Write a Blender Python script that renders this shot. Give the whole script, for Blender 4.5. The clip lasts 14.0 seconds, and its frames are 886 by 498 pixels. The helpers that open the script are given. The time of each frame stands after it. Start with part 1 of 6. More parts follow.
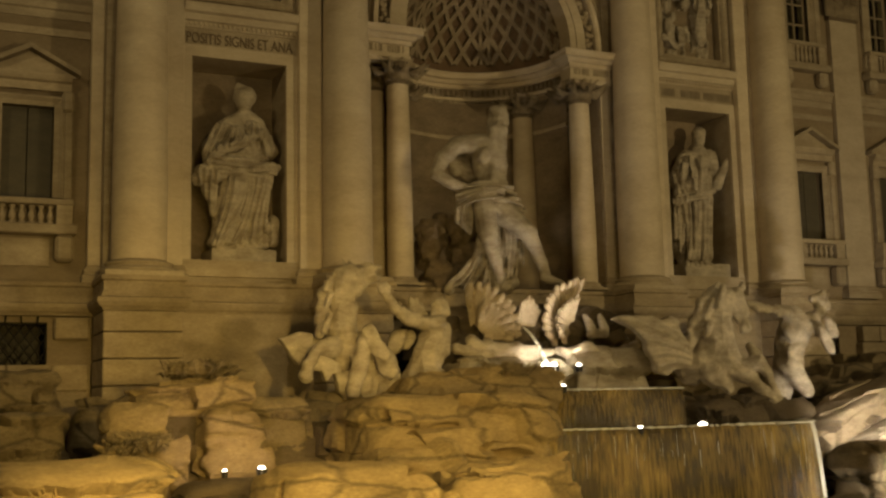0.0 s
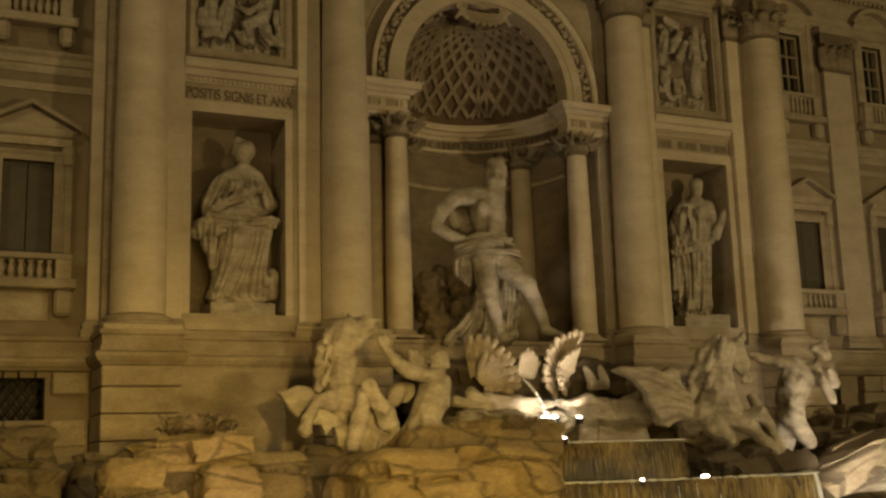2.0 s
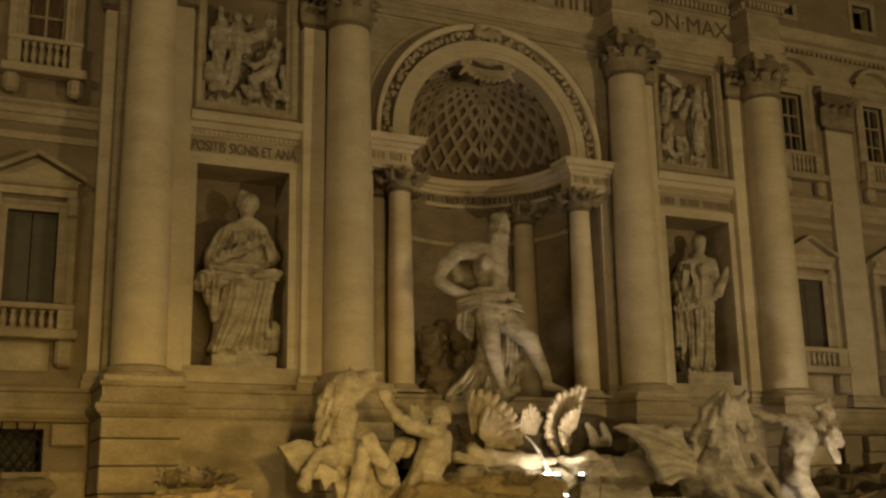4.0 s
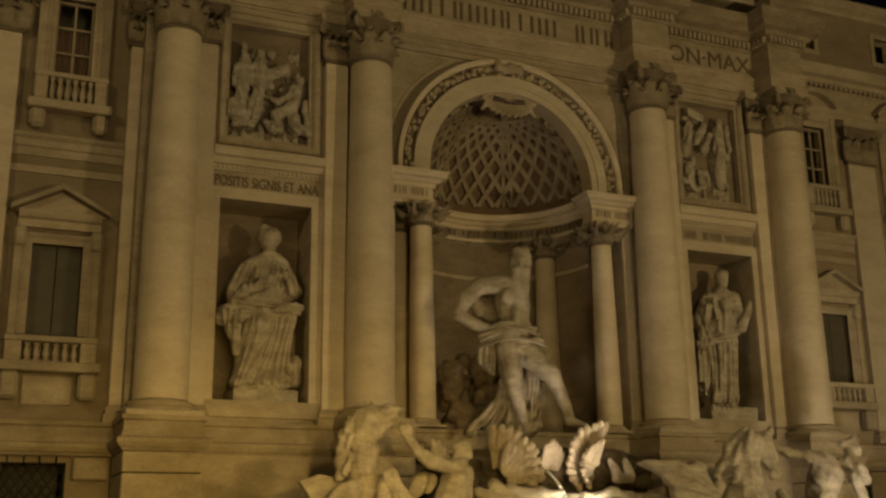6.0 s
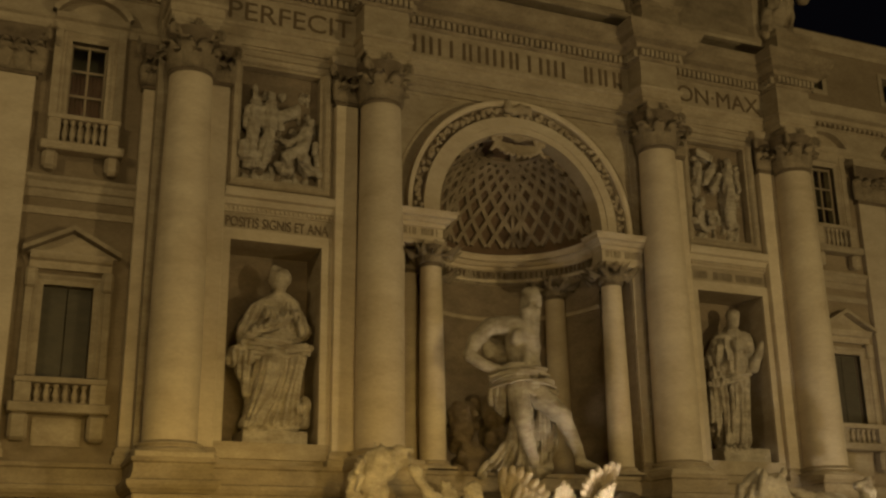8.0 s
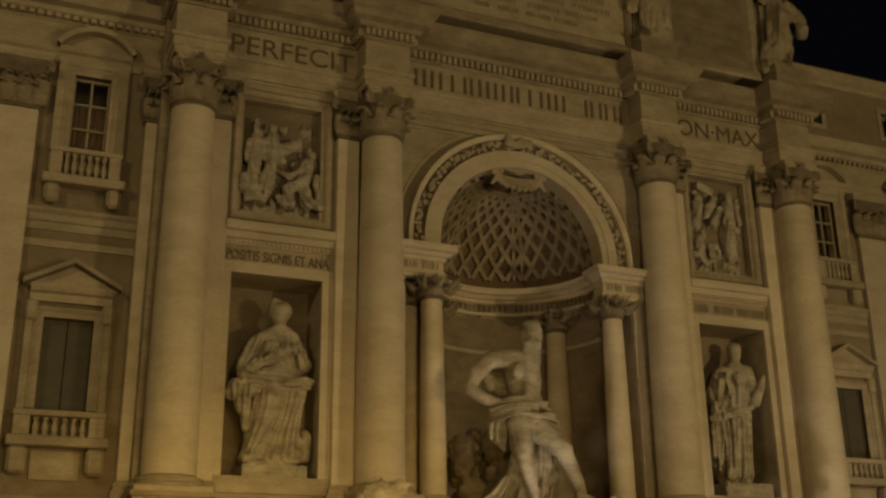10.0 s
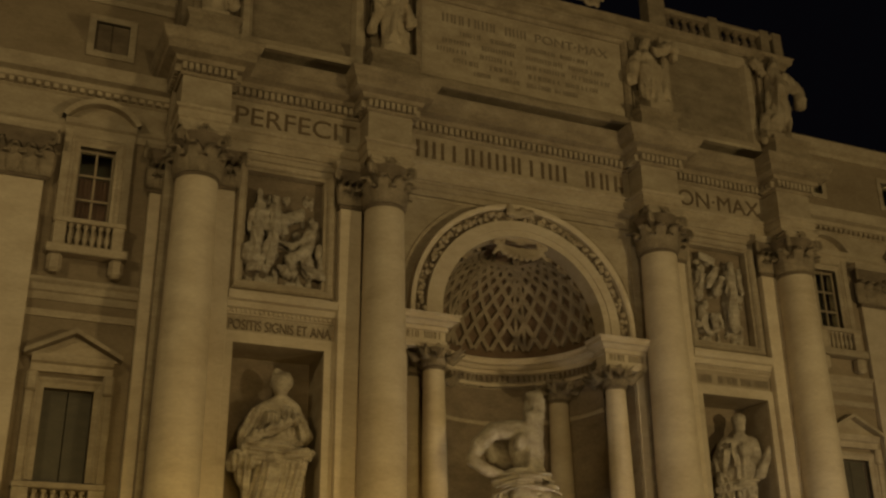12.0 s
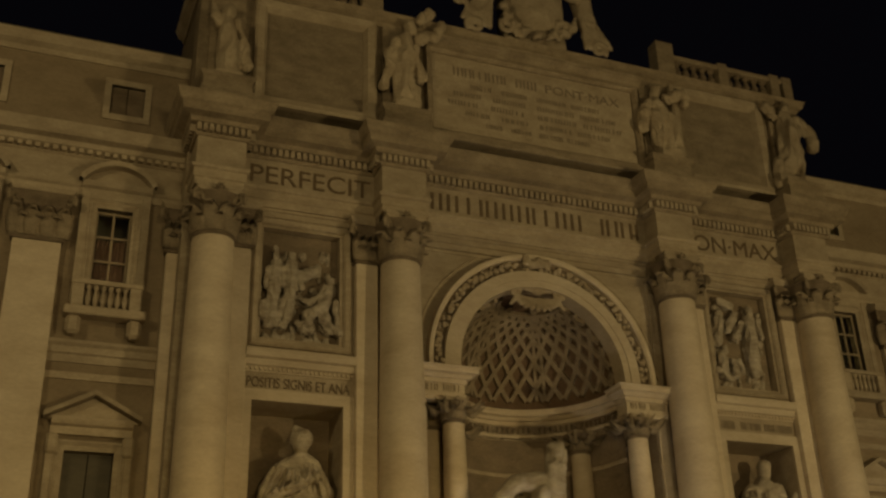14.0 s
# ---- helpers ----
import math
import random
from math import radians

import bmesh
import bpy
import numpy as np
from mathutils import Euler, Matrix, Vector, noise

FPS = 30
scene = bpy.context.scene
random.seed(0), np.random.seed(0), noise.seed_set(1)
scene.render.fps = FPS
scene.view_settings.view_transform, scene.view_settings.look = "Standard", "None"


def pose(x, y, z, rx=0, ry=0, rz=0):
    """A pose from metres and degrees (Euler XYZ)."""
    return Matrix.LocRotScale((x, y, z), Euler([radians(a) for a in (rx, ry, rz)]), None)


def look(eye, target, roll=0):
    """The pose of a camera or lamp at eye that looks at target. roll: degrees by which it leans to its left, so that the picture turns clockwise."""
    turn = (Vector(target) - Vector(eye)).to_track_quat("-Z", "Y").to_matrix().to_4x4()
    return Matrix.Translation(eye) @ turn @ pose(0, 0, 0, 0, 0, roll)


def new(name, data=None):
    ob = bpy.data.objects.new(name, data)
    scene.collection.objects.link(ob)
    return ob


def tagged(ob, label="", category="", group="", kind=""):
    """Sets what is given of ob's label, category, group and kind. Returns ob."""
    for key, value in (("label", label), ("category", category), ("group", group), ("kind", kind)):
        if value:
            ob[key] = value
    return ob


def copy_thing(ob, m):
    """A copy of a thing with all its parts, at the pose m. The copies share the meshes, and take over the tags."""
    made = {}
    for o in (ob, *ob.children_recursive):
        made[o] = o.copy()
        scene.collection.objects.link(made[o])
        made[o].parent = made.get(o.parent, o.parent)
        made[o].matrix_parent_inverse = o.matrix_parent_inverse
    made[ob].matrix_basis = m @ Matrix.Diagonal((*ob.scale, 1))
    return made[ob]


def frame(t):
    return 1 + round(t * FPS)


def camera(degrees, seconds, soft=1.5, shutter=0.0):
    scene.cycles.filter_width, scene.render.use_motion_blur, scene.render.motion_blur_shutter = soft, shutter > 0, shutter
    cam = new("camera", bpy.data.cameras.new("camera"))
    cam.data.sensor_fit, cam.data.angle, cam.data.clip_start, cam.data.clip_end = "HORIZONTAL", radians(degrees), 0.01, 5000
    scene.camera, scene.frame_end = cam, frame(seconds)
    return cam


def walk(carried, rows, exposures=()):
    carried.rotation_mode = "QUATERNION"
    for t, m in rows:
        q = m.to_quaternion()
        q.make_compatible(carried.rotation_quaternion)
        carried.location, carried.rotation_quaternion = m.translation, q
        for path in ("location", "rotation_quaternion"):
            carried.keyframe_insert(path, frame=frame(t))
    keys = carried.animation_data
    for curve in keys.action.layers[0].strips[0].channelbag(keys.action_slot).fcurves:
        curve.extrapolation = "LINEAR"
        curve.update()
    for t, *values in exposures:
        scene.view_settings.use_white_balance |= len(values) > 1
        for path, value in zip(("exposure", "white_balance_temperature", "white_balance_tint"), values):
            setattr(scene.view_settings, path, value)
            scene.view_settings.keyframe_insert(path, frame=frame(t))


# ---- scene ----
# camera: a hand-held tilt from the basin's edge up to the attic
cam = camera(43.8, 14.0, soft=2.5)
EYE = (-15.232, -29.809, 3.6)
TURNS = [(0, 97.881, 1.279, -24.600), (0.5, 98.563, 1.251, -24.776), (1, 99.036, 1.731, -24.829), (1.5, 99.847, 1.844, -24.684),
         (2, 100.591, 1.635, -24.594), (2.5, 101.226, 1.605, -24.622), (3, 102.004, 1.387, -24.740), (3.5, 102.666, 1.040, -24.832),
         (4, 103.410, 1.055, -24.577), (6.3, 105.363, 0.556, -23.300), (6.5, 105.495, 0.375, -23.300), (7, 106.086, 0.728, -23.152),
         (7.5, 106.562, 0.572, -23.149), (8, 107.321, 0.753, -22.974), (8.2, 107.637, 0.961, -22.997), (10.3, 109.727, 0.731, -22.935),
         (10.5, 110.355, 0.875, -22.856), (11, 111.241, 0.842, -22.849), (11.5, 111.882, 0.430, -22.981), (12, 112.671, 0.668, -22.847),
         (12.5, 113.283, 1.050, -22.687), (13, 113.966, 1.286, -22.471), (13.5, 114.687, 1.445, -22.030), (14, 115.415, 1.706, -21.467)]
walk(cam, [(t, pose(*EYE, rx, ry, rz)) for t, rx, ry, rz in TURNS], exposures=[(0, -0.05), (3, 0.0), (14, 0.0)])

# world: a night sky, all but black
world = bpy.data.worlds.new("night")
scene.world = world
world.use_nodes = True
world.node_tree.nodes["Background"].inputs[0].default_value = (0.012, 0.011, 0.016, 1)
world.node_tree.nodes["Background"].inputs[1].default_value = 0.12


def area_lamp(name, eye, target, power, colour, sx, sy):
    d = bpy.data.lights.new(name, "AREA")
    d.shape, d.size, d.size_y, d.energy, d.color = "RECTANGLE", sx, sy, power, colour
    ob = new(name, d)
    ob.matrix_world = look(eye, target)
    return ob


def spot_lamp(name, eye, target, power, colour, angle, blend=0.6, radius=0.08):
    d = bpy.data.lights.new(name, "SPOT")
    d.energy, d.color, d.spot_size, d.spot_blend, d.shadow_soft_size = power, colour, radians(angle), blend, radius
    ob = new(name, d)
    ob.matrix_world = look(eye, target)
    return ob


# unseen sodium floodlights assumed across the square, also as fill, and the lamps in the basins
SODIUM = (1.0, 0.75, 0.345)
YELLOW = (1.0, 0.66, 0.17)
area_lamp("unseen_floodlight", (15, -30, 7.5), (-1, 0, 10), 2250, SODIUM, 1.2, 0.8)
area_lamp("unseen_floodlight", (-9, -40, 13), (-1, 0, 11), 1330, SODIUM, 3, 1.5)
area_lamp("unseen_floodlight", (-28, -18, 21), (-9, 0, 17), 760, SODIUM, 4, 2)
# added fill spots, out of view, that brighten the yellow rocks and the cascade
spot_lamp("pool_fill_light", (-12.5, -19.0, 3.4), (-11.5, -11.0, 1.6), 1050, YELLOW, 95, 0.8, 0.15)
spot_lamp("pool_fill_light", (-7.0, -18.5, 3.4), (-6.5, -11.0, 1.7), 1250, YELLOW, 95, 0.8, 0.15)
spot_lamp("pool_fill_light", (3.0, -18.0, 1.2), (3.0, -9.0, 2.2), 260, YELLOW, 95, 0.8, 0.15)
# added spot behind the viewer, fills the rocks from the front
spot_lamp("rock_fill_light", (-12, -31, 5.5), (-9.5, -12.0, 1.7), 10500, YELLOW, 42, 1.0, 0.25)
WHITE = (1.0, 0.86, 0.66)
spot_lamp("basin_light", (-0.85, -5.35, 4.55), (-0.7, -3.6, 5.0), 85, WHITE, 150, 0.8, 0.1)
spot_lamp("basin_light", (0.1, -5.35, 4.55), (0.1, -2.3, 8.8), 310, WHITE, 80, 0.8, 0.1)
spot_lamp("basin_light", (-10.3, -11.3, 2.6), (-10.4, -9.0, 3.4), 80, (1.0, 0.72, 0.5), 130, 0.8, 0.1)
spot_lamp("basin_light", (6.0, -10.3, 2.7), (7.6, -8.0, 2.9), 900, WHITE, 95, 0.8, 0.1)
spot_lamp("basin_light", (0.3, -9.3, 3.1), (3.2, -5.5, 4.6), 30, WHITE, 130, 0.8, 0.1)
spot_lamp("basin_light", (4.9, -11.2, 1.2), (4.6, -9.0, 2.5), 200, WHITE, 130, 0.8, 0.1)


# materials
def stone(name, base, dark, scale=1.0, rough=0.75, bump=0.25, veins=0.35, soot=0.5, cracks=0.0):
    m = bpy.data.materials.new(name)
    m.use_nodes = True
    nt = m.node_tree
    bs = nt.nodes["Principled BSDF"]
    geo = nt.nodes.new("ShaderNodeNewGeometry")
    mp = nt.nodes.new("ShaderNodeMapping")
    mp.inputs["Scale"].default_value = (scale, scale, scale * 2.2)
    nt.links.new(geo.outputs["Position"], mp.inputs["Vector"])
    n1 = nt.nodes.new("ShaderNodeTexNoise")
    n1.inputs["Scale"].default_value, n1.inputs["Detail"].default_value, n1.inputs["Roughness"].default_value = 0.9, 6, 0.65
    n2 = nt.nodes.new("ShaderNodeTexNoise")
    n2.inputs["Scale"].default_value, n2.inputs["Detail"].default_value, n2.inputs["Roughness"].default_value = 9.0, 8, 0.7
    n3 = nt.nodes.new("ShaderNodeTexNoise")
    n3.inputs["Scale"].default_value, n3.inputs["Detail"].default_value = 40.0, 4
    for n in (n1, n2, n3):
        nt.links.new(mp.outputs[0], n.inputs["Vector"])
    r1 = nt.nodes.new("ShaderNodeValToRGB")
    r1.color_ramp.elements[0].position, r1.color_ramp.elements[1].position = 0.5 - soot * 0.4, 0.66
    r1.color_ramp.elements[0].color, r1.color_ramp.elements[1].color = (*dark, 1), (*base, 1)
    nt.links.new(n1.outputs[0], r1.inputs[0])
    mix = nt.nodes.new("ShaderNodeMixRGB")
    mix.blend_type = "MULTIPLY"
    mix.inputs[0].default_value = veins
    r2 = nt.nodes.new("ShaderNodeValToRGB")
    r2.color_ramp.elements[0].position, r2.color_ramp.elements[1].position = 0.3, 0.62
    r2.color_ramp.elements[0].color, r2.color_ramp.elements[1].color = (0.38, 0.33, 0.27, 1), (1, 1, 1, 1)
    nt.links.new(n2.outputs[0], r2.inputs[0])
    nt.links.new(r1.outputs[0], mix.inputs[1])
    nt.links.new(r2.outputs[0], mix.inputs[2])
    # each block a little lighter or darker
    info = nt.nodes.new("ShaderNodeObjectInfo")
    vary = nt.nodes.new("ShaderNodeMapRange")
    vary.inputs["To Min"].default_value, vary.inputs["To Max"].default_value = 0.86, 1.08
    nt.links.new(info.outputs["Random"], vary.inputs["Value"])
    mul = nt.nodes.new("ShaderNodeMixRGB")
    mul.blend_type = "MULTIPLY"
    mul.inputs[0].default_value = 1
    nt.links.new(mix.outputs[0], mul.inputs[1])
    nt.links.new(vary.outputs[0], mul.inputs[2])
    nt.links.new(mul.outputs[0], bs.inputs["Base Color"])
    bs.inputs["Roughness"].default_value = rough
    add = nt.nodes.new("ShaderNodeMath")
    nt.links.new(n2.outputs[0], add.inputs[0])
    nt.links.new(n3.outputs[0], add.inputs[1])
    bp = nt.nodes.new("ShaderNodeBump")
    bp.inputs["Strength"].default_value, bp.inputs["Distance"].default_value = bump, 0.09 if cracks else 0.05
    height = add.outputs[0]
    if cracks:
        bend = nt.nodes.new("ShaderNodeVectorMath")
        bend.operation = "MULTIPLY_ADD"
        bend.inputs[1].default_value = (0.7, 0.7, 0.7)
        nt.links.new(n1.outputs["Color"], bend.inputs[0])
        nt.links.new(mp.outputs[0], bend.inputs[2])
        vo = nt.nodes.new("ShaderNodeTexVoronoi")
        vo.feature = "DISTANCE_TO_EDGE"
        vo.inputs["Scale"].default_value = cracks
        nt.links.new(bend.outputs[0], vo.inputs["Vector"])
        edge = nt.nodes.new("ShaderNodeMapRange")
        edge.inputs["From Max"].default_value = 0.05
        nt.links.new(vo.outputs["Distance"], edge.inputs["Value"])
        deep = nt.nodes.new("ShaderNodeMath")
        deep.operation = "MULTIPLY_ADD"
        deep.inputs[1].default_value = 0.9
        nt.links.new(edge.outputs[0], deep.inputs[0])
        nt.links.new(add.outputs[0], deep.inputs[2])
        height = deep.outputs[0]
        # darkens the stone along the crack lines
        line = nt.nodes.new("ShaderNodeMapRange")
        line.inputs["To Min"].default_value = 0.5
        nt.links.new(edge.outputs[0], line.inputs["Value"])
        crack_mix = nt.nodes.new("ShaderNodeMixRGB")
        crack_mix.blend_type = "MULTIPLY"
        crack_mix.inputs[0].default_value = 1
        nt.links.new(mul.outputs[0], crack_mix.inputs[1])
        nt.links.new(line.outputs[0], crack_mix.inputs[2])
        nt.links.new(crack_mix.outputs[0], bs.inputs["Base Color"])
    nt.links.new(height, bp.inputs["Height"])
    nt.links.new(bp.outputs[0], bs.inputs["Normal"])
    return m


def plain(name, colour, rough=0.5, metal=0.0):
    m = bpy.data.materials.new(name)
    m.use_nodes = True
    bs = m.node_tree.nodes["Principled BSDF"]
    bs.inputs["Base Color"].default_value = (*colour, 1)
    bs.inputs["Roughness"].default_value, bs.inputs["Metallic"].default_value = rough, metal
    return m


def glowing(name, colour, power):
    m = plain(name, (0.8, 0.8, 0.8))
    bs = m.node_tree.nodes["Principled BSDF"]
    bs.inputs["Emission Color"].default_value = (*colour, 1)
    bs.inputs["Emission Strength"].default_value = power
    return m


TRAV = stone("travertine", (0.50, 0.42, 0.30), (0.33, 0.265, 0.18))
BASE = stone("base_travertine", (0.48, 0.395, 0.27), (0.27, 0.21, 0.135), 1.1, 0.8, 0.4, 0.45, 0.6)
WORN = stone("weathered_travertine", (0.42, 0.345, 0.24), (0.20, 0.155, 0.10), 1.3, 0.85, 0.5, 0.5, 0.65)
# darker copy of the fountain rock, shade put into its colour
SHADEROCK = stone("shaded_rock", (0.44, 0.35, 0.21), (0.20, 0.155, 0.09), 1.2, 0.85, 0.9, 0.55, 0.7, 0.42)
SHAFT = stone("shaft_travertine", (0.64, 0.55, 0.41), (0.48, 0.39, 0.27), 0.7, 0.7, 0.15, 0.2)
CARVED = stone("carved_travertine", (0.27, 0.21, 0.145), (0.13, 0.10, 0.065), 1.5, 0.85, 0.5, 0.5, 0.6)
WINGWALL = stone("wing_plaster", (0.34, 0.27, 0.18), (0.25, 0.19, 0.12), 0.8, 0.85, 0.2, 0.3)
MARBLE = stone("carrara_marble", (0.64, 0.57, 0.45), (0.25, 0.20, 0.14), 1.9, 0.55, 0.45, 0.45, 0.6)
# darker travertine for niches, slots and reliefs: the colour holds their shade
SHADE = stone("recess_shade_travertine", (0.30, 0.235, 0.16), (0.17, 0.13, 0.085), 1.0, 0.85, 0.4, 0.45, 0.6)
ROCK = stone("fountain_rock", (0.56, 0.43, 0.23), (0.30, 0.22, 0.11), 1.2, 0.8, 0.9, 0.55, 0.7, 0.42)
# reddish-brown coffers, toned darker still for the shade inside the dome
COFFER = stone("shaded_coffer", (0.20, 0.13, 0.078), (0.12, 0.078, 0.046), 1.0, 0.85, 0.4, 0.45, 0.6)
# wet rock; the same dark colour stands in for shade in hollows
DARKROCK = stone("wet_shaded_rock", (0.20, 0.155, 0.10), (0.09, 0.07, 0.045), 1.2, 0.55, 0.8, 0.5, 0.7)
BRONZE = plain("letter_bronze", (0.16, 0.115, 0.068), 0.55, 0.3)
IRON = plain("iron", (0.03, 0.028, 0.025), 0.6, 0.6)
WOOD = plain("window_wood", (0.30, 0.24, 0.16), 0.6)
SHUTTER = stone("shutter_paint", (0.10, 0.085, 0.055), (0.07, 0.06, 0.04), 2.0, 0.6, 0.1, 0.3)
CURTAIN = plain("drawn_curtain", (0.085, 0.045, 0.028), 0.9)
GLASS = plain("window_glass", (0.75, 0.8, 0.75), 0.03)
GLASS.node_tree.nodes["Principled BSDF"].inputs["Transmission Weight"].default_value = 1.0


# building helpers
def mesh_of(bm, name, material, smooth=False):
    me = bpy.data.meshes.new(name)
    bmesh.ops.recalc_face_normals(bm, faces=bm.faces)
    for f in bm.faces:
        f.smooth = smooth
    bm.to_mesh(me)
    bm.free()
    if material:
        me.materials.append(material)
    return me


def part(name, bm, material, parent=None, label="", smooth=False):
    ob = new(name, bm if isinstance(bm, bpy.types.Mesh) else mesh_of(bm, name, material, smooth))
    if parent:
        ob.parent = parent
    if label:
        ob["label"] = label
    return ob


def structure(name, bm, material, label, category, smooth=False):
    return tagged(part(name, bm, material, None, "", smooth), label, category, kind="structure")


def thing(name, label, category, group="", at=(0, 0, 0)):
    ob = new(name)
    ob.location = at
    return tagged(ob, label, category, group)


def box(bm, x0, x1, y0, y1, z0, z1):
    v = [bm.verts.new((x, y, z)) for x in (x0, x1) for y in (y0, y1) for z in (z0, z1)]
    for q in ((0, 1, 3, 2), (4, 6, 7, 5), (0, 4, 5, 1), (2, 3, 7, 6), (0, 2, 6, 4), (1, 5, 7, 3)):
        bm.faces.new([v[i] for i in q])
    return bm


def bevel_box(x0, x1, y0, y1, z0, z1, b=0.02):
    bm = box(bmesh.new(), x0, x1, y0, y1, z0, z1)
    bmesh.ops.bevel(bm, geom=bm.edges[:], offset=b, segments=1, affect="EDGES")
    return bm


def cube(x0, x1, y0, y1, z0, z1):
    return box(bmesh.new(), x0, x1, y0, y1, z0, z1)


def lathe(profile, n=32, a0=0.0, a1=2 * math.pi, bm=None, at=(0, 0)):
    """Turns a profile of (radius, z) about an upright axis."""
    bm = bm or bmesh.new()
    full = abs(a1 - a0 - 2 * math.pi) < 1e-6
    rings = []
    for k in range(n if full else n + 1):
        a = a0 + (a1 - a0) * k / n
        rings.append([bm.verts.new((at[0] + r * math.cos(a), at[1] + r * math.sin(a), z)) for r, z in profile])
    for k in range(n):
        p, q = rings[k], rings[(k + 1) % len(rings)]
        for i in range(len(profile) - 1):
            bm.faces.new((p[i], q[i], q[i + 1], p[i + 1]))
    return bm


def sweep(path, profile, bm=None, closed=False):
    """Runs a closed profile of (outward, z) along a plan line; outward is to the right of its direction."""
    bm = bm or bmesh.new()
    pts = [Vector(p) for p in path]
    rings = []
    n = len(pts)
    for i, p in enumerate(pts):
        a = (p - pts[i - 1]).normalized() if i or closed else None
        b = (pts[(i + 1) % n] - p).normalized() if i < n - 1 or closed else None
        na = Vector((a.y, -a.x)) if a else None
        nb = Vector((b.y, -b.x)) if b else None
        if na and nb:
            m = na + nb
            m = m / max(0.2, m.dot(na))
        else:
            m = na or nb
        rings.append([bm.verts.new((p.x + m.x * o, p.y + m.y * o, z)) for o, z in profile])
    for i in range(n if closed else n - 1):
        p, q = rings[i], rings[(i + 1) % n]
        for k in range(len(profile)):
            j = (k + 1) % len(profile)
            bm.faces.new((p[k], p[j], q[j], q[k]))
    if not closed:
        bm.faces.new(rings[0])
        bm.faces.new(rings[-1][::-1])
    return bm


def ball(bm, c, r, seg=8, rings=6):
    bmesh.ops.create_uvsphere(bm, u_segments=seg, v_segments=rings, radius=1, matrix=Matrix.LocRotScale(c, None, r if hasattr(r, "__len__") else (r, r, r)))


def capsule(bm, a, b, ra, rb, seg=10):
    """A tapered limb from a to b."""
    a, b = Vector(a), Vector(b)
    d = b - a
    if d.length > 1e-4:
        m = Matrix.Translation((a + b) / 2) @ d.to_track_quat("Z", "Y").to_matrix().to_4x4()
        bmesh.ops.create_cone(bm, cap_ends=True, segments=seg, radius1=ra, radius2=rb, depth=d.length, matrix=m)
    for c, r in ((a, ra), (b, rb)):
        bmesh.ops.create_uvsphere(bm, u_segments=seg, v_segments=6, radius=r, matrix=Matrix.Translation(c))


def volute(bm, c, out, r):
    side = Vector((-out.y, out.x, 0))
    pts = []
    for i in range(15):
        a = -0.6 + 2 * math.pi * 1.4 * i / 14
        q = r * (1 - 0.72 * i / 14)
        pts.append(c + out * (q * math.cos(a)) + Vector((0, 0, 1)) * (q * math.sin(a)))
    for p, q in zip(pts, pts[1:]):
        capsule(bm, p, q, r * 0.3, r * 0.28, 6)


def baked(bm, name, material, voxel, smooth=2, rough=0.0, scale=0.25):
    """Fuses overlapping solids into one carved skin."""
    me = mesh_of(bm, name + "_core", None)
    tmp = new(name + "_core", me)
    rm = tmp.modifiers.new("fuse", "REMESH")
    rm.mode, rm.voxel_size, rm.use_smooth_shade = "VOXEL", voxel, True
    if smooth:
        sm = tmp.modifiers.new("soften", "SMOOTH")
        sm.factor, sm.iterations = 0.5, smooth
    if rough:
        tx = bpy.data.textures.new(name, "CLOUDS")
        tx.noise_scale, tx.noise_depth = scale, 3
        dp = tmp.modifiers.new("chisel", "DISPLACE")
        dp.texture, dp.strength, dp.mid_level, dp.texture_coords = tx, rough, 0.5, "GLOBAL"
    dg = bpy.context.evaluated_depsgraph_get()
    out = bpy.data.meshes.new_from_object(tmp.evaluated_get(dg))
    bpy.data.objects.remove(tmp)
    bpy.data.meshes.remove(me)
    out.name = name
    out.materials.clear()
    out.materials.append(material)
    for p in out.polygons:
        p.use_smooth = True
    return out


# ---- the palace front ----
YW, YC, YG = -0.5, -1.11, 0.25        # centre wall, column axes, wings
A1, A2 = 4.9, 10.58                   # column axes from the middle
NX0, NX1, NZ0, NZ1 = 6.5, 9.15, 7.5, 13.12
SPRING, RA = 14.8, 2.86

# the square's ground, one sheet to the horizon, and the pool cut below its level
bm = bmesh.new()
box(bm, -400, 400, -400, 400, -0.6, 0.0)
structure("ground", bm, DARKROCK, "dark paved ground of the square under the basin", "ground")

# centre wall with two square niches and the tall arched opening
bm = bmesh.new()
for s in (-1, 1):
    def bx(a, b, *r):
        box(bm, min(s * a, s * b), max(s * a, s * b), *r)
    bx(NX1, 11.4, YW, 3.0, 0, 22.3)
    bx(NX0, NX1, YW, 3.0, 0, NZ0)
    bx(NX0, NX1, YW, 3.0, NZ1, 15.02)
    bx(NX0, NX1, YW, 3.0, 18.53, 22.3)
    bx(NX0, NX1, -0.1, 3.0, 15.02, 18.53)
    bx(NX0, 6.62, YW, -0.1, 15.02, 18.53)
    bx(9.0, NX1, YW, -0.1, 15.02, 18.53)
    bx(NX0, NX1, 1.0, 3.0, NZ0, NZ1)
    bx(3.92, NX0, YW, 3.0, 0, 13.62)
    bx(3.35, 3.92, 0.75, 3.0, 0, 13.62)
    bx(3.35, 3.92, YW, 0.75, 0, 6.9)
    bx(3.35, NX0, YW, 3.0, 13.62, 22.3)
box(bm, -3.35, 3.35, YW, 3.0, 0, 6.9)
N = 36
top = 22.3
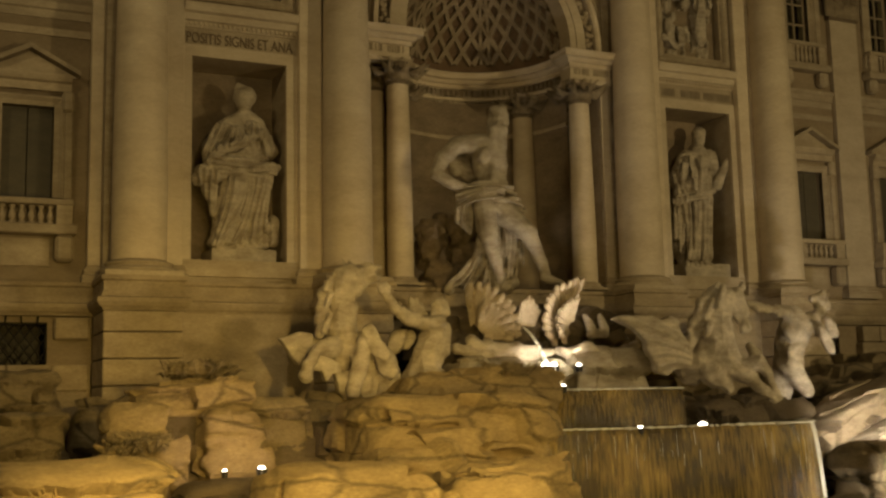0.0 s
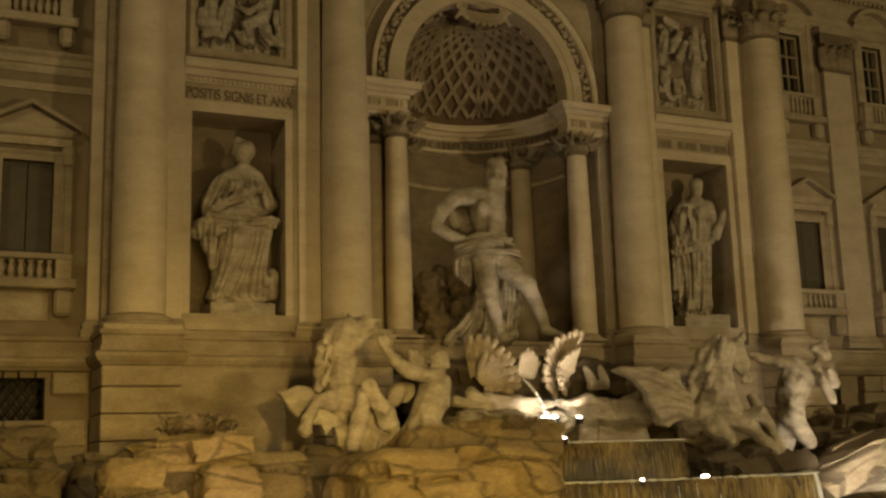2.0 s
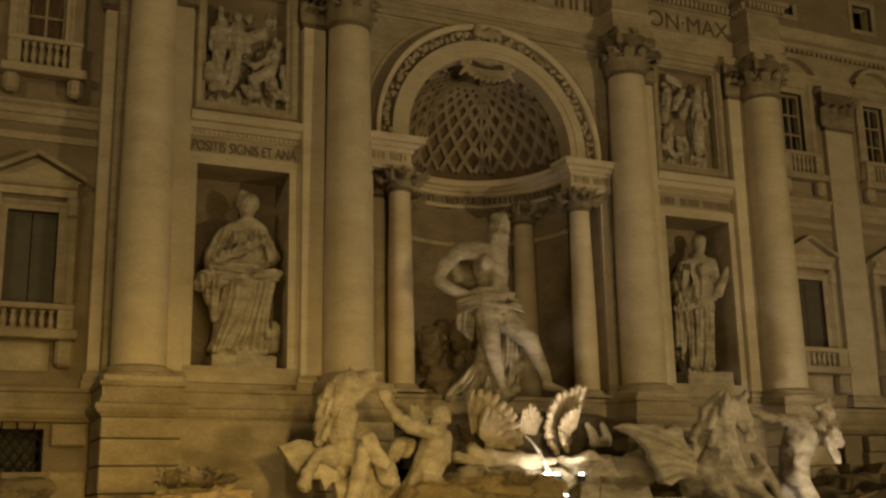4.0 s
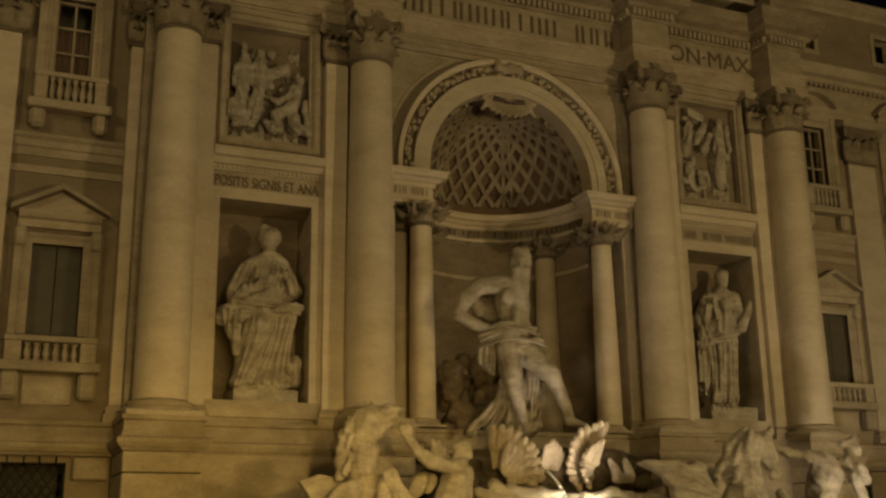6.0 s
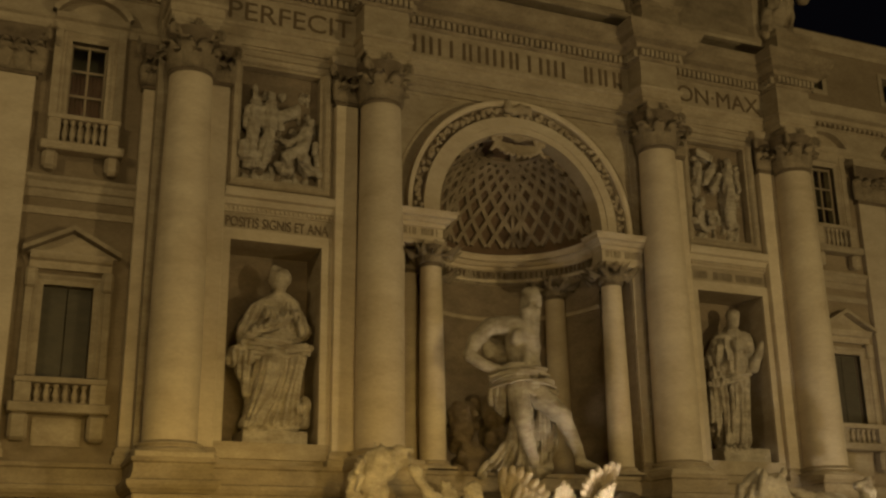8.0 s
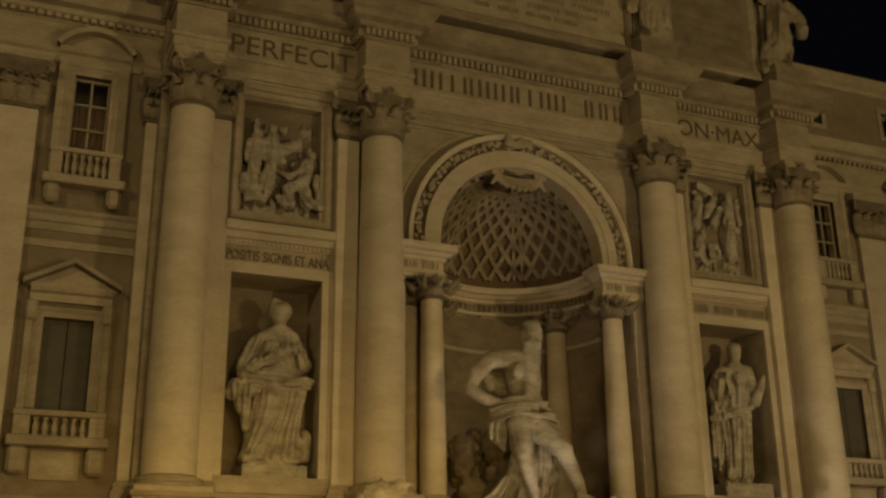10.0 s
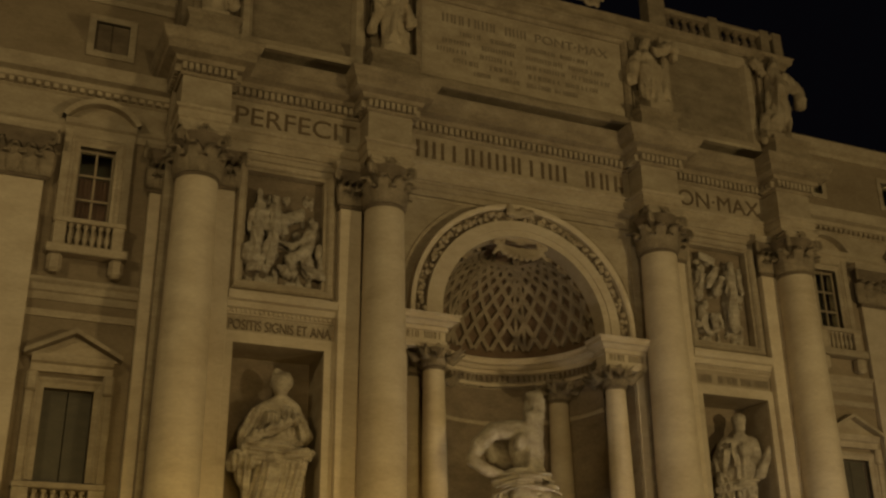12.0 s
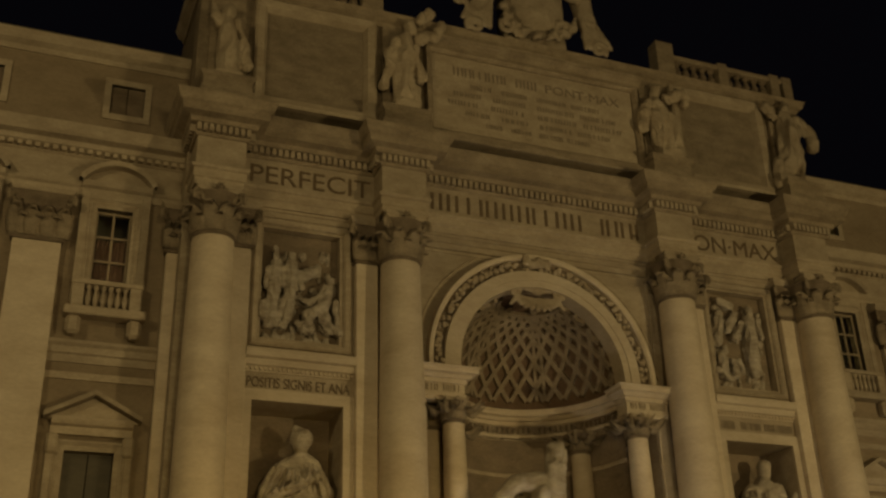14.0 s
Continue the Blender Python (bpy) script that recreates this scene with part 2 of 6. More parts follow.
for k in range(N):
    a, b = math.pi * k / N, math.pi * (k + 1) / N
    for y0, y1 in ((YW, -0.1),):
        p = [(3.0 * math.cos(a), SPRING + 3.0 * math.sin(a)), (3.0 * math.cos(b), SPRING + 3.0 * math.sin(b))]
        q = [(x, top) for x, z in p]
        f = [bm.verts.new((x, y0, z)) for x, z in (p[0], p[1], q[1], q[0])]
        g = [bm.verts.new((x, y1, z)) for x, z in (p[0], p[1], q[1], q[0])]
        bm.faces.new(f), bm.faces.new(g)
        bm.faces.new((f[0], f[1], g[1], g[0]))
for s in (-1, 1):
    box(bm, min(s * 3.0, s * 3.35), max(s * 3.0, s * 3.35), YW, -0.1, 14.0, top)
for s in (-1, 1):
    a, b = min(s * NX0, s * NX1), max(s * NX0, s * NX1)
    # niche back, darkened by colour where shade gathers
    structure("wall_recess", cube(a, b, 0.9, 0.996, NZ0, NZ1), SHADE, "back wall of a square niche, shade in its colour", "wall")
wall_centre = structure("wall_centre", bm, TRAV, "weathered travertine front wall with deep niches", "wall")

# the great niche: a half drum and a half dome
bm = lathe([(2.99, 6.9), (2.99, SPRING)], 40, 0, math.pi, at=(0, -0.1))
structure("wall_niche", bm, SHADE, "curved travertine wall of the great niche", "wall", True)
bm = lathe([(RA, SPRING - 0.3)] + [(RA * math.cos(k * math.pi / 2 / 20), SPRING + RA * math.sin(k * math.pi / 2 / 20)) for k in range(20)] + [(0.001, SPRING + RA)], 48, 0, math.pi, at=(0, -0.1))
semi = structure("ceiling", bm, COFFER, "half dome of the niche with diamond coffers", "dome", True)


def dome_point(ph, th, r):
    return Vector((r * math.cos(th) * math.cos(ph), -0.1 + r * math.cos(th) * math.sin(ph), SPRING + r * math.sin(th)))


def rib(bm, pts, w, r0=2.85, r1=2.73):
    prev = None
    for i, (ph, th) in enumerate(pts):
        j, k = max(i - 1, 0), min(i + 1, len(pts) - 1)
        d = (dome_point(*pts[k], 1) - dome_point(*pts[j], 1)).normalized()
        n = (dome_point(ph, th, 1) - Vector((0, -0.1, SPRING))).normalized()
        side = n.cross(d) * w
        cur = [bm.verts.new(dome_point(ph, th, r0) + side), bm.verts.new(dome_point(ph, th, r1) + side * 0.8),
               bm.verts.new(dome_point(ph, th, r1) - side * 0.8), bm.verts.new(dome_point(ph, th, r0) - side)]
        if prev:
            for a in range(3):
                bm.faces.new((prev[a], prev[a + 1], cur[a + 1], cur[a]))
        prev = cur


bm = bmesh.new()
NM = 14
for k in range(-NM, 2 * NM):
    for sgn in (-1, 1):
        pts = []
        for i in range(25):
            th = 0.02 + 1.12 * i / 24
            ph = math.pi * (k + 0.5) / NM + sgn * math.log(math.tan(math.pi / 4 + th / 2)) * 0.62
            if 0.0 <= ph <= math.pi:
                pts.append((ph, th))
        if len(pts) > 2:
            rib(bm, pts, 0.088)
for ph in (1.02, 1.12, 2.02, 2.12):
    rib(bm, [(ph, 0.02 + 1.25 * i / 20) for i in range(21)], 0.06, 2.85, 2.72)
for th in (1.16,):
    rib(bm, [(math.pi * i / 48, th) for i in range(49)], 0.09, 2.85, 2.70)
part("coffer_ribs", bm, WORN, semi, "pale crossing ribs between dark diamond coffers")["kind"] = "stuff"
# scallop shell at the dome's crown
bm = bmesh.new()
for k in range(11):
    a = math.pi * (0.04 + 0.92 * k / 10)
    mid = Vector((0, -0.3, 17.42))
    tip = mid + Vector((0.78 * math.cos(a), -0.22, -0.42 * math.sin(a) - 0.05))
    capsule(bm, mid, tip, 0.03, 0.085, 8)
for s in (-1, 1):
    volute(bm, Vector((s * 0.75, -0.55, 17.5)), Vector((s, 0, 0)), 0.2)
    capsule(bm, (s * 0.15, -0.5, 17.62), (s * 0.6, -0.55, 17.66), 0.11, 0.09)
    capsule(bm, (s * 0.7, -0.5, 17.35), (s * 0.95, -0.5, 17.05), 0.1, 0.05)
ball(bm, (0, -0.52, 17.6), (0.2, 0.14, 0.16), 12, 8)
part("scallop_shell", baked(bm, "scallop_shell", TRAV, 0.03, 0), None, semi, "carved scallop with scrolls at the crown")


# arch bands round the opening
def arc_band(profile, n=64, zc=SPRING):
    """A profile of (radius, y) swept over the half circle."""
    bm = bmesh.new()
    rings = []
    turns = [(0.0, -0.3)] + [(math.pi * k / n, 0.0) for k in range(n + 1)] + [(math.pi, -0.3)]
    for a, dz in turns:
        rings.append([bm.verts.new((r * math.cos(a), y, zc + dz + r * math.sin(a))) for r, y in profile])
    for p, q in zip(rings, rings[1:]):
        for i in range(len(profile)):
            j = (i + 1) % len(profile)
            bm.faces.new((p[i], p[j], q[j], q[i]))
    return bm


arch = thing("archivolt", "pale travertine archivolt with a carved garland band", "arch")
part("inner_band", arc_band([(2.84, -0.08), (2.84, -0.72), (3.06, -0.72), (3.06, -0.76), (3.38, -0.76), (3.38, -0.45), (2.99, -0.45), (2.99, -0.08)]), SHAFT, arch)
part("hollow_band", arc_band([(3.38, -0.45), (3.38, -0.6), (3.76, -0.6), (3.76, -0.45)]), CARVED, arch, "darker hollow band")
part("outer_band", arc_band([(3.76, -0.45), (3.76, -0.78), (3.82, -0.84), (3.92, -0.84), (3.92, -0.45)]), SHAFT, arch)
bm = bmesh.new()
rnd = random.Random(4)
for k in range(46):
    a = math.pi * (k + 0.5) / 46
    c = Vector((3.57 * math.cos(a), -0.66, SPRING + 3.57 * math.sin(a)))
    for j in range(4):
        o = Vector((rnd.uniform(-0.12, 0.12), rnd.uniform(-0.05, 0.03), rnd.uniform(-0.12, 0.12)))
        ball(bm, c + o, rnd.uniform(0.05, 0.1), 6, 4)
part("garland", bm, TRAV, arch, "carved fruit and leaf garland", True)["kind"] = "stuff"
bm = bmesh.new()
for k in range(14):
    ball(bm, (rnd.uniform(-0.5, 0.5), -0.85, SPRING + 3.6 + rnd.uniform(-0.14, 0.2)), rnd.uniform(0.09, 0.16))
part("keystone_ornament", baked(bm, "keystone_ornament", TRAV, 0.05, 1), None, arch)
# thin raised outline of the spandrel panels
bm = bmesh.new()
for k in range(40):
    a, b = math.pi * k / 40, math.pi * (k + 1) / 40
    p, q = Vector((4.25 * math.cos(a), 0, SPRING + 4.25 * math.sin(a))), Vector((4.25 * math.cos(b), 0, SPRING + 4.25 * math.sin(b)))
    if max(abs(p.x), abs(q.x)) < 4.2:
        capsule(bm, (p.x, YW, p.z), (q.x, YW, q.z), 0.035, 0.035, 6)
for s in (-1, 1):
    box(bm, min(s * 1.4, s * 4.2), max(s * 1.4, s * 4.2), YW - 0.04, YW + 0.1, 18.5, 18.57)
    box(bm, min(s * 4.16, s * 4.22), max(s * 4.16, s * 4.22), YW - 0.04, YW + 0.1, 15.0, 18.57)
part("spandrel_trim", bm, TRAV, arch)


# plan line of the order: wings, outer and inner columns brought forward
def front_line(wing, centre, ress, half, xe=26.0):
    path = [(-xe, wing)]
    for x in (-A2, -A1, A1, A2):
        y0 = wing if x == -A2 else centre
        y1 = wing if x == A2 else centre
        path += [(x - half, y0), (x - half, ress), (x + half, ress), (x + half, y1)]
    path += [(xe, wing)]
    return path if xe > 12 else path[1:-1]


# entablature: architrave, frieze, dentil course, cornice
line = front_line(0.3, -0.8, -1.6, 0.72, 11.35)
architrave = structure("trim", sweep(line, [(-0.6, 19.07), (0.0, 19.07), (0.0, 19.28), (0.05, 19.32), (0.05, 19.56), (0.12, 19.6), (0.14, 19.68), (-0.6, 19.68)]), TRAV, "stepped travertine architrave above the capitals", "architrave")
frieze = structure("trim", sweep(line, [(-0.6, 19.68), (0.0, 19.68), (0.0, 20.66), (-0.6, 20.66)]), TRAV, "plain travertine frieze band with lettering", "frieze")
cornice = structure("trim", sweep(line, [(-0.6, 20.66), (0.06, 20.66), (0.10, 20.72), (0.10, 20.98), (0.26, 21.0), (0.3, 21.14), (0.56, 21.2), (0.58, 21.42), (0.66, 21.48), (0.76, 21.72), (0.76, 21.8), (-0.6, 21.92)]), WORN, "heavy projecting travertine cornice over a dentil course", "cornice")
bm = bmesh.new()
for (xa, ya), (xb, yb) in zip(line, line[1:]):
    if abs(ya - yb) > 0.5:
        side = 1 if yb > ya else -1
        for k in range(round(abs(yb - ya) / 0.2)):
            y = min(ya, yb) - 0.1 + 0.2 * (k + 0.5)
            box(bm, xa + min(side * 0.05, side * 0.25), xa + max(side * 0.05, side * 0.25), y - 0.06, y + 0.06, 20.74, 20.97)
    if abs(xa - xb) > 0.9:
        n = max(2, round((abs(xb - xa) + 0.3) / 0.2))
        for k in range(n):
            x = xa - 0.1 + (xb - xa + 0.2) * (k + 0.5) / n
            box(bm, x - 0.06, x + 0.06, ya - 0.25, ya - 0.05, 20.74, 20.97)
part("dentil_course", bm, TRAV, cornice, "small square dentils")["kind"] = "stuff"
for a, b in ((-26, -11.35), (11.35, 26)):
    structure("trim", sweep([(a, 0.2), (b, 0.2)], [(-0.3, 19.1), (0.0, 19.1), (0.04, 19.3), (0.1, 19.36), (0.1, 19.42), (0.0, 19.44), (0.0, 20.3), (0.06, 20.34), (0.08, 20.5), (0.2, 20.56), (0.24, 20.7), (0.46, 20.76), (0.48, 20.94), (0.58, 21.14), (-0.3, 21.22)]), TRAV, "stone entablature of the palace wing", "cornice")
    bm = bmesh.new()
    for k in range(60):
        x = a + (b - a) * (k + 0.5) / 60
        box(bm, x - 0.07, x + 0.07, -0.02, 0.14, 20.37, 20.5)
    structure("trim", bm, TRAV, "row of small blocks under the wing cornice", "dentils")
# band between the columns, lower on the wall
for xa, xb in ((-9.8, -5.7), (-4.15, 4.15), (5.7, 9.8)):
    structure("trim", sweep([(xa, YW), (xb, YW)], [(-0.2, 18.62), (0.10, 18.62), (0.10, 18.8), (0.16, 18.82), (0.16, 18.98), (0.22, 19.0), (0.22, 19.07), (-0.2, 19.07)]), TRAV, "lower travertine band under the architrave", "trim")


# ---- columns ----
def leaf(bm, a, r, z0, h, w, lean, curl):
    """An acanthus leaf that stands on a bell and curls outward."""
    prev = None
    n = 6
    for i in range(n + 1):
        t = i / n
        rr = r + lean * t + (curl * max(0, t - 0.62) ** 2 * 6 if t > 0.62 else 0)
        z = z0 + h * (t if t < 0.85 else 0.85 - (t - 0.85) * 0.9)
        ww = w * (0.75 + 0.5 * math.sin(math.pi * min(1, t * 1.1))) * (1 - 0.55 * max(0, t - 0.7) / 0.3)
        row = []
        for u, dr in ((-1, -0.05), (-0.5, 0.03), (0, -0.01), (0.5, 0.03), (1, -0.05)):
            ang = a + u * ww / (r + 0.2)
            row.append(bm.verts.new(((rr + dr) * math.cos(ang), (rr + dr) * math.sin(ang), z)))
        if prev:
            for k in range(4):
                bm.faces.new((prev[k], prev[k + 1], row[k + 1], row[k]))
        prev = row


def thick(bm, t=0.05):
    bmesh.ops.recalc_face_normals(bm, faces=bm.faces)
    bmesh.ops.solidify(bm, geom=bm.faces[:], thickness=t)
    return bm


def corinthian(ob, r, z0, h):
    """Bell, two rows of leaves, corner scrolls and a hollow-sided abacus."""
    ha = h * 0.14
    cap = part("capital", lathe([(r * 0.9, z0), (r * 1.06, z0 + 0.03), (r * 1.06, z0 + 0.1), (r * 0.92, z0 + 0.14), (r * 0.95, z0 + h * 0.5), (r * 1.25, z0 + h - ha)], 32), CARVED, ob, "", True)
    rows = [(0.0, h * 0.42, 0.10, 0.26), (math.pi / 8, h * 0.66, 0.16, 0.32)]
    for off, hh, lean, curl in rows:
        bm = bmesh.new()
        leaf(bm, 0, r * 0.97, z0 + 0.12, hh, r * 0.36, lean * r / 0.6, curl * r / 0.6)
        me = mesh_of(thick(bm, 0.05 * r / 0.6), "acanthus_leaf", WORN, True)
        for k in range(8):
            o = part("acanthus_leaf", me, None, cap)
            o.rotation_euler = (0, 0, off + k * math.pi / 4)
    bm = bmesh.new()
    volute(bm, Vector((r * 1.38, 0, z0 + h - ha - 0.2 * r / 0.6)), Vector((1, 0, 0)), 0.22 * r / 0.6)
    leaf(bm, 0, r * 1.0, z0 + h * 0.5, h * 0.4, r * 0.16, 0.4 * r, 0.1)
    me = mesh_of(bm, "volute", WORN, True)
    for k in range(4):
        o = part("volute", me, None, cap)
        o.rotation_euler = (0, 0, math.pi / 4 + k * math.pi / 2)
    # abacus
    prof = []
    R = r * 1.72
    for k in range(4):
        a0 = math.pi / 4 + k * math.pi / 2
        c0, c1 = Vector((math.cos(a0), math.sin(a0))) * R, Vector((math.cos(a0 + math.pi / 2), math.sin(a0 + math.pi / 2))) * R
        mid = (c0 + c1).normalized()
        for i in range(9):
            t = 0.04 + 0.92 * i / 8
            prof.append(c0.lerp(c1, t) - mid * (0.24 * r * math.sin(math.pi * t)))
    bm = bmesh.new()
    rings = [[bm.verts.new((p.x * s, p.y * s, z)) for p in prof] for s, z in ((0.9, z0 + h - ha), (0.95, z0 + h - ha * 0.55), (1.0, z0 + h - ha * 0.5), (1.0, z0 + h))]
    for p, q in zip(rings, rings[1:]):
        for i in range(len(prof)):
            j = (i + 1) % len(prof)
            bm.faces.new((p[i], p[j], q[j], q[i]))
    bm.faces.new(rings[-1]), bm.faces.new(rings[0][::-1])
    part("abacus", bm, TRAV, cap)
    bm = bmesh.new()
    for k in range(4):
        a = k * math.pi / 2
        for j in range(6):
            b = j * math.pi / 3
            ball(bm, ((r * 1.12 + 0.05) * math.cos(a) - 0.09 * r / 0.6 * math.cos(b) * math.sin(a), (r * 1.12 + 0.05) * math.sin(a) + 0.09 * r / 0.6 * math.cos(b) * math.cos(a), z0 + h - ha * 0.5 + 0.09 * r / 0.6 * math.sin(b)), 0.055 * r / 0.6, 6, 4)
    part("rosette", bm, WORN, cap, "", True)


def column(name, label, rb, rt, z0, z1, z2, group):
    """Base from z0, shaft to z1, capital to z2."""
    ob = thing(name, label, "column", group)
    hb = rb * 0.62
    part("plinth", bevel_box(-rb * 1.38, rb * 1.38, -rb * 1.38, rb * 1.38, z0, z0 + hb * 0.34, 0.02), TRAV, ob)
    tor = [(rb * 1.36, z0 + hb * 0.34), (rb * 1.42, z0 + hb * 0.46), (rb * 1.36, z0 + hb * 0.58), (rb * 1.2, z0 + hb * 0.62), (rb * 1.14, z0 + hb * 0.7), (rb * 1.2, z0 + hb * 0.78), (rb * 1.26, z0 + hb * 0.86), (rb * 1.2, z0 + hb * 0.94), (rb * 1.06, z0 + hb), (rb, z0 + hb * 1.1)]
    part("torus_base", lathe(tor, 40), TRAV, ob, "", True)
    n = 14
    sh = []
    for k in range(n + 1):
        t = k / n
        sh.append((rb + (rt - rb) * max(0, t - 0.2) ** 1.3 / 0.8 ** 1.3, z0 + hb * 1.1 + (z1 - z0 - hb * 1.1) * t))
    part("shaft", lathe(sh, 48), SHAFT, ob, "", True)
    corinthian(ob, rt, z1, z2 - z1)
    return ob


big = column("giant_column", "giant smooth travertine Corinthian column on a high pedestal", 0.70, 0.60, 6.86, 17.5, 19.07, "giant columns of the front")
big.location = (-A2, YC, 0)
for x in (-A1, A1, A2):
    copy_thing(big, pose(x, YC, 0))
small = column("niche_column", "slender travertine column beside the great niche", 0.385, 0.32, 6.9, 12.85, 13.62, "niche columns")
small.location = (-3.12, -0.62, 0)
copy_thing(small, pose(3.12, -0.62, 0))
for x in (-3.52, 3.52):
    copy_thing(small, pose(x, 0.3, 0))
for a in (0.20, 0.80):
    copy_thing(small, pose(2.78 * math.cos(math.pi * a), -0.1 + 2.78 * math.sin(math.pi * a), 0))


def pilaster(name, x0, x1, yb, yf, z0, z1, z2, label):
    ob = thing(name, label, "pilaster", "giant pilasters of the front")
    part("shaft", bevel_box(x0, x1, yf, yb, z0 + 0.45, z1, 0.02), SHAFT, ob)
    part("foot", sweep([(x0, yb), (x0, yf), (x1, yf), (x1, yb)], [(-0.1, z0), (0.14, z0), (0.14, z0 + 0.18), (0.08, z0 + 0.24), (0.1, z0 + 0.32), (0.02, z0 + 0.45), (-0.1, z0 + 0.45)]), TRAV, ob)
    if z2 <= z1:
        return ob
    h = z2 - z1
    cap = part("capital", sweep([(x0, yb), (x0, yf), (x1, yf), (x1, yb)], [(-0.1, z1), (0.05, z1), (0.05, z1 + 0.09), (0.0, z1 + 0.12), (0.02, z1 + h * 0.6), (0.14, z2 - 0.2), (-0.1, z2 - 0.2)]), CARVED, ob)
    w = x1 - x0
    for row, (n, hh, cu) in enumerate(((3, 0.42, 0.2), (4, 0.66, 0.26))):
        for k in range(n):
            bm = bmesh.new()
            leaf(bm, -math.pi / 2, 2.0, 0, h * hh, w * 0.16, 0.08, cu)
            bmesh.ops.translate(bm, verts=bm.verts, vec=(x0 + w * (k + (0.5 if row == 0 else 0)) / (3 if row == 0 else 3), yf + 1.97, z1 + 0.1))
            part("acanthus_leaf", thick(bm, 0.05), WORN, cap, "", True)
    for x, s in ((x0, -1), (x1, 1)):
        bm = bmesh.new()
        volute(bm, Vector((x + s * 0.12, yf - 0.12, z2 - 0.42)), Vector((s * 0.7, -0.7, 0)), 0.2)
        part("volute", bm, WORN, cap, "", True)
    part("abacus", sweep([(x0, yb), (x0, yf), (x1, yf), (x1, yb)], [(-0.1, z2 - 0.2), (0.16, z2 - 0.2), (0.24, z2 - 0.1), (0.26, z2), (-0.1, z2)]), TRAV, cap)
    return ob


for s in (-1, 1):
    lo = lambda a, b: (min(s * a, s * b), max(s * a, s * b))
    # wall piers behind the columns
    pilaster("pilaster", *lo(5.5, 6.18), YW, -0.78, 6.86, 17.62, 19.07, "flat travertine pilaster beside a giant column")
    pilaster("pilaster", *lo(9.4, 10.1), YW, -0.78, 6.86, 17.62, 19.07, "flat travertine pilaster beside a giant column")
    pilaster("pilaster", *lo(11.05, 11.72), YG, -0.05, 6.86, 17.5, 19.07, "flat travertine pilaster at the corner of the front")
    pilaster("pilaster", *lo(14.62, 15.93), YG, 0.02, 6.95, 17.4, 19.07, "broad travertine pilaster on the palace wing")
    pilaster("pilaster", *lo(18.9, 20.2), YG, 0.02, 6.95, 17.4, 19.07, "broad travertine pilaster on the palace wing")
    pilaster("pilaster", *lo(3.95, 4.24), YW, -0.62, 6.9, 13.6, 13.6, "narrow travertine strip behind a niche column")

# imposts of the great arch, and their band round the niche
IMP = [(-0.3, 13.62), (0.0, 13.62), (0.0, 13.74), (0.04, 13.76), (0.04, 13.86), (0.0, 13.88), (0.0, 14.22), (0.06, 14.26), (0.06, 14.4), (0.14, 14.42), (0.22, 14.54), (0.34, 14.58), (0.34, 14.7), (0.42, 14.8), (-0.3, 14.82)]
IMP = [(o, 13.56 + (z - 13.62) * 0.82) for o, z in IMP]
for s in (-1, 1):
    p = [(s * 4.28, -0.75), (s * 2.78, -0.75), (s * 2.78, -0.15)]
    if s > 0:
        p = p[::-1]
        p = [(x, y) for x, y in p]
    structure("trim", sweep(p if s < 0 else p, IMP), SHAFT, "moulded travertine impost with small lettering", "impost")
pts = [(2.99 * math.cos(math.pi * k / 40), -0.1 + 2.99 * math.sin(math.pi * k / 40)) for k in range(41)][::-1]
structure("trim", sweep(pts, [(max(-0.03, o), z) for o, z in IMP]), SHAFT, "curved moulded band round the niche wall", "cornice")
structure("trim", sweep(pts, [(-0.02, 12.3), (0.06, 12.3), (0.08, 12.42), (-0.02, 12.42)]), TRAV, "thin curved moulding round the niche wall", "trim")

# frames, cornices and tablets of the side bays
for s in (-1, 1):
    lo = lambda a, b: (min(s * a, s * b), max(s * a, s * b))
    x0, x1 = lo(NX0, NX1)
    fr = structure("trim", sweep([(x0, 0), (x0, NZ1 - NZ0), (x1, NZ1 - NZ0), (x1, 0)][::1], [(-0.32, -0.09), (-0.0, -0.09), (-0.0, 0.0), (-0.32, 0.0)]), SHAFT, "flat stone frame round a niche", "frame")
    fr.matrix_world = Matrix(((1, 0, 0, 0), (0, 0, 1, YW), (0, 1, 0, NZ0), (0, 0, 0, 1)))
    a, b = lo(6.18, 9.4)
    structure("trim", sweep([(a, YW), (b, YW)], [(-0.1, 13.95), (0.05, 13.95), (0.05, 14.1), (0.14, 14.14), (0.2, 14.3), (0.3, 14.34), (0.32, 14.48), (0.36, 14.56), (-0.1, 14.58)]), SHAFT, "small dentilled cornice over a niche", "cornice")
    bm = bmesh.new()
    n = 24
    for k in range(n):
        x = a + (b - a) * (k + 0.5) / n
        box(bm, x - 0.035, x + 0.035, YW - 0.13, YW, 14.0, 14.09)
    structure("trim", bm, SHAFT, "row of small dentils over a niche", "dentils")
    a, b = lo(6.2, 9.38)
    structure("trim", cube(a, b, YW - 0.14, YW + 0.05, 7.05, NZ0 - 0.004), TRAV, "plain stone sill below a niche", "sill")
    # relief panel frame
    px0, px1, pz0, pz1 = *lo(6.52, 9.08), 14.95, 18.6
    bm = sweep([(px0, pz0), (px0, pz1), (px1, pz1), (px1, pz0)], [(-0.22, -0.1), (-0.16, -0.16), (-0.06, -0.12), (0.0, -0.04), (0.0, 0.02), (-0.22, 0.02)], closed=True)
    fr = structure("trim", bm, TRAV, "moulded frame round a carved relief", "frame")
    fr.matrix_world = Matrix(((1, 0, 0, 0), (0, 0, 1, YW), (0, 1, 0, 0), (0, 0, 0, 1)))

# ---- the base storey ----
bm = bmesh.new()
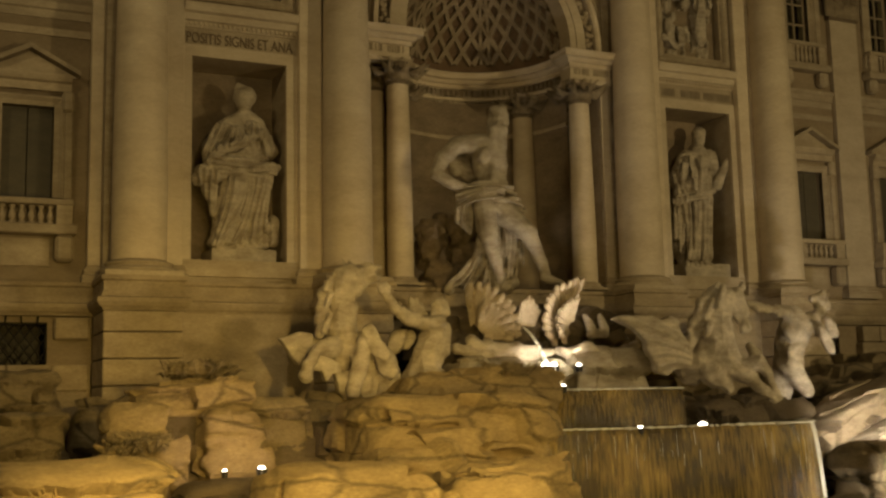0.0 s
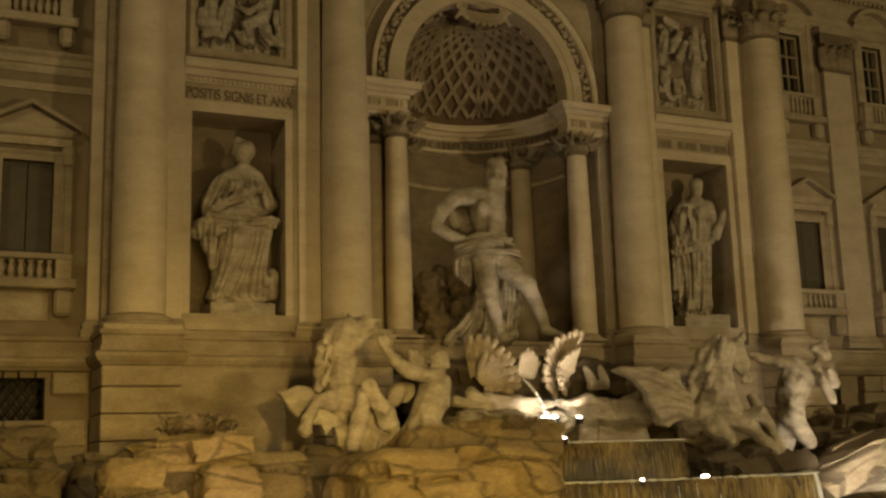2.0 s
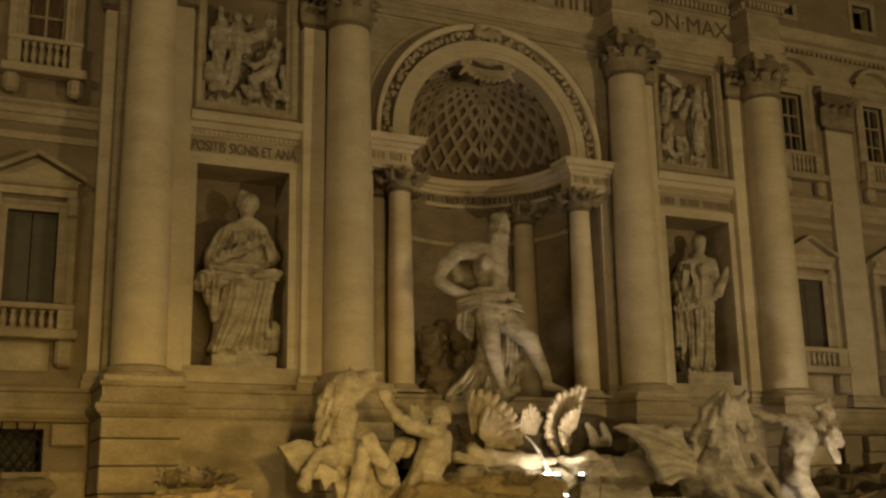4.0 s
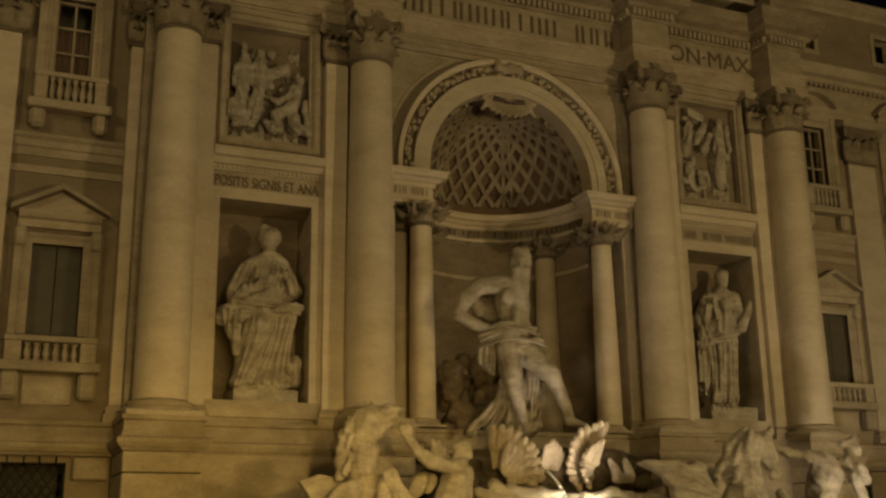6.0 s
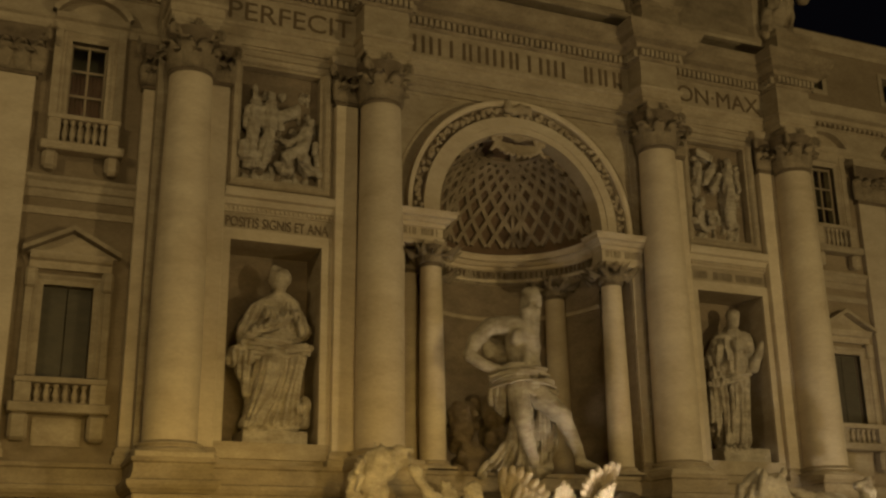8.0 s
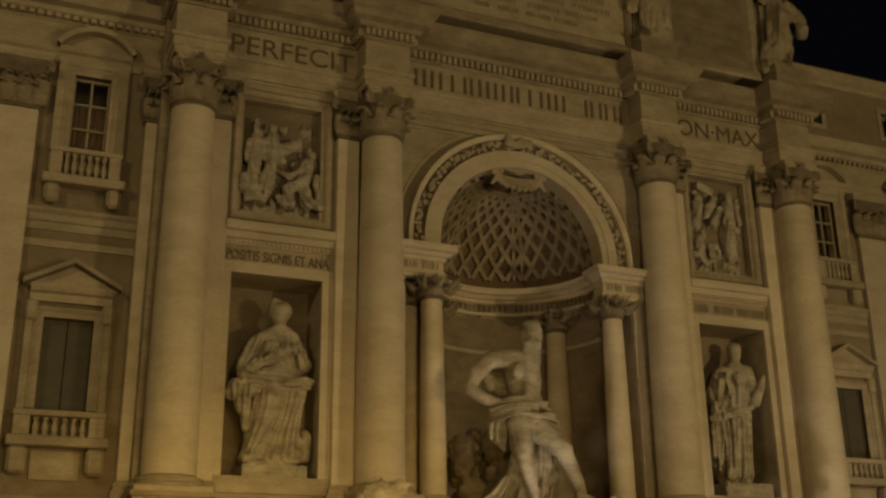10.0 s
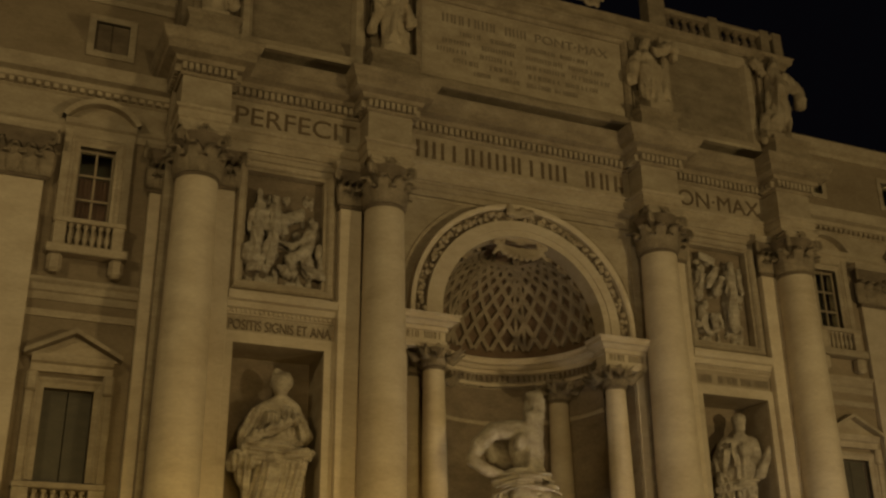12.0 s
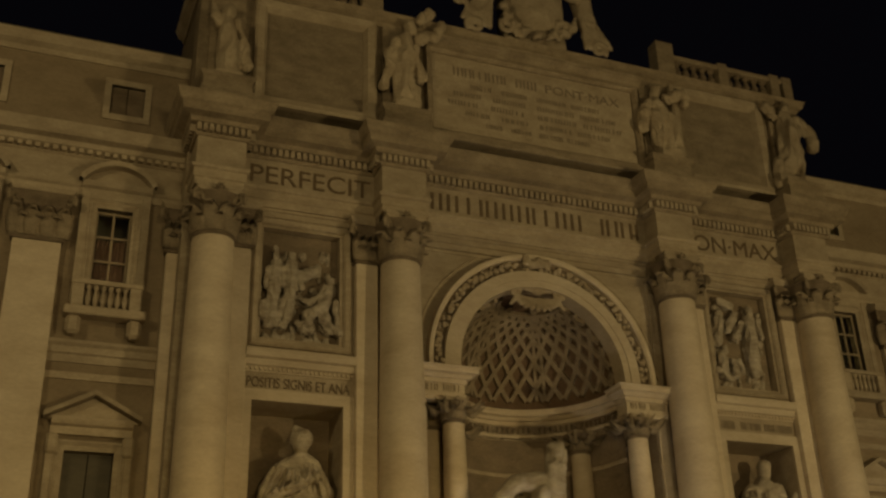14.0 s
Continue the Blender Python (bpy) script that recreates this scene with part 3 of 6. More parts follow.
for xa, xb in ((-9.75, -5.75), (5.75, 9.75)):
    box(bm, xa, xb, -1.0, YW, 0, 6.0)
structure("wall_base", bm, BASE, "smooth travertine base wall behind the rocks", "wall")
base_line = front_line(-0.1, -1.0, -2.05, 0.98)
structure("trim", sweep(base_line, [(-0.9, 6.0), (0.0, 6.0), (0.04, 6.06), (0.1, 6.1), (0.16, 6.2), (0.16, 6.3), (0.06, 6.34), (0.0, 6.5), (0.0, 6.72), (0.06, 6.76), (0.06, 6.86), (-0.9, 6.86)]), BASE, "moulded cornice of the base storey", "cornice")

# rusticated pedestals below the giant columns, block by block
ped_mesh = {}
for i, x in enumerate((-A2, -A1, A1, A2)):
    ob = thing("column_pedestal", "high travertine pedestal of large squared blocks", "pedestal", "pedestals of the giant columns")
    z = 0.0
    rows = [0.8, 0.75, 0.7, 0.62, 0.66, 0.62, 0.66, 0.66, 0.53]
    for k, h in enumerate(rows):
        for a, b in ((-0.98, 0.98),):
            key = (k, a)
            if key not in ped_mesh:
                ped_mesh[key] = mesh_of(bevel_box(a + 0.008, b - 0.008, -0.5, 1.55, z + 0.012, z + h - 0.012, 0.03), "stone_block", BASE)
            o = part("stone_block", ped_mesh[key], None, ob)
            o.location = (x, -1.55, 0)
        z += h


# ---- the wings ----
def holed_wall(x0, x1, z0, z1, y0, y1, holes):
    bm = bmesh.new()
    xs = sorted({x0, x1, *[v for h in holes for v in h[:2]]})
    zs = sorted({z0, z1, *[v for h in holes for v in h[2:]]})
    for a, b in zip(xs, xs[1:]):
        for c, d in zip(zs, zs[1:]):
            m, n = (a + b) / 2, (c + d) / 2
            if not any(h[0] < m < h[1] and h[2] < n < h[3] for h in holes):
                box(bm, a, b, y0, y1, c, d)
    bmesh.ops.remove_doubles(bm, verts=bm.verts, dist=1e-4)
    return bm


def baluster_mesh(h, r, material):
    p = [(r, 0), (r, h * 0.08), (r * 0.55, h * 0.12), (r * 0.6, h * 0.2), (r * 1.05, h * 0.36), (r * 0.9, h * 0.48), (r * 0.45, h * 0.78), (r * 0.6, h * 0.84), (r, h * 0.9), (r, h)]
    return mesh_of(lathe(p, 10), "baluster", material, True)


BAL_S, BAL_L = baluster_mesh(0.46, 0.085, TRAV), baluster_mesh(0.72, 0.16, CARVED)


def lower_window(i, x):
    w = thing("window_%d" % i, "pedimented stone window with closed dark shutters and balustrade", "window")
    w["kind"] = "structure"
    y = YG
    fr = sweep([(x - 0.64, 9.1), (x - 0.64, 11.55), (x + 0.64, 11.55), (x + 0.64, 9.1)], [(-0.26, -0.14), (-0.2, -0.16), (-0.12, -0.1), (0.0, -0.06), (0.0, 0.1), (-0.26, 0.1)])
    o = part("window_frame", fr, TRAV, w)
    o.matrix_world = Matrix(((1, 0, 0, 0), (0, 0, 1, y), (0, 1, 0, 0), (0, 0, 0, 1)))
    for s in (-1, 1):
        part("jamb", bevel_box(min(x + s * 0.9, x + s * 1.1), max(x + s * 0.9, x + s * 1.1), y - 0.2, y, 9.05, 11.95, 0.02), TRAV, w)
        part("scroll", bevel_box(min(x + s * 0.82, x + s * 1.12), max(x + s * 0.82, x + s * 1.12), y - 0.3, y, 11.4, 11.95, 0.06), TRAV, w)
        part("shutter", bevel_box(min(x + s * 0.01, x + s * 0.63), max(x + s * 0.01, x + s * 0.63), y + 0.22, y + 0.28, 9.05, 11.55, 0.01), SHUTTER, w, "dark closed shutter leaf")
    part("entablature", sweep([(x - 1.05, y), (x + 1.05, y)], [(-0.05, 11.95), (0.18, 11.95), (0.2, 12.15), (0.3, 12.2), (0.36, 12.32), (0.38, 12.38), (-0.05, 12.38)]), TRAV, w)
    bm = bmesh.new()
    for s in (-1, 1):
        a, b = Vector((x + s * 1.26, 12.36)), Vector((x, 13.02))
        up = 0.13
        v = [bm.verts.new((p.x, yy, p.y + dz)) for yy in (y - 0.4, y) for p in (a, b) for dz in (0, up)]
        for q in ((0, 1, 3, 2), (4, 6, 7, 5), (0, 4, 5, 1), (2, 3, 7, 6), (0, 2, 6, 4), (1, 5, 7, 3)):
            bm.faces.new([v[k] for k in q])
    part("pediment", bm, TRAV, w)
    bm = bmesh.new()
    v = [bm.verts.new((px, yy, pz)) for yy in (y - 0.14, y) for px, pz in ((x - 1.2, 12.36), (x + 1.2, 12.36), (x, 12.99))]
    bm.faces.new(v[:3]), bm.faces.new(v[3:]), bm.faces.new((v[0], v[1], v[4], v[3])), bm.faces.new((v[1], v[2], v[5], v[4])), bm.faces.new((v[2], v[0], v[3], v[5]))
    part("tympanum", bm, TRAV, w)
    part("window_sill", bevel_box(x - 1.25, x + 1.25, y - 0.5, y, 8.1, 8.36, 0.03), TRAV, w)
    rail = part("rail", bevel_box(x - 1.15, x + 1.15, y - 0.46, y - 0.08, 8.86, 9.02, 0.025), TRAV, w)
    for s in (-1, 1):
        part("rail_post", bevel_box(min(x + s * 0.72, x + s * 1.12), max(x + s * 0.72, x + s * 1.12), y - 0.44, y, 8.36, 8.86, 0.015), TRAV, w)
        part("bracket", bevel_box(min(x + s * 0.72, x + s * 1.18), max(x + s * 0.72, x + s * 1.18), y - 0.42, y, 7.4, 8.1, 0.08), TRAV, w)
    for k in range(6):
        o = part("baluster", BAL_S, None, rail)
        o.location = (x - 0.58 + k * 0.232, y - 0.27, 8.38)
    part("apron", cube(x - 0.6, x + 0.6, y - 0.06, y, 7.3, 8.02), TRAV, w)


def upper_window(i, x, curtain):
    w = thing("window_%d" % i, "tall casement window with stone surround and small balustrade", "window")
    w["kind"] = "structure"
    y = YG
    fr = sweep([(x - 0.5, 16.3), (x - 0.5, 18.75), (x + 0.5, 18.75), (x + 0.5, 16.3)], [(-0.24, -0.12), (-0.16, -0.15), (-0.08, -0.08), (0.0, -0.05), (0.0, 0.1), (-0.24, 0.1)])
    o = part("window_frame", fr, TRAV, w)
    o.matrix_world = Matrix(((1, 0, 0, 0), (0, 0, 1, y), (0, 1, 0, 0), (0, 0, 0, 1)))
    for k in range(2):
        for j in range(3):
            a = x - 0.45 + k * 0.47
            z = 16.42 + j * 0.77
            part("pane", cube(a, a + 0.43, y + 0.2, y + 0.215, z, z + 0.73), GLASS, w).visible_shadow = False
    bm = bmesh.new()
    for k in range(3):
        box(bm, x - 0.5 + k * 0.47, x - 0.44 + k * 0.47, y + 0.16, y + 0.24, 16.35, 18.75)
    for j in range(4):
        box(bm, x - 0.5, x + 0.5, y + 0.17, y + 0.235, 16.36 + j * 0.77, 16.42 + j * 0.77)
    part("muntins", bm, WOOD, w, "pale wooden glazing bars")
    if curtain:
        bm = bmesh.new()
        prev = None
        for k in range(25):
            a = x - 0.48 + 0.96 * k / 24
            q = [bm.verts.new((a, y + 0.34 + 0.03 * math.sin(k * 1.7), z)) for z in (16.35, 17.9)]
            if prev:
                bm.faces.new((prev[0], q[0], q[1], prev[1]))
            prev = q
        part("curtain", bm, CURTAIN, w, "reddish curtain behind the lower panes", True)
    for s in (-1, 1):
        part("jamb", bevel_box(min(x + s * 0.74, x + s * 0.98), max(x + s * 0.74, x + s * 0.98), y - 0.16, y, 15.7, 19.2, 0.02), TRAV, w)
        part("bracket", bevel_box(min(x + s * 0.62, x + s * 1.02), max(x + s * 0.62, x + s * 1.02), y - 0.4, y, 14.72, 15.28, 0.1), TRAV, w)
        part("rail_post", bevel_box(min(x + s * 0.62, x + s * 0.95), max(x + s * 0.62, x + s * 0.95), y - 0.36, y, 15.52, 16.22, 0.015), TRAV, w)
    part("entablature", sweep([(x - 1.0, y), (x + 1.0, y)], [(-0.05, 19.0), (0.12, 19.0), (0.14, 19.3), (0.24, 19.36), (0.3, 19.5), (-0.05, 19.5)]), TRAV, w)
    bm = bmesh.new()
    prev = None
    for k in range(21):
        a = math.radians(150 - 120 * k / 20)
        row = [bm.verts.new((x + r * math.cos(a), yy, 18.92 + r * math.sin(a))) for r, yy in ((1.14, y), (1.14, y - 0.36), (1.28, y - 0.4), (1.28, y))]
        if prev:
            for j in range(4):
                bm.faces.new((prev[j], prev[(j + 1) % 4], row[(j + 1) % 4], row[j]))
        prev = row
    part("pediment", bm, TRAV, w, "curved pediment")
    part("window_sill", bevel_box(x - 1.1, x + 1.1, y - 0.46, y, 15.26, 15.52, 0.03), TRAV, w)
    rail = part("rail", bevel_box(x - 0.98, x + 0.98, y - 0.4, y - 0.06, 16.2, 16.34, 0.02), TRAV, w)
    for k in range(6):
        o = part("baluster", BAL_S, None, rail)
        o.location = (x - 0.5 + k * 0.2, y - 0.23, 15.52)
        o.scale = (0.9, 0.9, 1.48)


wi = 0
for s in (-1, 1):
    lo = lambda a, b: (min(s * a, s * b), max(s * a, s * b))
    holes = []
    for c in (13.25, 17.35):
        holes += [(*lo(c - 0.64, c + 0.64), 9.0, 11.55), (*lo(c - 0.5, c + 0.5), 16.3, 18.75), (*lo(c - 0.5, c + 0.5), 22.0, 23.05)]
    holes.append((*lo(12.66, 14.2), 4.75, 5.84))
    a, b = lo(11.4, 26.0)
    structure("wall_west" if s < 0 else "wall_east", holed_wall(a, b, 0.0, 24.1, YG, 0.75, holes), WINGWALL, "plastered palace wing with stone-framed windows", "wall")
    # one added dark sheet stands in for the unlit rooms
    structure("wall_back", cube(a, b, 1.5, 1.7, 0, 24.1), SHUTTER, "dark sheet for the unlit rooms behind the windows", "wall")
    structure("trim", sweep([(a, YG), (b, YG)], [(-0.1, 13.98), (0.04, 13.98), (0.04, 14.2), (0.1, 14.24), (0.1, 14.42), (0.18, 14.5), (0.2, 14.58), (-0.1, 14.6)]), TRAV, "stone string course between the storeys", "string course")
    structure("trim", sweep([(a, YG), (b, YG)], [(-0.1, 13.5), (0.05, 13.5), (0.05, 13.7), (-0.1, 13.7)]), TRAV, "thin stone band below the string course", "trim")
    structure("trim", sweep([(a, YG), (b, YG)], [(-0.1, 23.7), (0.06, 23.7), (0.12, 23.85), (0.3, 23.95), (0.34, 24.12), (0.4, 24.25), (-0.1, 24.3)]), TRAV, "stone eaves cornice of the wing", "cornice")
    structure("roof", cube(a, b, 0.0, 3.2, 24.3, 24.4), SHUTTER, "flat dark roof of the wing", "roof")
    for c in (13.25, 17.35):
        lower_window(wi + 1, s * c)
        upper_window(wi + 2, s * c, s < 0 and c < 14)
        w = thing("window_%d" % (wi + 3), "small attic window with closed shutters in stone frame" if s < 0 else "small dark attic window in a flat stone frame", "window")
        w["kind"] = "structure"
        o = part("window_frame", sweep([(s * c - 0.5, 22.0), (s * c - 0.5, 23.05), (s * c + 0.5, 23.05), (s * c + 0.5, 22.0)], [(-0.2, -0.06), (0.0, -0.06), (0.0, 0.1), (-0.2, 0.1)], closed=True), TRAV, w)
        o.matrix_world = Matrix(((1, 0, 0, 0), (0, 0, 1, YG), (0, 1, 0, 0), (0, 0, 0, 1)))
        if s < 0:
            for e in (-1, 1):
                part("shutter", bevel_box(min(s * c + e * 0.01, s * c + e * 0.49), max(s * c + e * 0.01, s * c + e * 0.49), YG + 0.05, YG + 0.1, 22.02, 23.03, 0.012), CARVED, w, "closed brown shutter leaf")
        else:
            part("pane", cube(s * c - 0.5, s * c + 0.5, YG + 0.2, YG + 0.22, 22.0, 23.05), GLASS, w).visible_shadow = False
        wi += 3
    # squared blocks of the wing's base
    base = structure("wall_base", cube(*lo(11.6, 12.6), -0.02, YG - 0.004, 0, 4.7), BASE, "rough squared stone base of the wing", "wall")
    rnd = random.Random(11 + s)
    z = 2.2
    for h in (0.62, 0.58, 0.66, 0.7, 0.62, 0.58):
        x = 11.62
        while x < 19:
            wd = rnd.uniform(0.8, 1.5)
            if not (x + wd > 12.6 and x < 14.3 and z + h > 4.8 and z < 5.84):
                part("stone_block", bevel_box(*lo(x + 0.012, x + wd - 0.012), -0.1 - rnd.uniform(0, 0.06), YG - 0.006, z + 0.012, z + h - 0.012, 0.04), BASE, base)
            x += wd
        z += h
    # barred basement opening
    g = thing("window_grille", "black iron lattice in a basement opening with spikes", "grille")
    x0, x1 = lo(12.66, 14.2)
    def bar(p, q, r=0.022):
        bm = bmesh.new()
        capsule(bm, p, q, r, r, 6)
        part("bar", bm, IRON, g, "", True)
    n = 6
    for k in range(-3, n + 1):
        for sg in (-1, 1):
            xa = x0 + (x1 - x0) * k / n if sg > 0 else x1 - (x1 - x0) * k / n
            dx = 0.78 * sg
            p, q = Vector((xa, YG + 0.06, 4.75)), Vector((xa + dx, YG + 0.06, 5.84))
            t0 = max(0, ((x0 if sg > 0 else x1) - xa) / dx)
            t1 = min(1, ((x1 if sg > 0 else x0) - xa) / dx)
            if t1 > t0 + 0.05:
                bar(p.lerp(q, t0), p.lerp(q, t1))
    bar((x0, YG + 0.02, 5.82), (x1, YG + 0.02, 5.82), 0.035)
    bar((x0 if s > 0 else x1, YG + 0.02, 4.78), (x0 if s > 0 else x1, YG + 0.02, 5.82), 0.035)
    for k in range(4):
        x = x0 + (x1 - x0) * (k + 0.4) / 4
        bar((x, YG - 0.16, 5.8), (x + 0.05 * (k % 2 - 0.5), YG - 0.22, 6.2), 0.02)

# ---- attic storey ----
YA = -1.1
BAYS = ((-9.84, -5.64), (-4.16, 4.16), (5.64, 9.84))
bm = holed_wall(-11.45, 11.45, 21.72, 26.57, YA, YA + 0.85, [(a, b, 21.72, 22.36) for a, b in BAYS])
structure("wall_attic", bm, WORN, "weathered travertine attic wall above the cornice", "wall")
# the cornice's shadow in the slots is helped by a dark colour
structure("wall_back", cube(-11.45, 11.45, YA + 0.854, 2.6, 21.72, 26.57), SHADE, "rear wall of the attic, toned dark for its shaded slots", "wall")
structure("trim", sweep([(-11.45, 2.0), (-11.45, YA), (11.45, YA), (11.45, 2.0)], [(-0.1, 26.27), (0.08, 26.27), (0.12, 26.42), (0.26, 26.48), (0.3, 26.64), (0.36, 26.72), (-0.1, 26.74)]), WORN, "moulded stone coping of the attic", "cornice")
for a, b in BAYS:
    structure("trim", sweep([(a, YA), (b, YA)], [(-0.1, 22.362), (0.14, 22.362), (0.2, 22.42), (0.2, 22.5), (0.1, 22.56), (0.06, 22.62), (-0.1, 22.64)]), WORN, "moulded ledge over a deep dark slot of the attic", "ledge")
for s in (-1, 1):
    lo = lambda a, b: (min(s * a, s * b), max(s * a, s * b))
    x0, x1 = lo(6.1, 9.3)
    fr = structure("trim", sweep([(x0, 22.77), (x0, 25.92), (x1, 25.92), (x1, 22.77)], [(-0.42, -0.2), (-0.34, -0.26), (-0.12, -0.2), (-0.06, -0.1), (0.0, 0.0), (-0.42, 0.0)], closed=True), TRAV, "raised stone frame on the attic wall", "frame")
    fr.matrix_world = Matrix(((1, 0, 0, 0), (0, 0, 1, YA), (0, 1, 0, 0), (0, 0, 0, 1)))
    for x in (A1, A2):
        a, b = lo(x - 0.74, x + 0.74)
        structure("trim", sweep([(a, YA), (a, -1.95), (b, -1.95), (b, YA)], [(-0.74, 21.92), (0.06, 21.92), (0.06, 22.17), (0.0, 22.22), (0.0, 22.54), (0.08, 22.60), (0.1, 22.72), (-0.74, 22.72)]), WORN, "projecting stone pedestal of the attic", "pedestal")
        a, b = lo(x - 0.55, x + 0.55)
        structure("trim", cube(a, b, YA - 0.16, YA - 0.002, 22.72, 26.26), WORN, "flat pier behind an attic figure", "pier")
    # open balustrade on top
    bal = thing("balustrade", "open stone balustrade along the roofline", "balustrade", "roofline balustrades")
    x0, x1 = lo(5.75, 11.3)
    foot = part("foot_rail", bevel_box(x0, x1, YA - 0.05, YA + 0.4, 26.72, 26.92, 0.02), WORN, bal)
    part("top_rail", bevel_box(x0, x1, YA - 0.08, YA + 0.42, 27.64, 27.84, 0.03), WORN, bal)
    for p in (5.4, 8.1, 10.5, 11.1):
        a, b = lo(p, p + (0.75 if p < 6 else 0.42))
        part("pier", bevel_box(a, b, YA - 0.12, YA + 0.45, 26.74, 27.92 if p != 5.4 else 28.32, 0.02), WORN, bal)
    for p0, p1 in ((6.2, 8.1), (8.52, 10.5)):
        n = 5
        for k in range(n):
            o = part("baluster", BAL_L, None, foot)
            o.location = (s * (p0 + (p1 - p0) * (k + 0.5) / n), YA + 0.17, 26.92)
# the great inscription tablet
tab = thing("inscription_tablet", "large framed marble tablet with rows of lettering", "tablet")
part("slab", bevel_box(-3.75, 3.95, YA - 0.2, YA - 0.002, 22.57, 25.57, 0.02), TRAV, tab)
o = part("frame", sweep([(-3.75, 22.57), (-3.75, 25.57), (3.95, 25.57), (3.95, 22.57)], [(-0.22, -0.34), (-0.1, -0.36), (0.0, -0.26), (0.0, 0.0), (-0.22, 0.0)], closed=True), WORN, tab)
o.matrix_world = Matrix(((1, 0, 0, 0), (0, 0, 1, YA), (0, 1, 0, 0), (0, 0, 0, 1)))
part("hood", sweep([(-4.1, YA), (4.3, YA)], [(-0.1, 25.79), (0.3, 25.79), (0.36, 25.92), (0.5, 26.02), (0.52, 26.14), (-0.1, 26.22)]), WORN, tab)
part("sill", bevel_box(-4.0, 4.2, YA - 0.5, YA, 22.10, 22.32, 0.03), WORN, tab)
structure("roof", cube(-11.4, 11.4, YA + 0.5, 4.0, 26.72, 26.82), SHUTTER, "flat dark roof behind the attic", "roof")
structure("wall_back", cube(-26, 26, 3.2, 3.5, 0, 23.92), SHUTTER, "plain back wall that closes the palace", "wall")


# ---- the fountain ----
def water(name, colour, rough, scale, strength):
    m = plain(name, colour, rough)
    nt = m.node_tree
    geo = nt.nodes.new("ShaderNodeNewGeometry")
    n = nt.nodes.new("ShaderNodeTexNoise")
    n.inputs["Scale"].default_value, n.inputs["Detail"].default_value = scale, 4
    nt.links.new(geo.outputs["Position"], n.inputs["Vector"])
    b = nt.nodes.new("ShaderNodeBump")
    b.inputs["Strength"].default_value, b.inputs["Distance"].default_value = strength, 0.05
    nt.links.new(n.outputs[0], b.inputs["Height"])
    nt.links.new(b.outputs[0], nt.nodes["Principled BSDF"].inputs["Normal"])
    return m


def falling(name):
    """A thin sheet of falling water: wet stone shows through; golden lamplight is put into the streaks."""
    m = plain(name, (0.1, 0.08, 0.04), 0.22)
    nt = m.node_tree
    bs = nt.nodes["Principled BSDF"]
    geo = nt.nodes.new("ShaderNodeNewGeometry")
    mp = nt.nodes.new("ShaderNodeMapping")
    mp.inputs["Scale"].default_value = (11.0, 11.0, 0.55)
    nt.links.new(geo.outputs["Position"], mp.inputs["Vector"])
    n = nt.nodes.new("ShaderNodeTexNoise")
    n.inputs["Scale"].default_value, n.inputs["Detail"].default_value, n.inputs["Roughness"].default_value = 1.6, 5, 0.7
    nt.links.new(mp.outputs[0], n.inputs["Vector"])
    big = nt.nodes.new("ShaderNodeTexNoise")
    big.inputs["Scale"].default_value, big.inputs["Detail"].default_value = 0.8, 2
    nt.links.new(geo.outputs["Position"], big.inputs["Vector"])
    ad = nt.nodes.new("ShaderNodeMath")
    ad.operation = "MULTIPLY"
    patch = nt.nodes.new("ShaderNodeMapRange")
    patch.inputs["From Min"].default_value, patch.inputs["From Max"].default_value, patch.inputs["To Min"].default_value, patch.inputs["To Max"].default_value = 0.3, 0.7, 0.7, 1.35
    nt.links.new(big.outputs[0], patch.inputs["Value"])
    nt.links.new(patch.outputs[0], ad.inputs[0])
    nt.links.new(n.outputs[0], ad.inputs[1])
    r = nt.nodes.new("ShaderNodeValToRGB")
    r.color_ramp.elements[0].position, r.color_ramp.elements[1].position = 0.42, 0.86
    r.color_ramp.elements[0].color, r.color_ramp.elements[1].color = (0.05, 0.034, 0.008, 1), (0.42, 0.29, 0.075, 1)
    nt.links.new(ad.outputs[0], r.inputs[0])
    nt.links.new(r.outputs[0], bs.inputs["Base Color"])
    b = nt.nodes.new("ShaderNodeBump")
    b.inputs["Strength"].default_value, b.inputs["Distance"].default_value = 0.9, 0.06
    nt.links.new(n.outputs[0], b.inputs["Height"])
    nt.links.new(b.outputs[0], bs.inputs["Normal"])
    return m


WATER = water("still_water", (0.025, 0.024, 0.018), 0.06, 5.0, 0.25)
FALL = falling("falling_water")
FOAM_GLINT = plain("foam_glint", (0.7, 0.7, 0.66), 0.35)
LENS = glowing("lamp_lens", (1.0, 0.93, 0.8), 12)

structure("water", cube(-22, 22, -22, -1.2, 0.0, 0.9), WATER, "dark still water of the great pool", "water")
bm = bmesh.new()
for a, b, c, d in ((-23, 23, -22.8, -22.0), (-23, -22, -22, -1.2), (22, 23, -22, -1.2)):
    box(bm, a, b, c, d, 0, 1.35)
structure("pavement", bm, TRAV, "low stone kerb round the pool", "kerb")


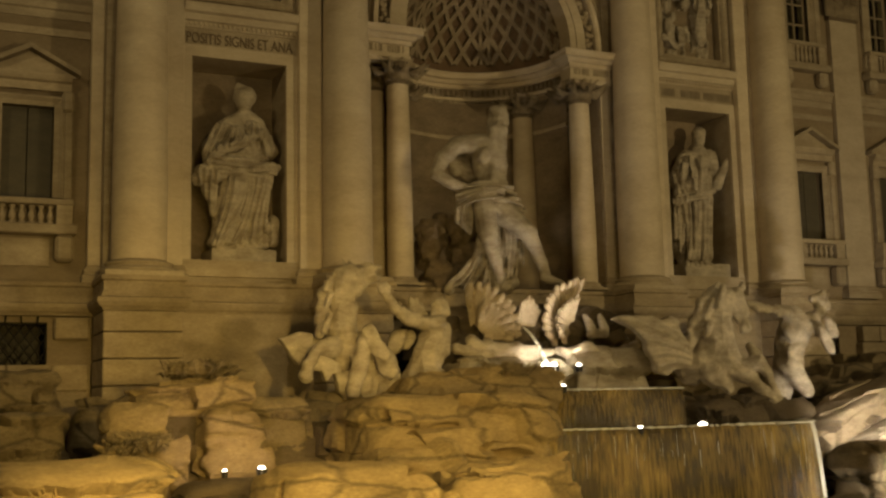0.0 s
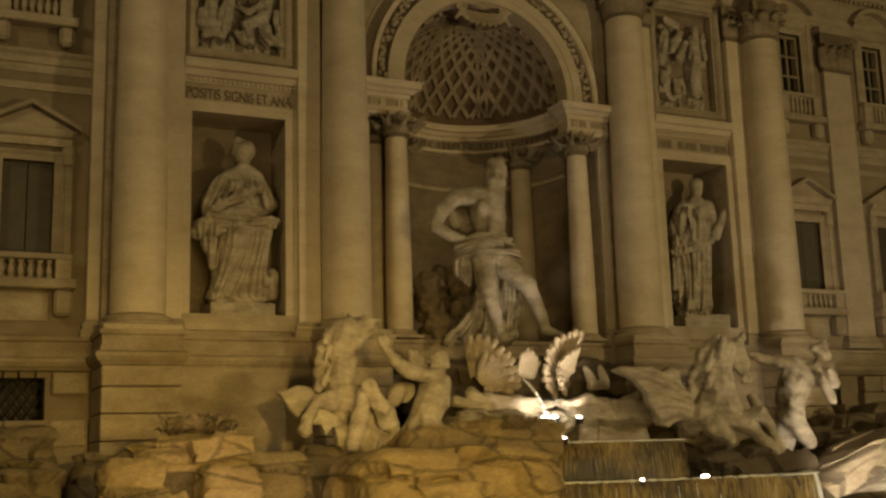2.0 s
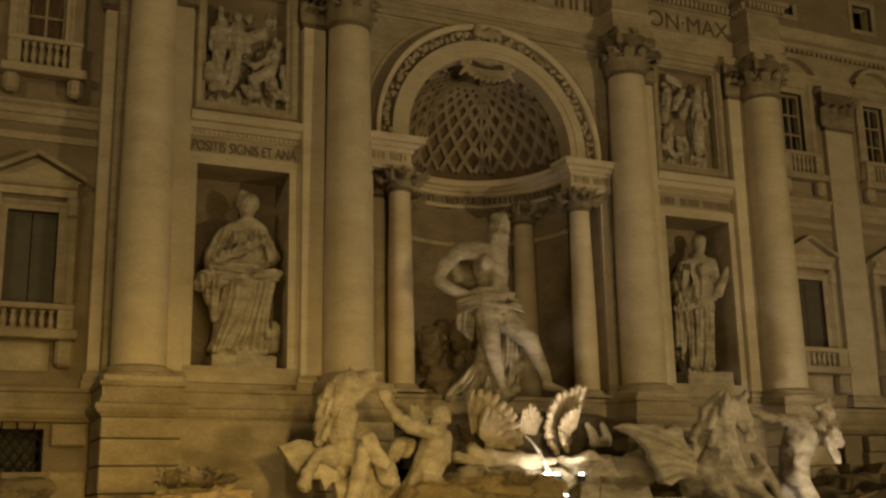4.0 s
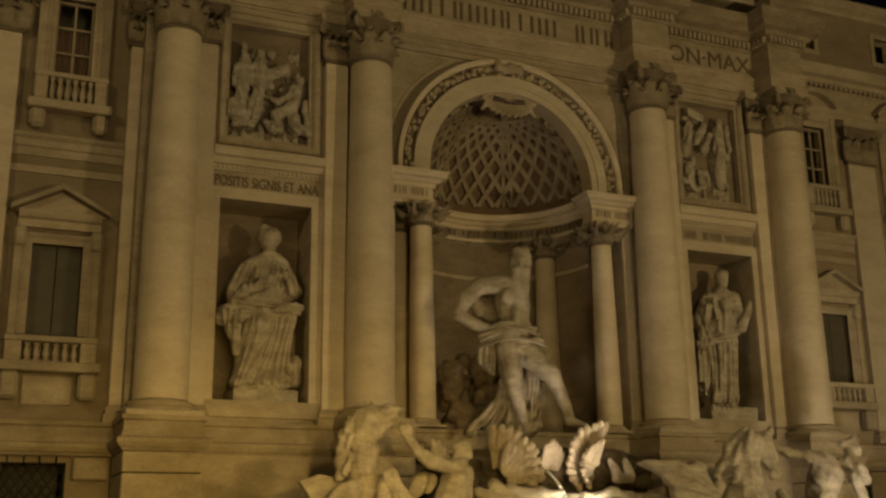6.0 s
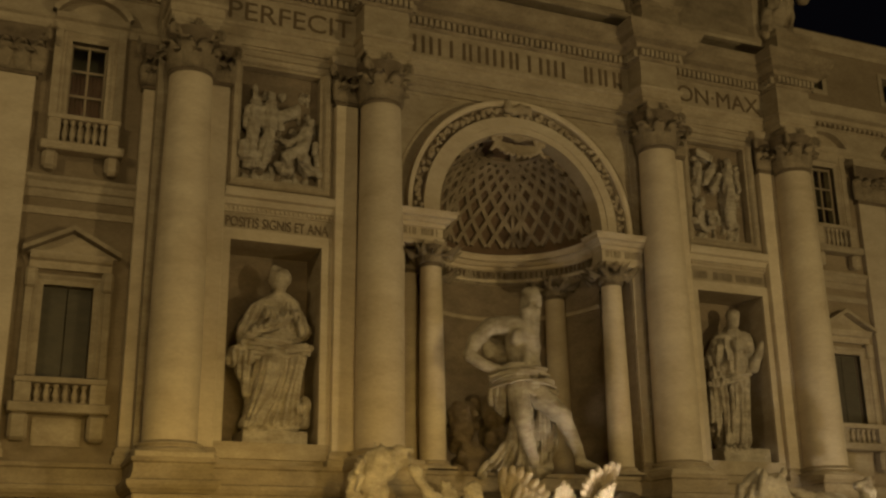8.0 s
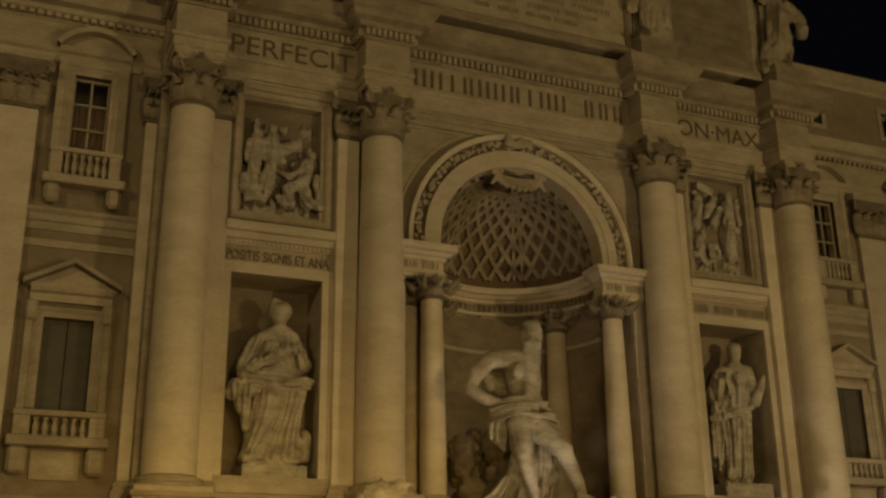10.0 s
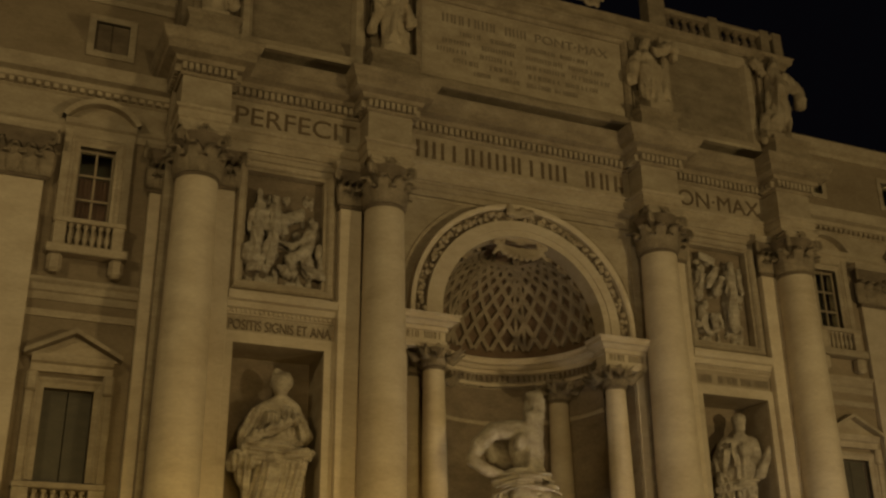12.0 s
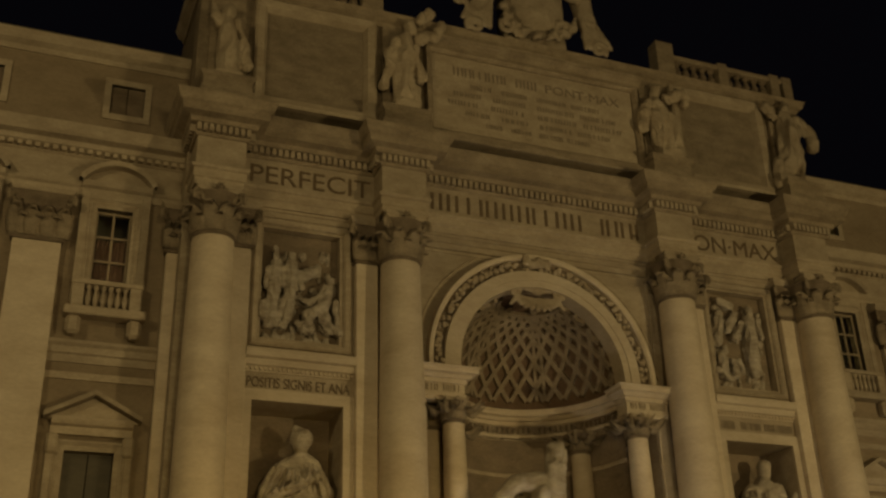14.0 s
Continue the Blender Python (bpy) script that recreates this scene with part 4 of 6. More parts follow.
def rock(name, x0, x1, y0, y1, z0, z1, seed, mat, label, sub=6, rough=0.16, ledge=0.07, group="", tilt=0, fine=0.45, hollows=()):
    """A weathered boulder of uneven split beds, filling the given box; hollows are (x, z, width, height, depth) in its face."""
    bm = bmesh.new()
    bmesh.ops.create_icosphere(bm, subdivisions=sub, radius=1)
    c, h = Vector(((x0 + x1) / 2, (y0 + y1) / 2, (z0 + z1) / 2)), Vector(((x1 - x0) / 2, (y1 - y0) / 2, (z1 - z0) / 2))
    off = Vector((seed * 7.3, seed * 3.1, seed * 5.7))
    size = min(h.x, h.y, h.z * 1.3)
    for v in bm.verts:
        d = v.co.normalized()
        k = (abs(d.x) ** 6 + abs(d.y) ** 6 + abs(d.z) ** 6) ** (-1 / 6)
        p = Vector((d.x * k * h.x, d.y * k * h.y, d.z * k * h.z))
        n1, n2, n3 = noise.noise(p * 0.5 + off), noise.noise(p * 1.7 + off), noise.noise(p * 6 + off)
        # beds of uneven thickness, each broken into blocks
        st = (p.z + 0.22 * n1 + 0.10 * n2 + 0.025 * n3 + 0.08 * p.x * math.sin(seed)) * 1.9 + seed * 0.37
        bed = math.floor(st)
        f = st - bed
        along = (p.x + p.y * 0.6) * 0.75 + bed * 0.43 + 0.4 * n2 + 0.06 * n3 + seed
        cell = math.floor(along)
        g = along - cell
        block = noise.cell(Vector((bed * 1.7 + 0.5, cell * 2.3 + 0.5, seed + 0.5))) * 2 - 1
        gap = max(0, 1 - min(f, 1 - f) / 0.07) * (0.4 + 0.6 * max(0, noise.noise(Vector((p.x * 0.9, bed * 3.1, seed)) ) + 0.5))
        split = max(0, 1 - min(g, 1 - g) / 0.045) * 0.7 * max(0, noise.noise(Vector((cell * 2.1, bed * 1.3, seed + 9.0))) + 0.45)
        chip = abs(noise.noise(p * 3.1 + off)) + 0.5 * abs(noise.noise(p * 7.3 - off))
        push = rough * (1.7 * n1 + 1.1 * block + 0.6 * n2 - fine * chip + 0.15 * n3) - 0.13 * gap - 0.12 * split + ledge * (0.5 - f) * 1.2
        lift = rough * (0.9 * n1 + 0.5 * block * (abs(d.z) < 0.9) + 0.35 * n2 - 0.5 * fine * chip)
        flat = Vector((d.x, d.y, 0))
        v.co = p + flat * (push * size) + Vector((0, 0, lift * size * (1 if d.z > 0 else 0.2)))
        if p.y < -0.55 * h.y:
            for hx, hz, hw, hh, deep in hollows:
                e = ((p.x + c.x - hx) / hw) ** 2 + ((p.z + c.z - hz + 0.12 * n2) / hh) ** 2
                v.co.y += deep * max(0, 1 - e) ** 0.5
    bmesh.ops.transform(bm, matrix=Matrix.Translation(c) @ Matrix.Rotation(radians(tilt), 4, "Y"), verts=bm.verts)
    ob = part(name, bm, mat, None, "", True)
    ob.data.set_sharp_from_angle(angle=radians(24))
    return tagged(ob, label, "rock", group)


G = "rocks of the fountain"
rock("boulder", -8.25, -4.15, -11.6, -8.8, 0.7, 3.75, 1, ROCK, "broad layered yellow travertine boulder in the basin", 7, 0.11, 0.06, G, hollows=((-5.55, 2.62, 0.75, 0.16, 0.7), (-7.0, 3.12, 0.6, 0.07, 0.3), (-4.6, 2.05, 0.5, 0.25, 0.6)))
rock("boulder", -8.5, -6.6, -12.2, -10.6, 0.7, 2.95, 2, ROCK, "lower yellow ledge against the broad boulder", 6, 0.16, 0.08, G)
rock("boulder", -5.9, -4.4, -12.3, -10.9, 0.7, 2.6, 3, ROCK, "rounded yellow rock at the water", 5, 0.16, 0.06, G)
rock("boulder", -12.2, -9.35, -9.3, -7.8, 3.45, 4.12, 4, ROCK, "broken travertine slab over a dark hollow", 6, 0.22, 0.05, G, -2, 0.6)
rock("boulder", -12.45, -11.05, -9.8, -8.0, 0.7, 3.7, 33, ROCK, "rough yellow rock at the side of a hollow", 6, 0.2, 0.06, G, 0, 0.8)
rock("boulder", -10.75, -9.5, -9.6, -8.1, 0.7, 3.55, 34, ROCK, "split yellow rock at the side of a hollow", 6, 0.18, 0.06, G, 0, 0.7)
# the dark stone here supplies the shade inside the hollow
rock("boulder", -11.7, -9.9, -8.9, -7.6, 0.7, 3.8, 35, DARKROCK, "rock deep in a hollow, its shade in the colour", 5, 0.12, 0.06, G)
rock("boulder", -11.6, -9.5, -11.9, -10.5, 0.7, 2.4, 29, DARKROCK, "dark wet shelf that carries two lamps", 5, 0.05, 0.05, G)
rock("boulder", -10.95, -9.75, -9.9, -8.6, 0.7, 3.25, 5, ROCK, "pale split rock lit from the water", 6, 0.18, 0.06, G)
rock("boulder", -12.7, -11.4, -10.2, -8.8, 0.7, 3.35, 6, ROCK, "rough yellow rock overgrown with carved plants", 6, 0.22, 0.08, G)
rock("boulder", -9.8, -8.4, -8.8, -7.6, 0.7, 3.8, 7, SHADEROCK, "grey-brown rock in the shade", 6, 0.16, 0.06, G)
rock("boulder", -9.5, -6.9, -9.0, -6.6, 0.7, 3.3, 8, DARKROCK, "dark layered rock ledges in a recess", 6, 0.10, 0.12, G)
rock("boulder", -15.2, -12.25, -16.2, -13.9, 0.7, 2.95, 9, ROCK, "flat layered yellow ledge at the pool", 7, 0.10, 0.05, G)
rock("boulder", -12.5, -10.9, -15.0, -13.6, 0.7, 2.35, 10, DARKROCK, "dark low rock between yellow ledges", 6, 0.12, 0.06, G)
rock("boulder", -10.9, -8.3, -15.5, -13.6, 0.7, 2.72, 11, ROCK, "low rounded yellow ledge at the water", 7, 0.11, 0.05, G)
rock("boulder", -8.15, -6.2, -14.8, -13.2, 0.7, 2.6, 12, ROCK, "small yellow ledge beside the cascade", 6, 0.14, 0.05, G)
rock("boulder", -6.0, -3.3, -7.4, -5.6, 1.0, 4.3, 13, ROCK, "lumpy travertine rock under the sea figures", 6, 0.2, 0.09, G)
rock("boulder", -3.6, -1.5, -7.0, -5.4, 1.0, 4.35, 14, ROCK, "lumpy travertine rock beside the upper basin", 6, 0.22, 0.09, G)
rock("boulder", -8.6, -5.3, -6.8, -4.6, 0.7, 3.9, 15, SHADEROCK, "shaded rock under the winged horse", 6, 0.15, 0.08, G)
# marble instead of rock: part of the lamp's white is in the colour
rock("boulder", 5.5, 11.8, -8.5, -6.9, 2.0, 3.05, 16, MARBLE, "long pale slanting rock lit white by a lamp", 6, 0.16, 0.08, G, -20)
rock("boulder", 4.7, 11.4, -7.5, -5.9, 2.55, 3.6, 31, WORN, "long brown slanting rock above a pale one", 6, 0.16, 0.06, G, -20)
rock("boulder", 5.4, 10.5, -7.6, -5.6, 0.7, 3.0, 30, DARKROCK, "dark wet rock under a pale slab", 5, 0.15, 0.08, G)
rock("boulder", 4.9, 8.6, -10.4, -8.4, 0.5, 2.45, 17, SHADEROCK, "dark wet rock beside the cascade", 5, 0.10, 0.04, G)
rock("boulder", 2.4, 6.8, -6.9, -4.8, 0.7, 3.6, 18, DARKROCK, "dark wet rock under the rearing horse", 6, 0.17, 0.08, G)
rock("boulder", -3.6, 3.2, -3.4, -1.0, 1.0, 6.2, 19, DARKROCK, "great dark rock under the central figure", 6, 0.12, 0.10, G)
rock("boulder", 2.3, 5.6, -4.6, -2.2, 1.0, 5.2, 21, SHADEROCK, "shaded rock heap beside the shell", 5, 0.2, 0.1, G)
rock("boulder", -14.6, -12.5, -5.2, -2.6, 0.7, 4.5, 22, SHADEROCK, "big dark rock heap below the wing", 6, 0.15, 0.08, G)
rock("boulder", -14.8, -12.7, -8.0, -5.4, 0.7, 3.55, 23, SHADEROCK, "big dark rock below the wing", 6, 0.15, 0.08, G)
rock("boulder", -12.6, -8.2, -4.4, -2.6, 0.7, 3.9, 24, SHADEROCK, "dark rock bank against the base wall", 5, 0.12, 0.08, G)
rock("boulder", 8.2, 13.5, -5.5, -2.0, 0.7, 4.4, 25, SHADEROCK, "dark rock bank against the base wall", 5, 0.15, 0.08, G)
rock("boulder", 10.5, 16.5, -3.6, -0.4, 0.7, 4.9, 26, SHADEROCK, "dark rock bank below the wing", 5, 0.15, 0.08, G)
rock("boulder", -3.3, 0.2, -5.0, -3.4, 2.0, 4.75, 27, MARBLE, "pale ribbed rock at the foot of the shell", 6, 0.16, 0.12, G)
rock("boulder", 0.0, 2.7, -4.9, -3.4, 2.0, 4.95, 28, MARBLE, "pale ribbed rock at the foot of the shell", 6, 0.16, 0.12, G)


# rounded heap in the niche behind the central figure
bm = bmesh.new()
rnd = random.Random(6)
for k in range(44):
    a, t = rnd.uniform(0, 2 * math.pi), 0.35 + 0.65 * rnd.random() ** 0.5
    ball(bm, (-1.4 + 0.8 * t * math.cos(a), -0.1 + 0.45 * rnd.uniform(-1, 1), 7.85 + 1.15 * t * math.sin(a)), (rnd.uniform(0.2, 0.4), 0.35, rnd.uniform(0.25, 0.5)), 12, 8)
for k in range(18):
    ball(bm, (rnd.uniform(-2.5, -0.4), -0.5, rnd.uniform(5.9, 6.9)), rnd.uniform(0.2, 0.42), 12, 8)
tagged(part("boulder", baked(bm, "boulder", SHADE, 0.04, 1, 0.3, 0.3), None), "rounded dark rock heap in the niche", "rock", G)


# carved plants on the rocks
def carved_plant(x, y, z, w, n, seed, label):
    rnd = random.Random(seed)
    ob = thing("carved_plant", label, "carving", "carved plants")
    bm = bmesh.new()
    for k in range(n):
        a, t = rnd.uniform(0, 2 * math.pi), rnd.uniform(0.2, 1)
        b = Vector((x + w * t * math.cos(a) * 0.5, y + 0.4 * w * t * math.sin(a), z))
        tip = b + Vector((rnd.uniform(-0.28, 0.28), rnd.uniform(-0.3, 0.1), rnd.uniform(0.05, 0.38)))
        mid = b.lerp(tip, 0.55) + Vector((0, -0.08, 0.08))
        side = Vector((rnd.uniform(-1, 1), rnd.uniform(-1, 1), 0.2)).normalized() * rnd.uniform(0.03, 0.08)
        v = [bm.verts.new(q) for q in (b, mid + side, tip, mid - side)]
        bm.faces.new(v)
    part("leaves", thick(bm, 0.03), SHADEROCK, ob)["kind"] = "stuff"
    bm = bmesh.new()
    for k in range(8):
        a = k * math.pi / 4
        capsule(bm, (x, y, z - 0.3), (x + 0.3 * w * math.cos(a), y + 0.2 * w * math.sin(a), z + 0.1), 0.05, 0.03, 6)
    part("stems", bm, ROCK, ob, "", True)


carved_plant(-10.6, -8.4, 4.15, 1.3, 260, 1, "bushy carved stone plant on a boulder")
carved_plant(-12.0, -9.95, 2.85, 1.0, 220, 2, "carved stone fern on a yellow rock")
carved_plant(-3.0, -6.6, 4.15, 1.2, 120, 3, "low carved stone plant beside the basin")


# stepped basins with falling water
def basin(z, cx, cy, rx, ry, drop, seed, label, strands=0):
    ob = thing("cascade_basin", label, "basin", "stepped basins")
    n = 72
    lip = lambda a, w: (cx + (rx + w) * math.copysign(abs(math.cos(a)) ** 0.72, math.cos(a)), cy - (ry + w) * abs(math.sin(a)) ** 0.72)
    arc = [lip(math.pi * (1 + k / n), 0) for k in range(n + 1)]
    part("rim", sweep(arc, [(-0.4, z - 0.16), (0.0, z - 0.16), (0.05, z - 0.08), (0.0, z - 0.01), (-0.4, z - 0.01)]), DARKROCK, ob)
    bm = bmesh.new()
    bm.faces.new([bm.verts.new((x, y, z)) for x, y in arc + [(cx + rx, cy + 1.5), (cx - rx, cy + 1.5)]])
    part("water_surface", bm, WATER, ob, "thin dark sheet of water")
    bm = bmesh.new()
    m, rows = 260, 14
    prev = None
    for k in range(m + 1):
        a = math.pi * (1 + k / m)
        row = []
        for j in range(rows + 1):
            t = j / rows
            zz = z + 0.012 - drop * t
            w = 0.06 + 0.16 * math.sqrt(t) + 0.05 * t * noise.noise(Vector((a * 14, seed, t * 1.3))) + 0.03 * noise.noise(Vector((a * 50, seed, t * 2)))
            row.append(bm.verts.new((*lip(a, w), zz)))
        if prev:
            for j in range(rows):
                bm.faces.new((prev[j], row[j], row[j + 1], prev[j + 1]))
        prev = row
    # white beads on the lip: foam, plus lamp reflections modelled as shape
    fm = bmesh.new()
    for k in range(150):
        a = math.pi * (1.3 + 0.55 * k / 150)
        x, y = lip(a, 0.03 + 0.04 * noise.noise(Vector((k * 0.3, seed, 0))))
        ball(fm, (x, y, z + 0.01), (0.06 + 0.07 * (k > 60), 0.06 + 0.2 * (80 < k < 128), 0.025 + 0.03 * noise.noise(Vector((k * 0.5, seed, 3)))), 6, 4)
    part("foam_glint", fm, FOAM_GLINT, ob, "white foam and lamp glints along the lip", True)["kind"] = "stuff"
    part("falling_water", bm, FALL, ob, "rippling curtain of falling water", True)
    # white threads of water, thickest where the lip turns back
    sm = bmesh.new()
    rnd = random.Random(seed)
    for k in range(strands):
        edge = k < strands * 0.4
        a = 2 * math.pi - (0.36 + 0.55 * rnd.random() ** 1.3 if edge else 0.42 + 1.9 * rnd.random() ** 1.4)
        top, fall = rnd.uniform(0, 0.1 if edge else 0.8), rnd.uniform(0.15, 0.6)
        r = rnd.uniform(0.004, 0.016) if edge else rnd.uniform(0.001, 0.003)
        prev = None
        for t in (0.0, 0.04, 0.12, 0.3, 0.6, 1.0):
            zz = max(z - drop, z + 0.02 - (drop * t if edge else top + fall * t))
            w = 0.09 + (0.22 if edge else 0.17) * math.sqrt(max(0, (z - zz) / drop))
            ring = [sm.verts.new((*lip(a + da, w + dw), zz)) for da, dw in ((-r / 5, 0), (0, r * 0.8), (r / 5, 0))]
            if prev:
                for m in (0, 1):
                    sm.faces.new((prev[m], prev[m + 1], ring[m + 1], ring[m]))
            prev = ring
    if strands:
        part("water_strand", sm, FOAM_GLINT, ob, "white threads of falling water", True)["kind"] = "stuff"
    bm = bmesh.new()
    bm.faces.new([bm.verts.new((x, y, z - 0.16)) for x, y in arc])
    ext = bmesh.ops.extrude_face_region(bm, geom=bm.faces[:])
    bmesh.ops.translate(bm, verts=[v for v in ext["geom"] if isinstance(v, bmesh.types.BMVert)], vec=(0, 0, -drop))
    part("bowl", bm, DARKROCK, ob)
    return ob


basin(3.8, 0.4, -4.6, 2.35, 2.0, 0.9, 3, "upper stone basin brimming with water", 0)
basin(2.93, 0.3, -5.0, 5.0, 4.8, 2.1, 5, "lower stone basin with a wide curtain of water", 150)


# under-water lamps
def basin_lamp(x, y, z, r=0.09):
    ob = thing("basin_lamp", "small round lit lamp in the fountain", "lamp", "basin lamps")
    shell = part("housing", lathe([(0.001, z - 0.16), (r, z - 0.16), (r * 1.15, z - 0.02), (r * 1.15, z), (r, z)], 16, at=(x, y)), IRON, ob)
    bm = bmesh.new()
    ball(bm, (x, y, z + 0.005), (r * 0.8, r * 0.8, r * 0.5), 16, 10)
    part("lens", bm, LENS, shell, "glowing white lens", True)


for x, y, z, r in ((-0.98, -5.05, 4.46, 0.13), (-0.72, -5.05, 4.46, 0.11), (0.02, -5.05, 4.45, 0.09), (-1.4, -9.75, 2.95, 0.07), (0.3, -9.7, 2.96, 0.12), (-10.07, -11.0, 2.53, 0.08), (-10.71, -11.0, 2.52, 0.05), (-1.5, -6.75, 3.9, 0.09)):
    basin_lamp(x, y, z, r)


# scallop lobes of the sea chariot
def fan(name, cx, y, cz, lobes, label):
    """Ribs that spread from one point, swell and curl forward at their ends."""
    bm = bmesh.new()
    for a, r0, r1, w in lobes:
        d = Vector((math.cos(radians(a)), 0, math.sin(radians(a))))
        at = [Vector((cx, y, cz)) + d * (r0 + (r1 - r0) * t) + Vector((0.03 * math.sin(a * 1.7 + 6 * t), -0.4 * t * t, 0.03 * math.sin(a + 5 * t))) for t in (0, 0.35, 0.7, 0.92, 1.0)]
        for k, (p, q) in enumerate(zip(at, at[1:])):
            capsule(bm, p, q, w * (0.42, 0.58, 0.82, 1.0)[k], w * (0.58, 0.82, 1.0, 0.8)[k], 8)
    ob = part(name, baked(bm, name, TRAV, 0.024, 1, 0.06, 0.12), None)
    return tagged(ob, label, "shell", "shell chariot")


fan("chariot_shell", 0.9, -3.25, 5.62, [(80 + k * 10.4, 0.3, 1.26 - 0.024 * k, 0.105) for k in range(14)], "ribbed fan of carved shell lobes under the foot")
fan("chariot_shell", 0.86, -3.5, 5.55, [(92 + k * 14, 0.2, 0.8 - 0.012 * k, 0.09) for k in range(10)], "inner fan of carved shell lobes")
fan("chariot_shell", -2.15, -3.25, 5.35, [(100 - k * 11, 0.3, 1.34 - 0.02 * k, 0.115) for k in range(10)], "fan of bright carved shell lobes")
fan("chariot_shell", -2.1, -3.5, 5.3, [(90 - k * 14, 0.2, 0.9 - 0.012 * k, 0.1) for k in range(8)], "inner fan of bright carved shell lobes")
fan("chariot_shell", -0.5, -3.0, 4.4, [(79 + k * 3.7, 0.3, 1.95 - 0.035 * abs(k - 3) ** 2, 0.07) for k in range(7)], "tall ribbed carved shell between two fans")
jet = bmesh.new()
for k in range(7):
    a, b = (Vector((-1.12 + 0.42 * t - 0.1 * t * t, -4.2 - 0.6 * t, 5.5 - 0.55 * t - 0.45 * t * t)) for t in (k / 7, (k + 1) / 7))
    capsule(jet, a, b, 0.025 + 0.006 * k, 0.03 + 0.006 * k, 6)
tagged(part("water_jet", jet, FOAM_GLINT, None, "", True), "thin white jet of water from the shell", "water jet")
bm = bmesh.new()
rnd = random.Random(8)
for k in range(26):
    x = rnd.uniform(-2.7, 2.2)
    z = 4.75 + 0.18 * rnd.random()
    capsule(bm, (x, -4.6 + 0.2 * rnd.random(), z), (x + rnd.uniform(0.3, 0.8) * (1 if x > -0.3 else -1), -4.4, z + rnd.uniform(-0.15, 0.25)), 0.10, 0.16, 8)
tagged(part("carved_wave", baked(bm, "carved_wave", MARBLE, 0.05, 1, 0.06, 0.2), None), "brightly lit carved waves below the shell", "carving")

# limbs of the carved figures: two ends and their radii
SEA_GOD = [((-0.48, -1.90, 11.90), (-0.51, -1.90, 11.64), 0.27, 0.23),
    ((-0.60, -1.90, 11.99), (-0.36, -1.90, 12.05), 0.17, 0.17),
    ((-0.66, -1.85, 11.81), (-0.71, -1.85, 11.53), 0.13, 0.12),
    ((-0.19, -1.85, 11.92), (-0.18, -1.85, 11.65), 0.10, 0.08),
    ((-0.66, -2.20, 11.59), (-0.64, -2.22, 11.45), 0.08, 0.07),
    ((-0.80, -2.10, 11.36), (-0.83, -2.20, 11.00), 0.15, 0.10),
    ((-0.61, -2.15, 11.30), (-0.64, -2.25, 10.90), 0.16, 0.10),
    ((-0.39, -2.05, 11.41), (-0.45, -2.15, 11.01), 0.13, 0.10),
    ((-0.74, -2.12, 11.40), (-0.43, -2.10, 11.43), 0.15, 0.13),
    ((-0.50, -1.80, 11.36), (-0.68, -1.90, 10.94), 0.23, 0.33),
    ((-0.57, -1.90, 10.92), (-1.12, -1.90, 10.98), 0.33, 0.31)]
SEA_GOD_B = [((-1.12, -1.90, 10.98), (-1.80, -1.90, 10.91), 0.31, 0.26),
    ((-1.80, -1.90, 10.91), (-2.29, -1.85, 10.47), 0.26, 0.23),
    ((-2.29, -1.85, 10.47), (-2.52, -1.90, 10.04), 0.23, 0.18),
    ((-2.50, -1.90, 9.98), (-2.10, -2.05, 9.71), 0.19, 0.16),
    ((-2.10, -2.05, 9.71), (-1.77, -2.10, 9.66), 0.16, 0.13),
    ((-0.76, -1.90, 10.80), (-0.67, -1.90, 10.27), 0.43, 0.40),
    ((-1.03, -1.85, 10.72), (-0.94, -1.85, 10.17), 0.33, 0.33),
    ((-0.53, -1.95, 10.74), (-0.55, -1.95, 10.10), 0.25, 0.28),
    ((-0.78, -1.90, 10.18), (-0.72, -1.90, 9.76), 0.39, 0.46),
    ((-1.09, -2.18, 10.62), (-1.16, -2.16, 10.50), 0.20, 0.18),
    ((-0.65, -2.18, 10.65), (-0.57, -2.16, 10.54), 0.18, 0.16)]
SEA_GOD_C = [((-0.86, -2.20, 10.19), (-0.87, -2.26, 9.85), 0.15, 0.16),
    ((-1.18, -2.25, 9.09), (-1.20, -2.50, 8.16), 0.34, 0.25),
    ((-1.19, -2.52, 8.22), (-1.17, -2.50, 7.97), 0.24, 0.22),
    ((-1.17, -2.50, 8.00), (-0.83, -2.40, 6.99), 0.24, 0.14),
    ((-0.51, -2.20, 8.92), (-0.01, -2.60, 8.32), 0.37, 0.27),
    ((0.01, -2.62, 8.32), (0.11, -2.62, 8.03), 0.26, 0.23),
    ((0.12, -2.60, 8.10), (0.61, -2.50, 7.16), 0.24, 0.15),
    ((0.57, -2.50, 7.06), (0.88, -2.85, 6.88), 0.15, 0.10)]
